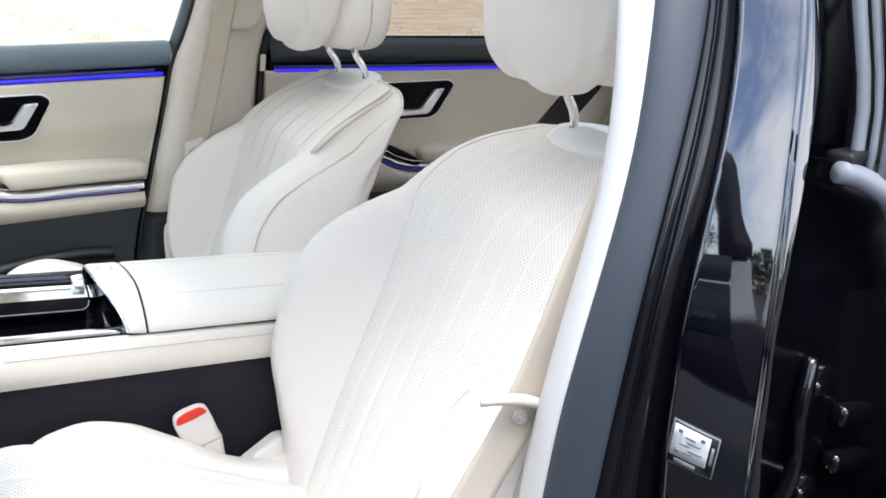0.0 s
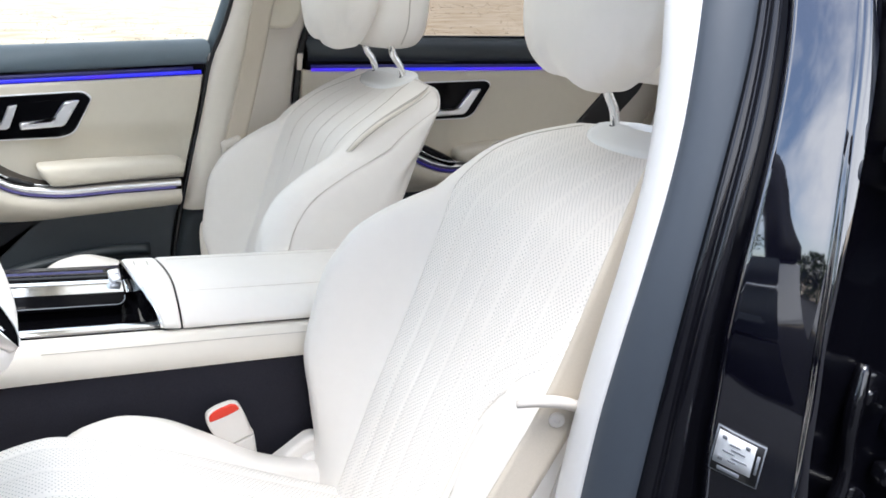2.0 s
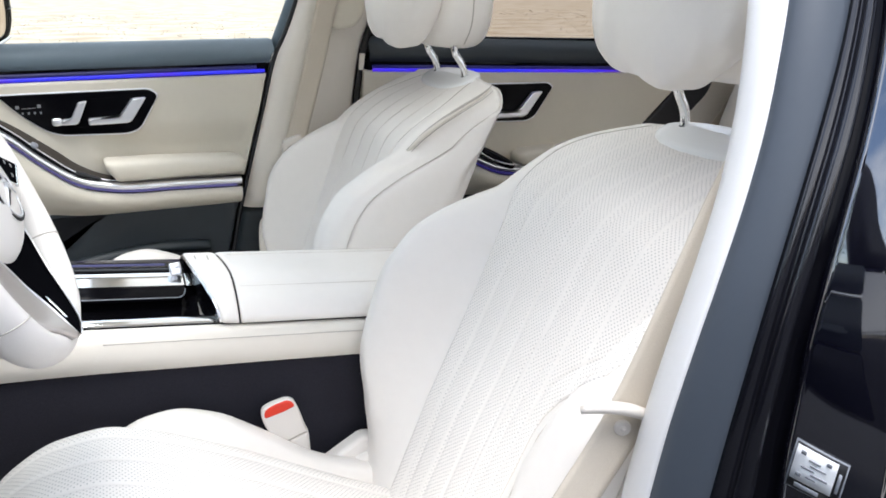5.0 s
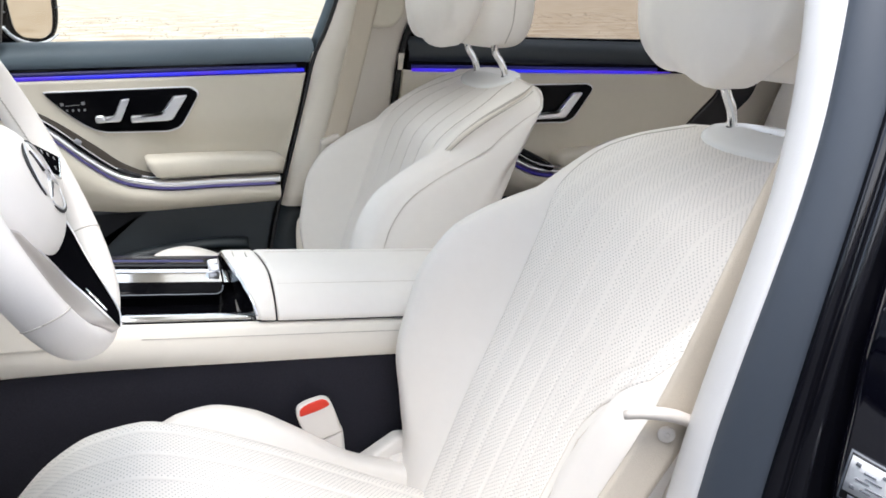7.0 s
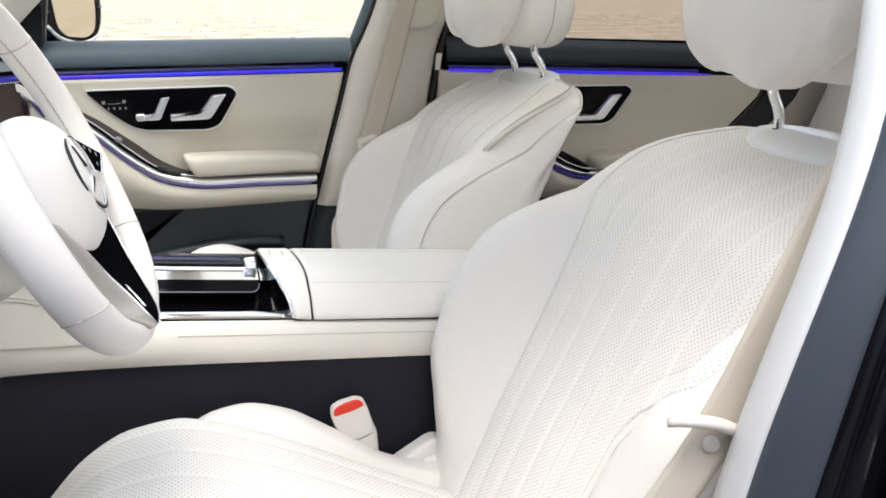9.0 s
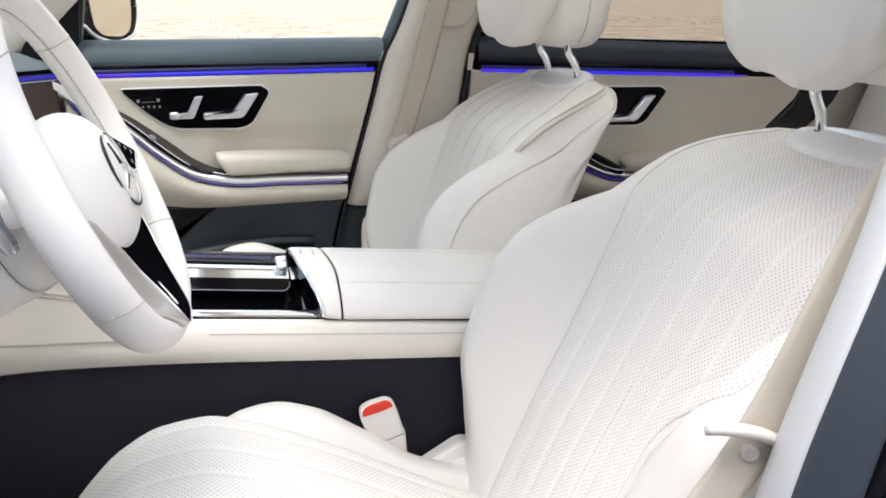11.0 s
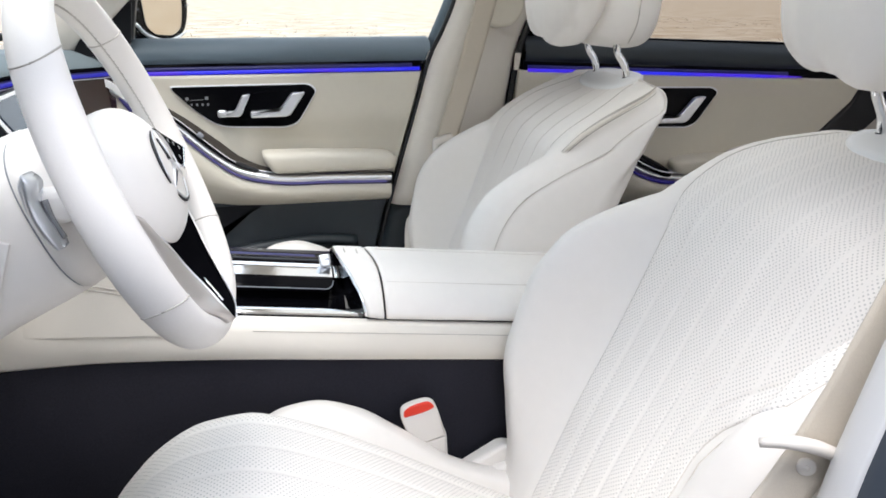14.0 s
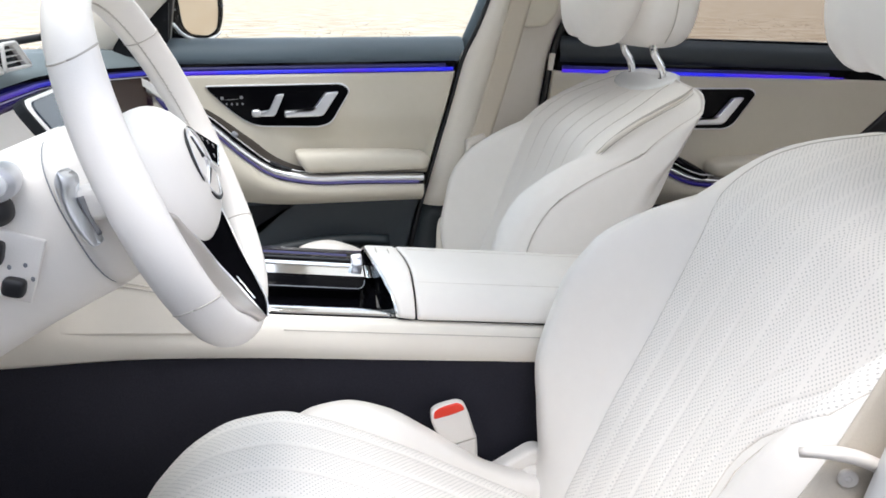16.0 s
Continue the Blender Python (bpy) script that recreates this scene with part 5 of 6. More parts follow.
def front_seat(name, cy, recline, dx, dz, cush_dz, label, size=1.0, side_dz=0.0, outer=1.0, slant=0.0, pillow_up=0.0):
    """A front seat facing the dashboard (-x); the backrest turns about the hip by recline degrees."""
    seat = thing(name, label, "car seat", group="front seats")
    piv, ang = V((-0.09, 0, 0.40)), radians(recline)

    def put(x, w, z):
        v = (V((x, w, z)) - piv) * size
        c, s = math.cos(ang), math.sin(ang)
        v = V((v.x * c + v.z * s, v.y, -v.x * s + v.z * c)) + piv
        return (v.x + dx, v.y + cy, v.z + dz)

    zs = np.concatenate([np.linspace(0.33, 0.84, 44), np.linspace(0.85, 0.958, 22)])
    ins, bol, uvs = [], {1: [], -1: []}, []
    shell = []
    for k, z in enumerate(zs):
        xf, xb, W, P, wi = (float(f(z)) for f in (SXF, SXB, SW, SP, SI))
        fl_fade = min(1, (0.958 - z) / 0.05)
        if cy < 0:
            P += 0.008 * math.exp(-((z - 0.80) / 0.035) ** 2)
            W = W + 0.004 - float(np.interp(z, [0.88, 0.93, 0.945, 0.953, 0.958], [0, 0.020, 0.036, 0.048, 0.045]))
            wi = min(W - 0.012, wi + float(np.interp(z, [0.72, 0.80, 0.86, 0.93, 0.958], [0, 0.004, 0.022, 0.045, 0.02])))
        roll = float(np.interp(z, [0.33, 0.66, 0.76, 0.85, 0.92, 0.958], [0.95, 0.95, 1.15, 1.75, 1.9, 1.4]))
        # where the outer bolster starts to swell, and where its cover meets the insert
        rise = wi + slant * float(np.interp(z, [0.33, 0.45, 0.57, 0.63, 0.68, 0.76, 0.85], [-0.045, -0.055, -0.057, -0.062, -0.040, 0.008, 0.022])) * fl_fade
        wo = wi + slant * float(SEAM(z)) * fl_fade
        wo = min(wo, W - 0.006)

        def swell(w, start, p):
            g = (w - start) / (W - start)
            b = min(1, max(0, g) / 0.55)
            r = min(0.05, W - start - 0.004)
            t = max(0, (w - (W - r)) / r)
            return -p * b * b * (3 - 2 * b) + r * roll * (1 - math.sqrt(max(0, 1 - t * t)))
        row, ur = [], []
        nfl = 5 if cy > 0 else 7
        for f in np.linspace(-1, 1, 12 * nfl + 1):
            w = f * (wi if f > 0 else wo)
            ph = (f + 1) / 2 * nfl
            d = abs(ph - round(ph))
            groove = 0.0016 * math.exp(-(d / 0.05) ** 2) * fl_fade
            pillow = -0.0009 * (1 - (2 * d - 1) ** 2) * fl_fade
            bulge = swell(-w, rise, P * outer) if slant and f < 0 else 0.0
            row.append(put(xf + 0.010 * (f * f - 1) * -0.6 + groove + pillow + bulge + ((0.001 if slant and f < 0 else 0.004) if abs(f) > 0.985 else 0), w, z))
            ur.append((w if slant else f * 0.165, 0.0))
        ins.append(row)
        uvs.append(ur)
        for sg in (1, -1):
            row = []
            wi_ = wi if sg > 0 else wo
            for g in np.linspace(0, 1, 26):
                w = wi_ + g * (W - wi_)
                x = xf + (0.001 if slant and sg < 0 else 0.004) * math.exp(-(g / 0.05) ** 2) + swell(w, wi if sg > 0 else rise, P * (outer if sg < 0 else 1.0))
                row.append(put(min(x, xb - 0.004), sg * w, z))
            bol[sg].append(row)
        r = min(0.05, W - rise - 0.004)
        xe = min(xf - P + r * roll, xb - 0.004)
        xo = min(xf - P * outer + r * roll, xb - 0.004)
        side = [(xe + 0.003, W - 0.002)] + [(xe + (xb - xe) * t, W + 0.006 * math.sin(math.pi * t)) for t in np.linspace(0.06, 0.80, 8)]
        rb_ = min(0.05, (xb - xe) * 0.5 + 0.004)
        corner = [(xb - rb_ * 0.2 * (1 - math.sin(a)) * 5 * 0.2 - (rb_ * (1 - math.sin(a))) * 0.8, W - rb_ * (1 - math.cos(a))) for a in np.linspace(0.2, math.pi / 2, 6)]
        mid = [(xb + 0.022 * (1 - (w / W) ** 2), w) for w in np.linspace(W - rb_ - 0.01, 0, 9)]
        half = side + corner + mid
        k_ = (xb - xo) / max(1e-6, xb - xe)
        loop = half + [(xb + (x - xb) * k_ if x < xb else x, -w) for x, w in half[::-1][1:]]
        shell.append([put(x, w, z) for x, w in loop])
    # lengths along the insert for its map
    cum = np.r_[0, np.cumsum([(V(a[len(a) // 2]) - V(b[len(b) // 2])).length for a, b in zip(ins[1:], ins[:-1])])]
    for i, ur in enumerate(uvs):
        uvs[i] = [(u, cum[i]) for u, _ in ur]
    far = cy > 0
    centre = sheet("backrest_insert", ins, leather if far else leather_perf, seat, "fluted leather centre" if far else "fluted perforated leather centre", uv=uvs)
    if far:
        for k in range(1, 5):
            line = [tuple(V(row[12 * k]) + V((-0.0006, 0, 0.0004))) for row, z in zip(ins, zs) if 0.74 + 0.012 * abs(k - 2.5) < z < 0.954]
            n_ = len(line)
            tube("channel_seam", line, [0.0001 + 0.00035 * math.sin(math.pi * (q / (n_ - 1)) ** 0.7) for q in range(n_)], thread, centre, "fine sewn channel", 5)
    for sg in (1, -1):
        bo = sheet("backrest_bolster", bol[sg], leather, seat, "smooth padded side bolster")
        soft = slant and sg < 0
        # the seam_dark line carries the soft shading where bolster meets insert
        tube("bolster_edge", [V(row[0]) + V((-0.0003, 0, 0.0002) if soft else (0, 0, 0)) for row in bol[sg][::2]], 0.0007 if soft else 0.0014, thread if soft else seam_dark, bo, "sewn seam", 6)
        if soft:
            edge = [V(row[3]) + V((-0.0008, 0, 0.0004)) for row, z in zip(bol[sg], zs) if 0.50 < z < 0.710]
            tube("bolster_stitch", edge[::2], 0.0008, thread, bo, "sewn stitch line", 5)
        tube("side_seam", [V(row[-1]) + V((0.001, sg * 0.0005, 0)) for row in bol[sg][::2]], 0.0009, thread, bo, "sewn seam", 6)
    n, m = len(shell), len(shell[0])
    vs = [p for row in shell for p in row]
    link_mesh("backrest_shell", vs, grid_faces(n, m), leather, seat, "padded leather back and sides")
    # crown: the soft top between the front and the back
    fr = bol[-1][-1][::-1] + ins[-1][1:-1:4] + bol[1][-1]
    bk = shell[-1]
    c0 = V(put(0.281, 0, 0.962))
    ring = fr + bk[1:-1]
    crown = [[tuple(V(p) + (c0 - V(p)) * t + V((0, 0, 0.004 * math.sin(math.pi * t)))) for t in np.linspace(0, 0.98, 6)] for p in ring + ring[:1]]
    sheet("backrest_crown", crown, leather, seat, "soft top of the backrest")
    # lip along the shoulder, where cover and side part
    for sg in ((-1,) if cy > 0 else ()):
        lip = [put(0.076, sg * 0.226, 0.846), put(0.098, sg * 0.239, 0.872), put(0.135, sg * 0.243, 0.899), put(0.185, sg * 0.241, 0.925), put(0.235, sg * 0.231, 0.947), put(0.262, sg * 0.212, 0.9575)]
        # dark seams and a creamier fold colour in the shaded strip of the lip
        tube("shoulder_seam", lip, [0.001, 0.0022, 0.0026, 0.0026, 0.0022, 0.001], seam_dark, seat, "shoulder seam, dark for the shade of its recess", 8, 24)
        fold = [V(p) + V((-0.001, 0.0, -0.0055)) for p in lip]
        tube("shoulder_fold", fold, [0.002, 0.0055, 0.0052, 0.0042, 0.0030, 0.001], cream_trim, seat, "turned fold under the seam, toned for the shaded strip there", 10, 24)
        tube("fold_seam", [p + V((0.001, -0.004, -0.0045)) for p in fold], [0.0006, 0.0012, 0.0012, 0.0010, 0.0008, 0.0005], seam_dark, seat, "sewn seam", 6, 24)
    # headrest plate, posts and headrest
    plate_rings = []
    for s, h in ((1.06, -0.006), (1.05, 0.002), (1.0, 0.0045), (0.9, 0.006), (0.5, 0.007), (0.02, 0.007)):
        ring = []
        for a in np.linspace(0, 2 * math.pi, 33):
            ex = 0.042 * math.copysign(abs(math.cos(a)) ** 0.8, math.cos(a)) * s
            ew = 0.108 * math.copysign(abs(math.sin(a)) ** 0.8, math.sin(a)) * s
            ring.append(put(0.264 + ex, ew, 0.957 + h + 0.17 * ex - 0.30 * max(0, -ex) - 0.0 * ew))
        plate_rings.append(ring)
    hp = sheet("headrest_plate", plate_rings, plate_white, seat, "smooth plate under the headrest")
    for sg in (1, -1):
        tube("headrest_post", [put(0.268, sg * 0.075, 0.955), put(0.260, sg * 0.075, 0.985), put(0.244, sg * 0.075, 1.010), put(0.240, sg * 0.075, 1.06), put(0.242, sg * 0.075, 1.11)], 0.0072, chrome, seat, "chrome headrest post", 14, 24)
        tube("post_collar", [put(0.2685, sg * 0.075, 0.954), put(0.2672, sg * 0.075, 0.9632)], 0.0098, black_matt, hp, "", 12)

    def wrinkle(q):
        z = q.z / 0.115
        k = 0.007 * noise.noise(V((q.x * 18, q.y * 22, q.z * 9))) + 0.004 * noise.noise(V((q.x * 45, q.y * 40, 3.1)))
        droop = -0.012 * max(0, -z) * math.cos(q.y / 0.13 * 1.5) + 0.008 * max(0, -z) * math.sin(q.y * 42)
        return V((q.x + k, q.y + k * 0.6, q.z + k + droop))
    rot = pose(0, 0, 0, 0, 6 + recline, 0).to_3x3()
    hb = ellipsoid("headrest_body", put(0.248 + 0.8 * pillow_up, 0, 1.135 - 0.4 * pillow_up), (0.058 + pillow_up, 0.128, 0.112), leather, seat, "padded headrest", 3.6, rot, 48, 26, lambda q: q + V((0.002, 0.002, 0.002)) * noise.noise(q * 25))
    ellipsoid("headrest_pillow", put(0.158, 0, 1.154 + pillow_up), (0.058, 0.146, 0.128), leather, seat, "loose soft headrest pillow with gathered folds", 3.0, rot, 64, 36, wrinkle)
    tube("headrest_seam", [tuple(V(put(0.262, 0, 1.135)) + rot @ V((0.0, 0.1295 * s, h))) for s, h in ((-1, 0.10), (-1.0, 0.0), (-0.98, -0.075), (-0.80, -0.105))], 0.0011, seam_dark, hb, "sewn seam", 6, 16)

    # cushion: raked, with a fluted centre and raised side bolsters
    CX = [-0.685, -0.678, -0.655, -0.61, -0.558, -0.50, -0.462, -0.40, -0.33, -0.25, -0.17, -0.09, 0.0]
    CZ = [0.44, 0.478, 0.512, 0.556, 0.582, 0.588, 0.580, 0.556, 0.522, 0.476, 0.430, 0.386, 0.340]
    cz = curve1(CX, CZ)
    bz = curve1([-0.56, -0.52, -0.48, -0.44, -0.40, -0.34, -0.28, -0.19, -0.10, 0.0], [0.36, 0.482, 0.532, 0.553, 0.558, 0.541, 0.502, 0.436, 0.40, 0.37])
    u = np.concatenate([np.linspace(-0.685, -0.66, 10), np.linspace(-0.65, -0.02, 50)])
    cin, cuv = [], []
    arc = 0.0
    prev = None
    for x in u:
        z = float(cz(x))
        row, ur = [], []
        if prev is not None:
            arc += math.hypot(x - prev[0], z - prev[1])
        prev = (x, z)
        for f in np.linspace(-1, 1, 85):
            ph = (f + 1) / 2 * 7
            d = abs(ph - round(ph))
            gv_ = (-0.0018 * math.exp(-(d / 0.06) ** 2) + 0.0010 * (1 - (2 * d - 1) ** 2)) * min(1, max(0, (x + 0.685) / 0.03))
            edge_ = -0.035 * (max(0, abs(f) - 0.80) / 0.20) ** 2
            row.append((x + dx + (0.02 * f * f if x < -0.55 else 0.02 * f * f * max(0, (-0.35 - x) / 0.2)), cy + f * 0.190, z + dz + cush_dz + gv_ + edge_))
            ur.append((f * 0.165, arc))
        cin.append(row)
        cuv.append(ur)
    sheet("cushion_insert", cin, leather_perf, seat, "fluted perforated leather cushion", uv=cuv)
    for sg in (1, -1):
        rows = []
        for x in np.linspace(-0.56, -0.01, 44):
            zb, zc = float(bz(x)), float(cz(x))
            row = []
            for g in np.linspace(0, 1, 22):
                w = 0.168 + g * 0.108
                hump = zb + 0.002 - 0.03 * (g - 0.55) ** 2 / 0.3
                inner = zc - 0.05
                s = min(1, g / 0.42)
                s = s * s * (3 - 2 * s)
                z = inner + (hump - inner) * s
                t = max(0, (g - 0.68) / 0.32)
                z -= 0.055 * (1 - math.sqrt(max(0, 1 - t * t)))
                row.append((x + dx + 0.02 * (g - 0.5) ** 2, cy + sg * w, z + dz + cush_dz + side_dz))
            rows.append(row)
        sheet("cushion_bolster", rows, leather, seat, "raised leather cushion bolster")
        sk = []
        for row, x in zip(rows, np.linspace(-0.56, -0.01, 44)):
            p = row[-1]
            sk.append([(p[0], p[1], p[2] + 0.001), (p[0], p[1] + sg * 0.004, p[2] - 0.04), (p[0], p[1], 0.33 + dz), (p[0], p[1] - sg * 0.03, 0.30 + dz)])
        sheet("cushion_side", sk, leather, seat, "leather side of the cushion")
    fs = [[(-0.685 + dx + 0.02 * f * f, cy + f * 0.19, 0.442 + dz + cush_dz - 0.035 * (max(0, abs(f) - 0.80) / 0.20) ** 2), (-0.670 + dx, cy + f * 0.2, 0.39 + dz), (-0.62 + dx, cy + f * 0.22, 0.33 + dz), (-0.55 + dx, cy + f * 0.22, 0.31 + dz)] for f in np.linspace(-1, 1, 19)]
    sheet("cushion_front", fs, leather, seat, "rounded front of the cushion")
    if cy > 0:
        ellipsoid("side_cover", (-0.118 + dx, cy + 0.262, 0.53), (0.014, 0.012, 0.075), cream_trim, seat, "pale side cover", 2.6)
    box("seat_base", (-0.58 + dx, cy - 0.24, 0.24), (0.0 + dx, cy + 0.24, 0.345 + dz), black_matt, seat, "dark seat base on rails", 0.02)
    return seat


front_seat("front_seat", 0.37, 0.0, 0.0, 0.0, -0.022, "white leather front passenger seat with fluted backrest and headrest", 1.0, 0.032, pillow_up=0.013)
front_seat("front_seat", -0.415, 5.9, -0.012, -0.004, 0.012, "white perforated leather driver seat with fluted backrest and headrest", 1.056, -0.006, 0.70, 1.0)
# ---------------------------------------------------------------- belts
def ribbon(name, pts, width, mat, parent, label, across, thick=0.0016, n=24):
    """A strap along pts, its width along the vector across."""
    c = smooth_path(pts, n)
    a = V(across).normalized()
    P = [[V(p) + a * (width * s) for s in np.linspace(-0.5, 0.5, 7)] for p in c]
    nrm = V(c[1] - c[0]).cross(a).normalized() * thick
    return sheet(name, P, mat, parent, label, back=nrm)


far_belt = thing("passenger_belt", "beige seat belt hanging down the far pillar", "seat belt")
ribbon("webbing", [(0.118, 0.610, 1.30), (0.063, 0.622, 1.11), (0.027, 0.630, 0.97), (-0.003, 0.630, 0.87), (-0.028, 0.628, 0.79), (-0.05, 0.626, 0.70), (-0.07, 0.63, 0.50)], 0.050, webbing, far_belt, "beige webbing", (0.98, 0.0, -0.05))
box("belt_guide", (-0.062, 0.612, 0.783), (-0.014, 0.634, 0.801), belt_plastic, far_belt, "pale plastic belt guide", 0.006, pose(0, 0, 0, 0, -18, 0))
box("belt_tongue", (-0.064, 0.612, 0.762), (-0.050, 0.628, 0.79), belt_plastic, far_belt, "", 0.004)

rear_belt = thing("rear_belt", "pale grey seat belt on the far rear pillar", "seat belt")
ribbon("webbing", [(1.50, 0.67, 1.00), (1.44, 0.68, 0.915), (1.375, 0.69, 0.825), (1.312, 0.695, 0.736), (1.25, 0.70, 0.65)], 0.035, webbing, rear_belt, "pale webbing", (0.95, 0.1, -0.3))
near_belt = thing("driver_belt", "beige seat belt running down from the near pillar", "seat belt")
ribbon("webbing", [(0.280, -0.590, 1.10), (0.186, -0.640, 1.01), (0.086, -0.700, 0.940), (0.033, -0.7200, 0.868), (0.003, -0.7225, 0.808), (-0.033, -0.7225, 0.740), (-0.068, -0.7225, 0.690), (-0.12, -0.725, 0.62), (-0.17, -0.73, 0.53)], 0.047, webbing, near_belt, "beige webbing", (0.96, -0.20, -0.28))
tube("belt_guide", [(-0.078, -0.722, 0.770), (-0.064, -0.732, 0.7745), (-0.038, -0.735, 0.769), (-0.008, -0.734, 0.754), (0.012, -0.728, 0.742)], [0.005, 0.0075, 0.008, 0.0075, 0.005], belt_plastic, near_belt, "pale plastic belt guide", 10, 18, 0.8)
tube("stop_button", [(-0.0325, -0.7250, 0.7435), (-0.0340, -0.7275, 0.7435), (-0.0342, -0.7280, 0.7435)], [0.0080, 0.0080, 0.0070], belt_plastic, near_belt, "round belt stop button", 20)
tube("stop_button_core", [(-0.0340, -0.7280, 0.7435), (-0.0348, -0.7292, 0.7435)], [0.0030, 0.0026], belt_plastic, near_belt, "", 14)

# buckle beside the console
buckle = thing("seat_belt_buckle", "pale plastic seat belt buckle with a red button", "belt buckle")
plate("casing", rounded([(-0.2810, 0.505), (-0.2805, 0.523), (-0.2670, 0.530), (-0.2420, 0.5345), (-0.2300, 0.530), (-0.2230, 0.513), (-0.2140, 0.481), (-0.2090, 0.470), (-0.2550, 0.458), (-0.2720, 0.480)], [0.012, 0.014, 0.02, 0.012, 0.010, 0.02, 0.02, 0.003, 0.003, 0.02]), -0.160, -0.150, buckle_plastic, buckle, "pale beige casing", 0.003)
plate("release_button", rounded([(-0.2776, 0.5073), (-0.2771, 0.5207), (-0.2648, 0.5280), (-0.2418, 0.5326), (-0.2332, 0.5288), (-0.2284, 0.5201), (-0.2477, 0.5131)], [0.005, 0.009, 0.015, 0.008, 0.007, 0.006, 0.02]), -0.1622, -0.158, red_plastic, buckle, "bright red release button", 0.003)
plate("sleeve", rounded([(-0.2545, 0.4565), (-0.2090, 0.4685), (-0.2050, 0.40), (-0.2450, 0.40)], 0.004), -0.158, -0.136, buckle_plastic, buckle, "pale buckle sleeve", 0.004)
box("stalk", (-0.245, -0.146, 0.33), (-0.198, -0.126, 0.437), buckle_plastic, buckle, "pale buckle sleeve", 0.006, pose(0, 0, 0, 0, -10, 0))
# recliner cover between cushion and backrest
cover = thing("recliner_cover", "white plastic hinge cover between cushion and backrest", "seat cover")
plate("cover_shell", rounded([(-0.215, 0.392), (-0.12, 0.444), (-0.085, 0.432), (-0.085, 0.34), (-0.19, 0.34)], 0.012), -0.166, -0.14, leather, cover, "", 0.006)
plate("cover_lower", rounded([(-0.14, 0.412), (-0.105, 0.418), (-0.098, 0.345), (-0.16, 0.345)], 0.012), -0.182, -0.167, leather, cover, "", 0.005)

# ---------------------------------------------------------------- steering wheel and column
wheel = thing("steering_wheel", "white leather steering wheel with satin metal and black spokes", "steering wheel")
WC, WT, WR = V((-0.5670, -0.473, 0.9668)), radians(21.4), 0.172
WY = radians(1.5)  # the far side of the wheel stands a little nearer the driver
w_rt = V((math.sin(WY), math.cos(WY), 0))
w_ax = V((math.cos(WT) * math.cos(WY), -math.cos(WT) * math.sin(WY), math.sin(WT)))  # towards the driver
w_up = w_ax.cross(w_rt)


def on_wheel(r, a, out=0.0):
    """A place in the wheel's plane: radius, angle from the right (degrees), and distance towards the driver."""
    a = radians(a)
    return WC + w_rt * (r * math.cos(a)) + w_up * (r * math.sin(a)) + w_ax * out


def rim_r(a):
    """The rim is flattened at the bottom."""
    a = (a + 180) % 360 - 180
    return WR - 0.0253 * math.exp(-((a + 90) / 40) ** 2)


def rim_part(a0, a1, n, mat, label, name="rim", r0=0.0142, r1=0.0196):
    P = []
    for a in np.linspace(a0, a1, n):
        row = []
        for b in np.linspace(0, 2 * math.pi, 25):
            row.append(on_wheel(rim_r(a) + r0 * math.cos(b), a, r1 * (0.935 - 0.065 * math.cos(radians(a))) * math.sin(b)))
        P.append(row)
    return sheet(name, P, mat, wheel, label)


rim_part(-140, -40, 50, leather, "white leather rim, flattened grip")
rim_part(-40, 40, 40, leather, "white leather rim")
rim_part(40, 140, 50, leather, "white leather rim")
rim_part(140, 220, 40, leather, "white leather rim")
for a, skew in ((-151.5, -3), (-34, 0), (44, -2.5), (136, 5.5)):
    tube("rim_seam", [on_wheel(rim_r(a + skew * math.cos(b)) + 0.0142 * math.cos(b), a + skew * math.cos(b), 0.0196 * (0.935 - 0.065 * math.cos(radians(a))) * math.sin(b)) for b in np.linspace(0, 2 * math.pi, 33)], 0.0008, seam_dark, wheel, "sewn seam across the rim", 6)
# stitching along the inside of the rim
st = [(on_wheel(WR - 0.0143, a, -0.0015 - 0.0006 * (k % 2)), on_wheel(WR - 0.0140, a + 0.9, -0.0038)) for k, a in enumerate(np.arange(-33, 128, 1.6))]
tube("rim_seam", [on_wheel(WR - 0.0142, a, -0.0027) for a in np.arange(-33, 128, 2.0)], 0.0005, seam_dark, wheel, "sewn seam along the inside of the rim", 5)
for k in range(0, len(st), 27):
    bm = bmesh.new()
    for p, q in st[k:k + 27]:
        m_ = Matrix.Translation((p + q) / 2) @ (q - p).to_track_quat("Z", "Y").to_matrix().to_4x4()
        bmesh.ops.create_cone(bm, cap_ends=True, segments=5, radius1=0.0005, radius2=0.0005, depth=(q - p).length, matrix=m_)
    part("rim_stitching", bm, seam_dark, wheel, "cross stitching")


hub_turn = Matrix((w_rt, w_up, w_ax)).transposed()
hub = ellipsoid("hub", on_wheel(0.004, -90, -0.0145), (0.077, 0.068, 0.041), leather, wheel, "round white leather hub", 2.25, hub_turn, 48, 24)
tube("hub_seam", [on_wheel(0.004, -90, 0.0) + w_rt * (0.070 * math.cos(a)) + w_up * (0.0615 * math.sin(a)) + w_ax * 0.0040 for a in np.radians(np.linspace(-170, -10, 40))], 0.0007, thread, hub, "sewn hub seam", 6)
# plain round emblem: broken ring and three tapered bars
EC = on_wheel(0.003, -90, 0.0075)


def emblem_arc(r, a0, a1, out, w, mat, label):
    return tube("emblem_ring", [EC + w_rt * (r * math.cos(a)) + w_up * (r * math.sin(a)) + w_ax * out for a in np.radians(np.linspace(a0, a1, 22))], w, mat, hub, label, 8)


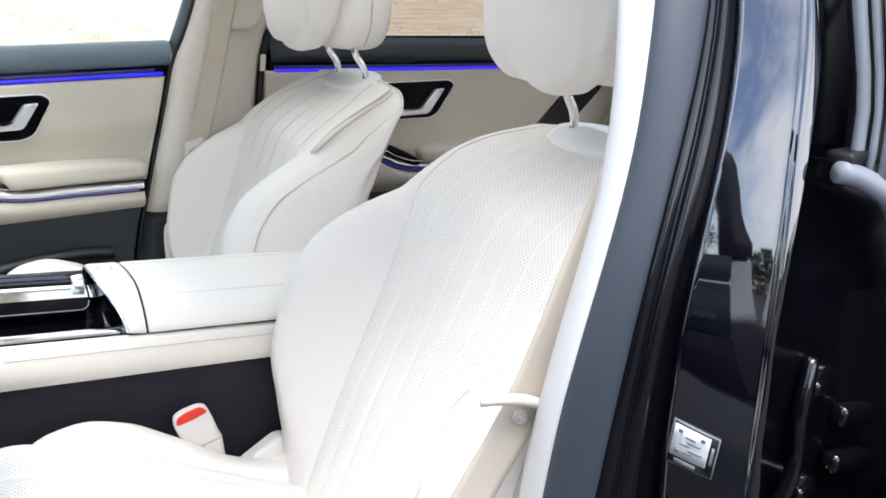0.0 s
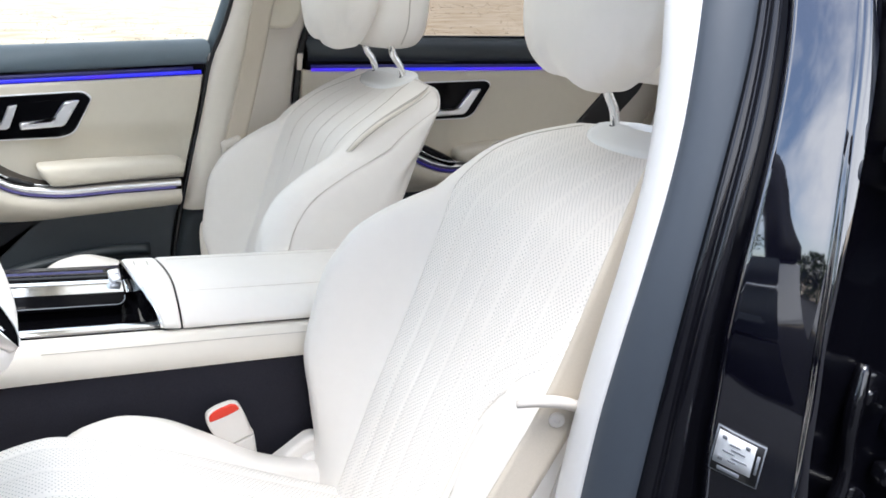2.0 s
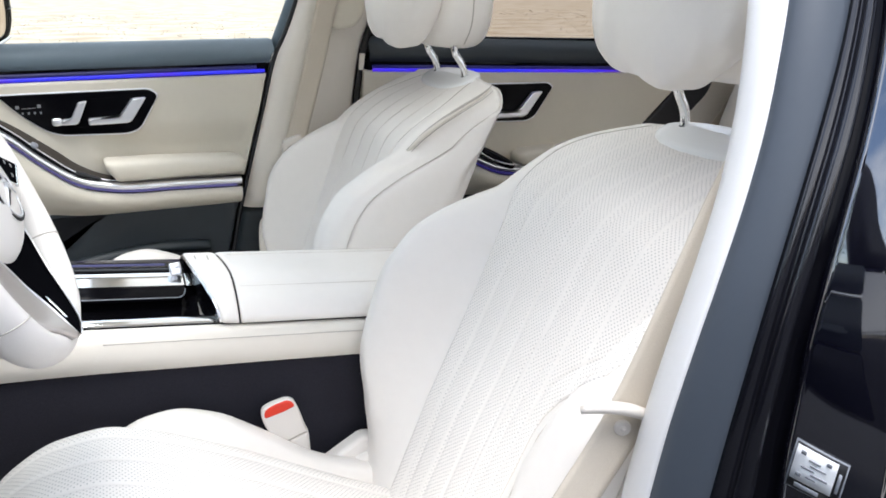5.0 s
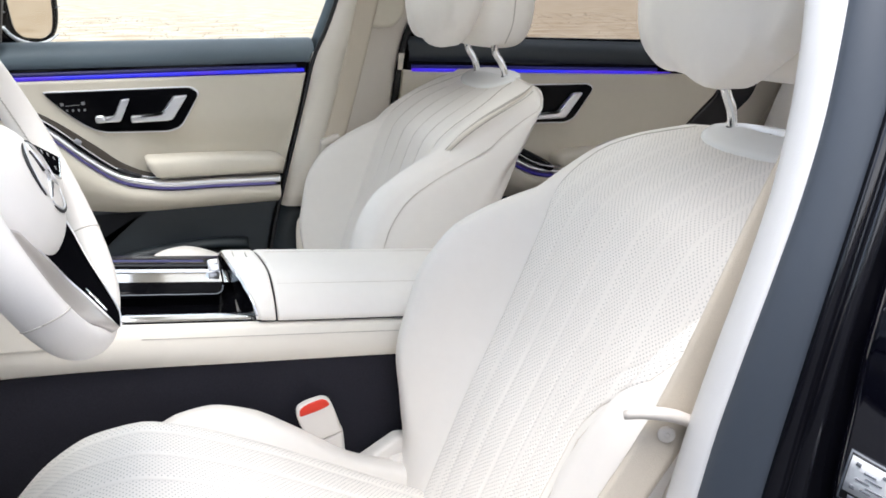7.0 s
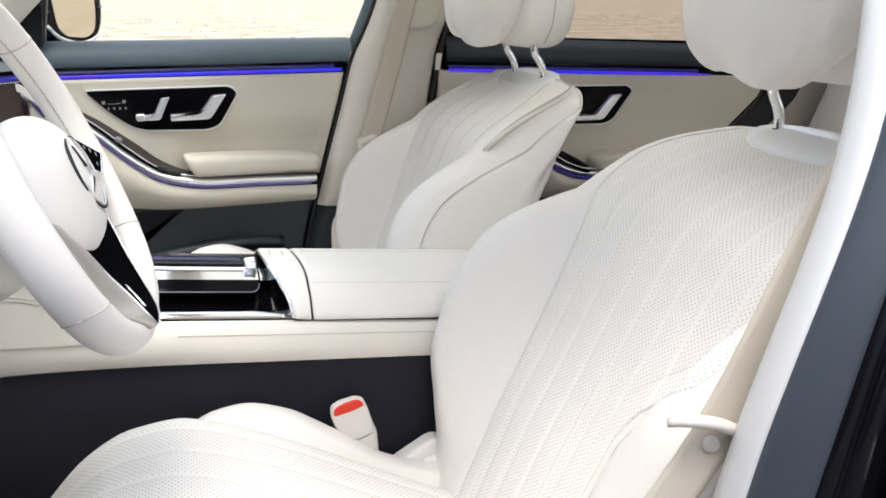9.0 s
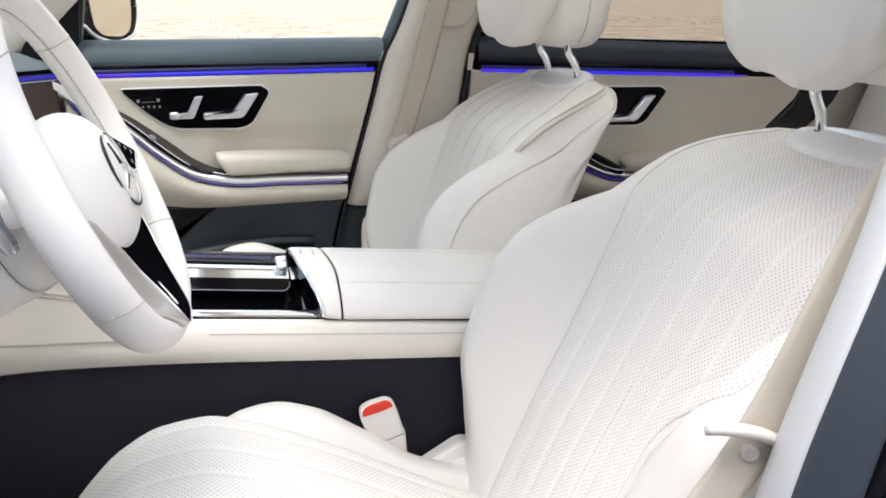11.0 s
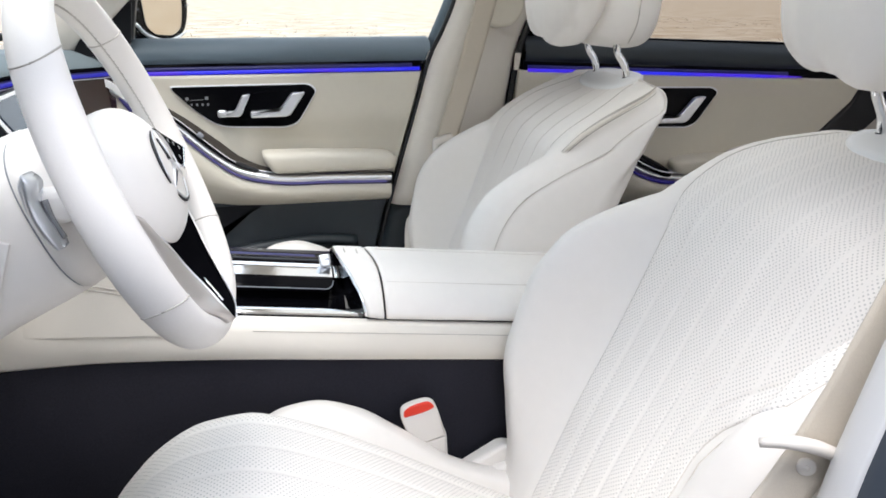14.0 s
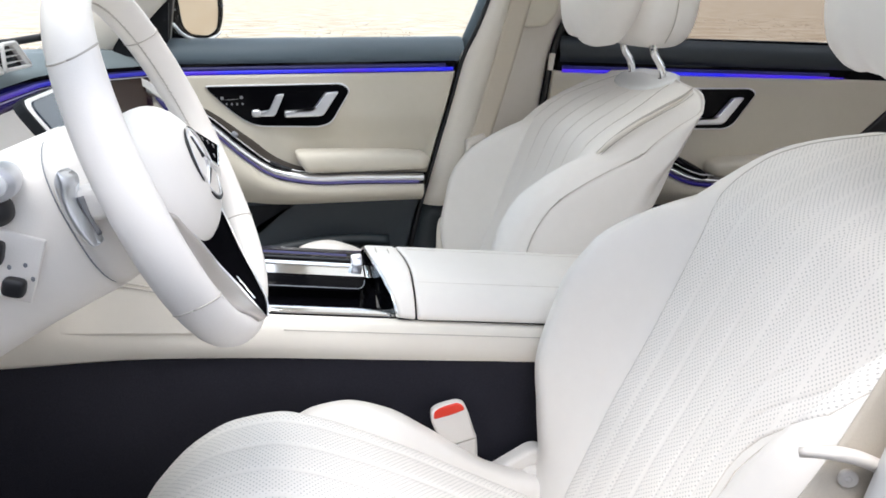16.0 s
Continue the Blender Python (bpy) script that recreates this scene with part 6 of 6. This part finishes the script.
for a0, a1 in ((96, 204), (216, 324), (336, 444)):
    emblem_arc(0.0325, a0, a1, 0.0172, [0.0006, 0.0011, 0.0011, 0.0006], satin, "chrome emblem arc")
    emblem_arc(0.0350, a0 + 6, a1 - 6, 0.0165, [0.0006, 0.0016, 0.0016, 0.0006], black_matt, "dark line round the emblem")
for a in np.radians((90, 210, 330)):
    q = w_rt * math.cos(a) + w_up * math.sin(a)
    tube("emblem_bar", [EC + q * 0.001 + w_ax * 0.0200, EC + q * 0.012 + w_ax * 0.0198, EC + q * 0.032 + w_ax * 0.0178], [0.0022, 0.0015, 0.0006], satin, hub, "chrome emblem bar", 6)
    # a black tube beside each bar draws its shaded flank
    p_ = w_ax.cross(q)
    tube("emblem_shade", [EC + q * 0.005 + p_ * 0.0050 + w_ax * 0.0188, EC + q * 0.026 + p_ * 0.0030 + w_ax * 0.0176], [0.0026, 0.0010], black_matt, hub, "shaded flank of the emblem bar, put in as black", 6)


def spoke(name, pts, mat, label, out0, out1, thick=0.010):
    """A flat spoke in the wheel's plane from (radius right, radius up) corners."""
    bm = bmesh.new()
    k = len(pts)
    cu = np.mean([p[0] for p in pts]), np.mean([p[1] for p in pts])
    def at(p, o, s=1.0):
        x, y = cu[0] + (p[0] - cu[0]) * s, cu[1] + (p[1] - cu[1]) * s
        r = math.hypot(x, y)
        return WC + w_rt * x + w_up * y + w_ax * (o + (out1 - out0) * min(1, r / WR))
    a = [bm.verts.new(at(p, out0 - thick, 0.97)) for p in pts]
    b = [bm.verts.new(at(p, out0 - 0.002, 1.0)) for p in pts]
    c = [bm.verts.new(at(p, out0, 0.965)) for p in pts]
    for u_, v_ in ((a, b), (b, c)):
        for i in range(k):
            bm.faces.new((u_[i], u_[(i + 1) % k], v_[(i + 1) % k], v_[i]))
    bm.faces.new(a[::-1])
    bm.faces.new(c)
    return part(name, bm, mat, wheel, label, False)


for sg in (1, -1):
    spoke("side_spoke", rounded([(sg * 0.066, 0.016), (sg * 0.160, 0.000), (sg * 0.170, -0.030), (sg * 0.120, -0.045), (sg * 0.064, -0.040)], 0.008), leather, "white leather spoke", 0.008 if sg > 0 else -0.010, 0.008 if sg > 0 else -0.010, 0.022 if sg > 0 else 0.010)
bpad = spoke("button_pad", rounded([(0.062, 0.0210), (0.1420, -0.0100), (0.092, -0.0225), (0.064, -0.0120)], 0.003), spoke_black, "piano black button pad", 0.018, 0.018, 0.010)
tube("pad_rim", [WC + w_rt * x + w_up * y + w_ax * 0.0172 for x, y in ((0.1420, -0.0108), (0.092, -0.0237), (0.066, -0.0132))], 0.0016, chrome, bpad, "thin metal edge", 6)
for bx, by in ((0.078, 0.009), (0.096, 0.002), (0.114, -0.006), (0.096, -0.013)):
    tube("pad_button", [on_wheel(math.hypot(bx, by), math.degrees(math.atan2(by, bx)), 0.0170), on_wheel(math.hypot(bx, by), math.degrees(math.atan2(by, bx)), 0.0184)], 0.0024, pale_print, bpad, "small grey key", 10)
# lower spoke: a black blade that rises onto the face of the rim, edged by satin metal
arm_a = smooth_path([(-0.112, -0.010, -0.002), (-0.096, -0.054, 0.0), (-0.108, -0.084, 0.003), (-0.104, -0.106, 0.010), (-0.092, -0.123, 0.021), (-0.079, -0.138, 0.0245)], 24)
arm_b = smooth_path([(-0.067, -0.030, -0.002), (-0.049, -0.062, 0.0), (-0.042, -0.087, 0.003), (-0.051, -0.113, 0.013), (-0.068, -0.131, 0.022), (-0.073, -0.136, 0.0245)], 24)
arm_r = smooth_path([(0.085, -0.040, 0.000), (0.073, -0.069, 0.004), (0.047, -0.099, 0.008), (0.025, -0.123, 0.013), (-0.017, -0.142, 0.021), (-0.059, -0.143, 0.0245)], 24)


def between_arms(a, b, lift, n=7):
    def at(p):
        return WC + w_rt * p[0] + w_up * p[1] + w_ax * p[2]
    return [[at(p + (q - p) * t) + w_ax * (lift * math.sin(math.pi * t)) for t in np.linspace(0, 1, n)] for p, q in zip(a, b)]


low_sp = sheet("lower_spoke", between_arms(arm_b, arm_r, 0.0), spoke_black, wheel, "piano black lower spoke", back=tuple(w_ax * -0.004))
sheet("spoke_trim", between_arms(arm_a, arm_b, 0.003), spoke_satin, low_sp, "metal spoke arm, the cabin's cream reflection in its tint", back=tuple(w_ax * -0.005))
for c in (arm_b, arm_r):
    tube("spoke_edge", [WC + w_rt * p[0] + w_up * p[1] + w_ax * (p[2] + 0.0006) for p in c], 0.0011, satin, low_sp, "bright edge of the arm", 6)
for mix, i0, i1 in ((0.16, 14, 20),):
    tube("spoke_key", [WC + w_rt * p[0] + w_up * p[1] + w_ax * (p[2] + 0.002) for p in [arm_b[i] + (arm_r[i] - arm_b[i]) * mix for i in range(i0, i1)]], 0.0014, chrome, low_sp, "small bright metal key", 6)

column = thing("steering_column", "white leather clad steering column with satin stalks", "steering column")
base = WC - w_ax * 0.05
P = []
for d, rx_, rz_, dzc in ((0.0, 0.064, 0.056, 0.0), (0.004, 0.072, 0.063, 0.0), (0.018, 0.080, 0.071, 0.0), (0.028, 0.083, 0.073, 0.0), (0.030, 0.0805, 0.0705, 0.0), (0.033, 0.084, 0.074, 0.0), (0.10, 0.088, 0.077, -0.004), (0.20, 0.098, 0.090, -0.008), (0.34, 0.13, 0.13, -0.02)):
    c = base - w_ax * d + V((0, 0, dzc))
    P.append([c + w_rt * (rx_ * math.copysign(abs(math.cos(a)) ** 0.75, math.cos(a))) + w_up * (rz_ * math.copysign(abs(math.sin(a)) ** 0.75, math.sin(a))) for a in np.linspace(0, 2 * math.pi, 49)])
col = sheet("column_cover", P, leather, column, "white column cover")
tube("cover_joint", P[4], 0.0012, grey_print, col, "dark joint", 6)
pad_l = smooth_path([(-0.643, 0.988), (-0.646, 0.980), (-0.645, 0.968), (-0.641, 0.950), (-0.634, 0.936), (-0.624, 0.926)], 26)
pad_r = smooth_path([(-0.640, 0.989), (-0.634, 0.984), (-0.634, 0.967), (-0.630, 0.954), (-0.625, 0.943), (-0.620, 0.929)], 26)
for sg in (1, -1):
    pad_ = sheet("shift_paddle", [[(a[0] + (b[0] - a[0]) * t, -0.473 - sg * (0.097 + 0.006 * math.sin(math.pi * t) - 0.004 * t), a[1] + (b[1] - a[1]) * t) for t in np.linspace(0, 1, 8)] for a, b in zip(pad_l, pad_r)], brushed, column, "satin metal shift paddle", back=(0.003, sg * 0.006, 0))
    tube("paddle_slot", [(-0.6300, -0.473 - sg * 0.090, 0.966), (-0.6265, -0.473 - sg * 0.090, 0.952), (-0.6200, -0.473 - sg * 0.089, 0.934)], [0.0028, 0.0020, 0.0028], pale_print, pad_, "", 8, 12)
    box("paddle_mount", (-0.640, -0.473 - (0.090 if sg > 0 else -0.06), 0.945), (-0.612, -0.473 - (0.06 if sg > 0 else -0.090), 0.972), leather, column, "", 0.006)
belt_plastic_grey = shader("silvered_plastic", (0.62, 0.63, 0.66), 0.3, metal=0.4, stain=0.02)
knob = tube("stalk_knob", [(-0.688, -0.545, 0.981), (-0.686, -0.568, 0.981), (-0.685, -0.580, 0.981)], [0.0125, 0.0150, 0.0135], belt_plastic_grey, column, "bright round stalk end", 22, 8)
tube("knob_face", [(-0.685, -0.580, 0.981), (-0.685, -0.582, 0.981)], [0.009, 0.008], white_label, knob, "", 20)
ellipsoid("stalk_boot", (-0.694, -0.562, 0.957), (0.013, 0.014, 0.012), black_matt, column, "black stalk boot", 2.6)
swp = box("switch_plate", (-0.712, -0.5632, 0.884), (-0.668, -0.5600, 0.940), leather, column, "small white switch plate", 0.0015, pose(0, 0, 0, 0, 19, 0))
for x, z, w, h in ((-0.694, 0.926, 0.005, 0.010), (-0.686, 0.897, 0.009, 0.008)):
    ellipsoid("switch_key", (x, -0.573, z), (w, 0.006, h), black_matt, swp, "small black key", 3.5, pose(0, 0, 0, 0, 15, 0).to_3x3())
for x, z in ((-0.688, 0.913), (-0.676, 0.914), (-0.672, 0.902)):
    ellipsoid("key_mark", (x, -0.5705, z), (0.0016, 0.001, 0.002), grey_print, swp, "", 2)

# ---------------------------------------------------------------- dashboard
dash = thing("dashboard", "slate dashboard with a blue light strip and white lower panel", "dashboard")
yd = np.r_[np.linspace(-0.72, 0.45, 22), np.linspace(0.47, 0.703, 14)]
def dx_(y):
    return float(np.interp(y, [-0.72, 0.46, 0.53, 0.60, 0.64, 0.67, 0.705], [-0.945, -0.945, -0.930, -0.885, -0.845, -0.81, -0.775]))


def dash_z(y):
    """The dash stands highest over the middle vents."""
    return 1.000 + 0.058 * math.exp(-((y - 0.12) / 0.30) ** 2)


sheet("dash_top", [[(dx_(y) - 0.06 - 0.44 * t, y, dash_z(y) + 0.012 * math.sin(math.pi * min(1, t * 2)) - 0.02 * t) for t in np.linspace(0, 1, 12)] for y in yd], lit_slate, dash, "slate soft dash top")
sheet("dash_band", [[(dx_(y) - 0.06 * (1 - t) ** 1.4, y, dash_z(y) + (0.966 - dash_z(y)) * t) for t in np.linspace(0, 1, 9)] for y in yd], lit_slate, dash, "slate band")
sheet("ambient_strip", [[(dx_(y) + 0.004 + 0.004 * math.sin(math.pi * t), y, 0.9560 - 0.0085 * t) for t in np.linspace(0, 1, 5)] for y in yd], ambient_soft, dash, "glowing blue light strip")
sheet("strip_glow", [[(dx_(y) + 0.003, y, 0.9595 - 0.005 * t) for t in (0, 1)] for y in yd], ambient_halo, dash, "blue halo of the light strip, drawn as a glowing band")
sheet("black_band", [[(dx_(y) + 0.003 + 0.001 * t, y, 0.9680 - 0.0085 * t) for t in (0, 1)] for y in yd], black_gloss, dash, "black band over the light strip")
sheet("wood_trim", [[(dx_(y) + 0.004 + 0.004 * t, y, 0.948 - (0.018 + 0.09 * min(1, max(0, (y - 0.50) / 0.1))) * t) for t in np.linspace(0, 1, 6)] for y in yd], wood_dark, dash, "dark wood trim")
sheet("white_trim", [[(dx_(y) + 0.008 + 0.03 * t, y, 0.929 - 0.096 * t) for t in np.linspace(0, 1, 6)] for y in yd if y < 0.52], leather, dash, "white leather dash panel")
plate("corner_trim", [(-0.816, 0.9420), (-0.811, 0.9455), (-0.801, 0.9405), (-0.797, 0.9460), (-0.792, 0.9460), (-0.775, 0.9350), (-0.757, 0.9200), (-0.748, 0.9080), (-0.749, 0.8930), (-0.773, 0.9160), (-0.795, 0.9300)], 0.688, 0.696, pillar_white, dash, "bright wedge where the dashboard meets the door", 0.0006)
tube("corner_light", [(-0.762, 0.690, 0.8990), (-0.750, 0.690, 0.8850), (-0.738, 0.690, 0.8690)], [0.0015, 0.004, 0.005], ambient_dim, dash, "violet light beside the wedge", 8, 10)
tube("wood_edge", [(dx_(y) + 0.006, y, 0.9445) for y in yd], 0.0011, satin, dash, "thin metal line along the wood", 6)
tube("windscreen_edge", [(-0.93, 0.715, 1.045), (-0.98, 0.69, 1.033), (-1.05, 0.64, 1.022), (-1.2, 0.50, 1.025), (-1.35, 0.2, 1.03), (-1.40, -0.2, 1.03), (-1.3, -0.6, 1.02)], 0.008, black_matt, dash, "black lower edge of the windscreen", 8, 24)
sheet("lower_panel", [[(dx_(y) + 0.035 + 0.03 * math.sin(math.pi * t) - 0.10 * t, y, 0.836 - 0.26 * t) for t in np.linspace(0, 1, 10)] for y in yd], cream_trim, dash, "white lower dash panel")
sheet("knee_panel", [[(-0.80 - 0.12 * t, y, 0.800 - 0.24 * t) for t in np.linspace(0, 1, 8)] for y in np.linspace(-0.70, -0.13, 16)], cream_trim, dash, "white knee panel")
knee = plate("knee_cover", rounded([(-0.56, 0.655), (-0.60, 0.80), (-1.3, 0.93), (-1.3, 0.69), (-0.80, 0.672)], 0.006), -0.1345, -0.11, cream_trim, dash, "white cover between column and console", 0.006)
for dz in (0.0, -0.006):
    tube("knee_seam", [(x, -0.135, z + dz) for x, z in smooth_path([(-0.82, 0.738), (-0.739, 0.747), (-0.703, 0.746), (-0.663, 0.736), (-0.60, 0.708)], 20)], 0.0008 if dz else 0.0011, seam_dark, knee, "sewn seam", 6)
# centre vents
vent = thing("air_vent", "chrome framed air vent with dark slats", "air vent")
def vent_outline(y0, y1, slant):
    return [(y0, 1.040), (y1 - slant, 1.040), (y1, 0.996), (y0, 0.998)]


for y0, y1 in ((0.10, 0.24), (0.255, 0.395)):
    out = rounded(vent_outline(y0, y1, 0.07), 0.006)
    plate("vent_back", out, -0.934, -0.95, black_deep, vent, "", 0.002, axis="x")
    loop = [(-0.928, y, z) for y, z in out]
    tube("vent_frame", loop + loop[:2], 0.0036, pillar_white, vent, "pale frame", 8)
    plate("vent_cheek", [(y1 - 0.092, 1.038), (y1 - 0.070, 1.038), (y1 - 0.003, 0.998), (y1 - 0.028, 0.998)], -0.926, -0.934, pillar_white, vent, "broad slanted end of the frame", 0.002, axis="x")
    for k in range(3):
        z = 1.029 - 0.0105 * k
        box("slat", (-0.936, y0 + 0.004, z - 0.0009), (-0.926, y1 - 0.075 + 0.0160 * k, z + 0.0009), pillar_white, vent, "pale slat", 0.001)
# instrument screen
screen = thing("instrument_screen", "dark glass instrument screen with a bright rim", "screen")
sm = pose(-0.703, -0.235, 0.976, 0, -34, 0)


def screen_layer(name, hy, hz, x0, x1, mat, label):
    return plate(name, rounded([(-hy, -hz), (hy, -hz), (hy, hz), (-hy, hz)], 0.018, 6), x0, x1, mat, screen, label, 0.0012, axis="x", tilt=lambda c: sm @ c)


screen_layer("casing", 0.110, 0.051, -0.001, -0.012, pocket_black, "black rounded casing")
screen_layer("rim", 0.106, 0.048, 0.0015, -0.003, pillar_white, "bright rim")
screen_layer("screen_glass", 0.101, 0.0435, 0.0035, 0.0, screen_glass, "dark glass")
tube("screen_foot", [(-0.71, -0.31, 0.958), (-0.78, -0.29, 0.925), (-0.87, -0.27, 0.90)], 0.014, black_matt, screen, "", 10)

# ---------------------------------------------------------------- trees across the road, mirrored in the paint
bark = shader("bark", (0.09, 0.07, 0.055), 0.95, grain=0.3, scale=30)
leaf = shader("dark_foliage", (0.035, 0.055, 0.022), 0.7, grain=0.3, scale=8)


def tree(x, y, h, seed):
    r = np.random.default_rng(seed)
    tr = thing("tree", "dark leafy tree across the road", "tree", group="trees across the road")
    tube("trunk", [(x, y, -0.1), (x + 0.1, y, h * 0.3), (x - 0.1, y + 0.1, h * 0.75)], [0.22, 0.16, 0.05], bark, tr, "", 9, 8)
    tips = []
    for k in range(9):
        a, z0 = r.uniform(0, 6.28), h * r.uniform(0.25, 0.7)
        e = (x + math.cos(a) * h * r.uniform(0.15, 0.3), y + math.sin(a) * h * r.uniform(0.15, 0.3), z0 + h * r.uniform(0.1, 0.3))
        tube("limb", [(x, y, z0), ((x + e[0]) / 2, (y + e[1]) / 2, (z0 + e[2]) / 2 + 0.1), e], [0.07, 0.02], bark, tr, "", 6, 5)
        tips.append(e)
    tips.append((x, y, h * 0.85))
    vs, fs = [], []
    for k in range(2600):
        c = np.array(tips[r.integers(len(tips))]) + r.normal(size=3) * np.array([0.6, 0.6, 0.5]) * h * 0.12
        u, v = r.normal(size=3), r.normal(size=3)
        u, v = u / np.linalg.norm(u) * 0.16, v / np.linalg.norm(v) * 0.09
        i0 = len(vs)
        vs += [c - u, c + v, c + u, c - v]
        fs.append((i0, i0 + 1, i0 + 2, i0 + 3))
    link_mesh("crown", vs, fs, leaf, tr, "", False)


for k, (x, y, h) in enumerate(((-34, -15, 11), (-27, -17, 10), (-21.5, -15, 11.5), (-16, -17, 9.5))):
    tree(x, y, h, 10 + k)


# low hedge at the far kerb, under the trees
r = np.random.default_rng(4)
vs, fs = [], []
for k in range(15000):
    x = r.uniform(-42, 8)
    top = 1.5 + 0.35 * math.sin(x * 0.9) + 0.25 * math.sin(x * 2.3 + 1)
    c = np.array((x, -14.3 + r.normal() * 0.35, 0.02 + top * r.uniform(0, 1) ** 0.8))
    u, v = r.normal(size=3), r.normal(size=3)
    u, v = u / np.linalg.norm(u) * 0.19, v / np.linalg.norm(v) * 0.11
    i0 = len(vs)
    vs += [c - u, c + v, c + u, c - v]
    fs.append((i0, i0 + 1, i0 + 2, i0 + 3))
tagged(link_mesh("hedge", vs, fs, leaf, label="dark unclipped hedge along the road", kind="stuff", smooth=False), category="hedge")
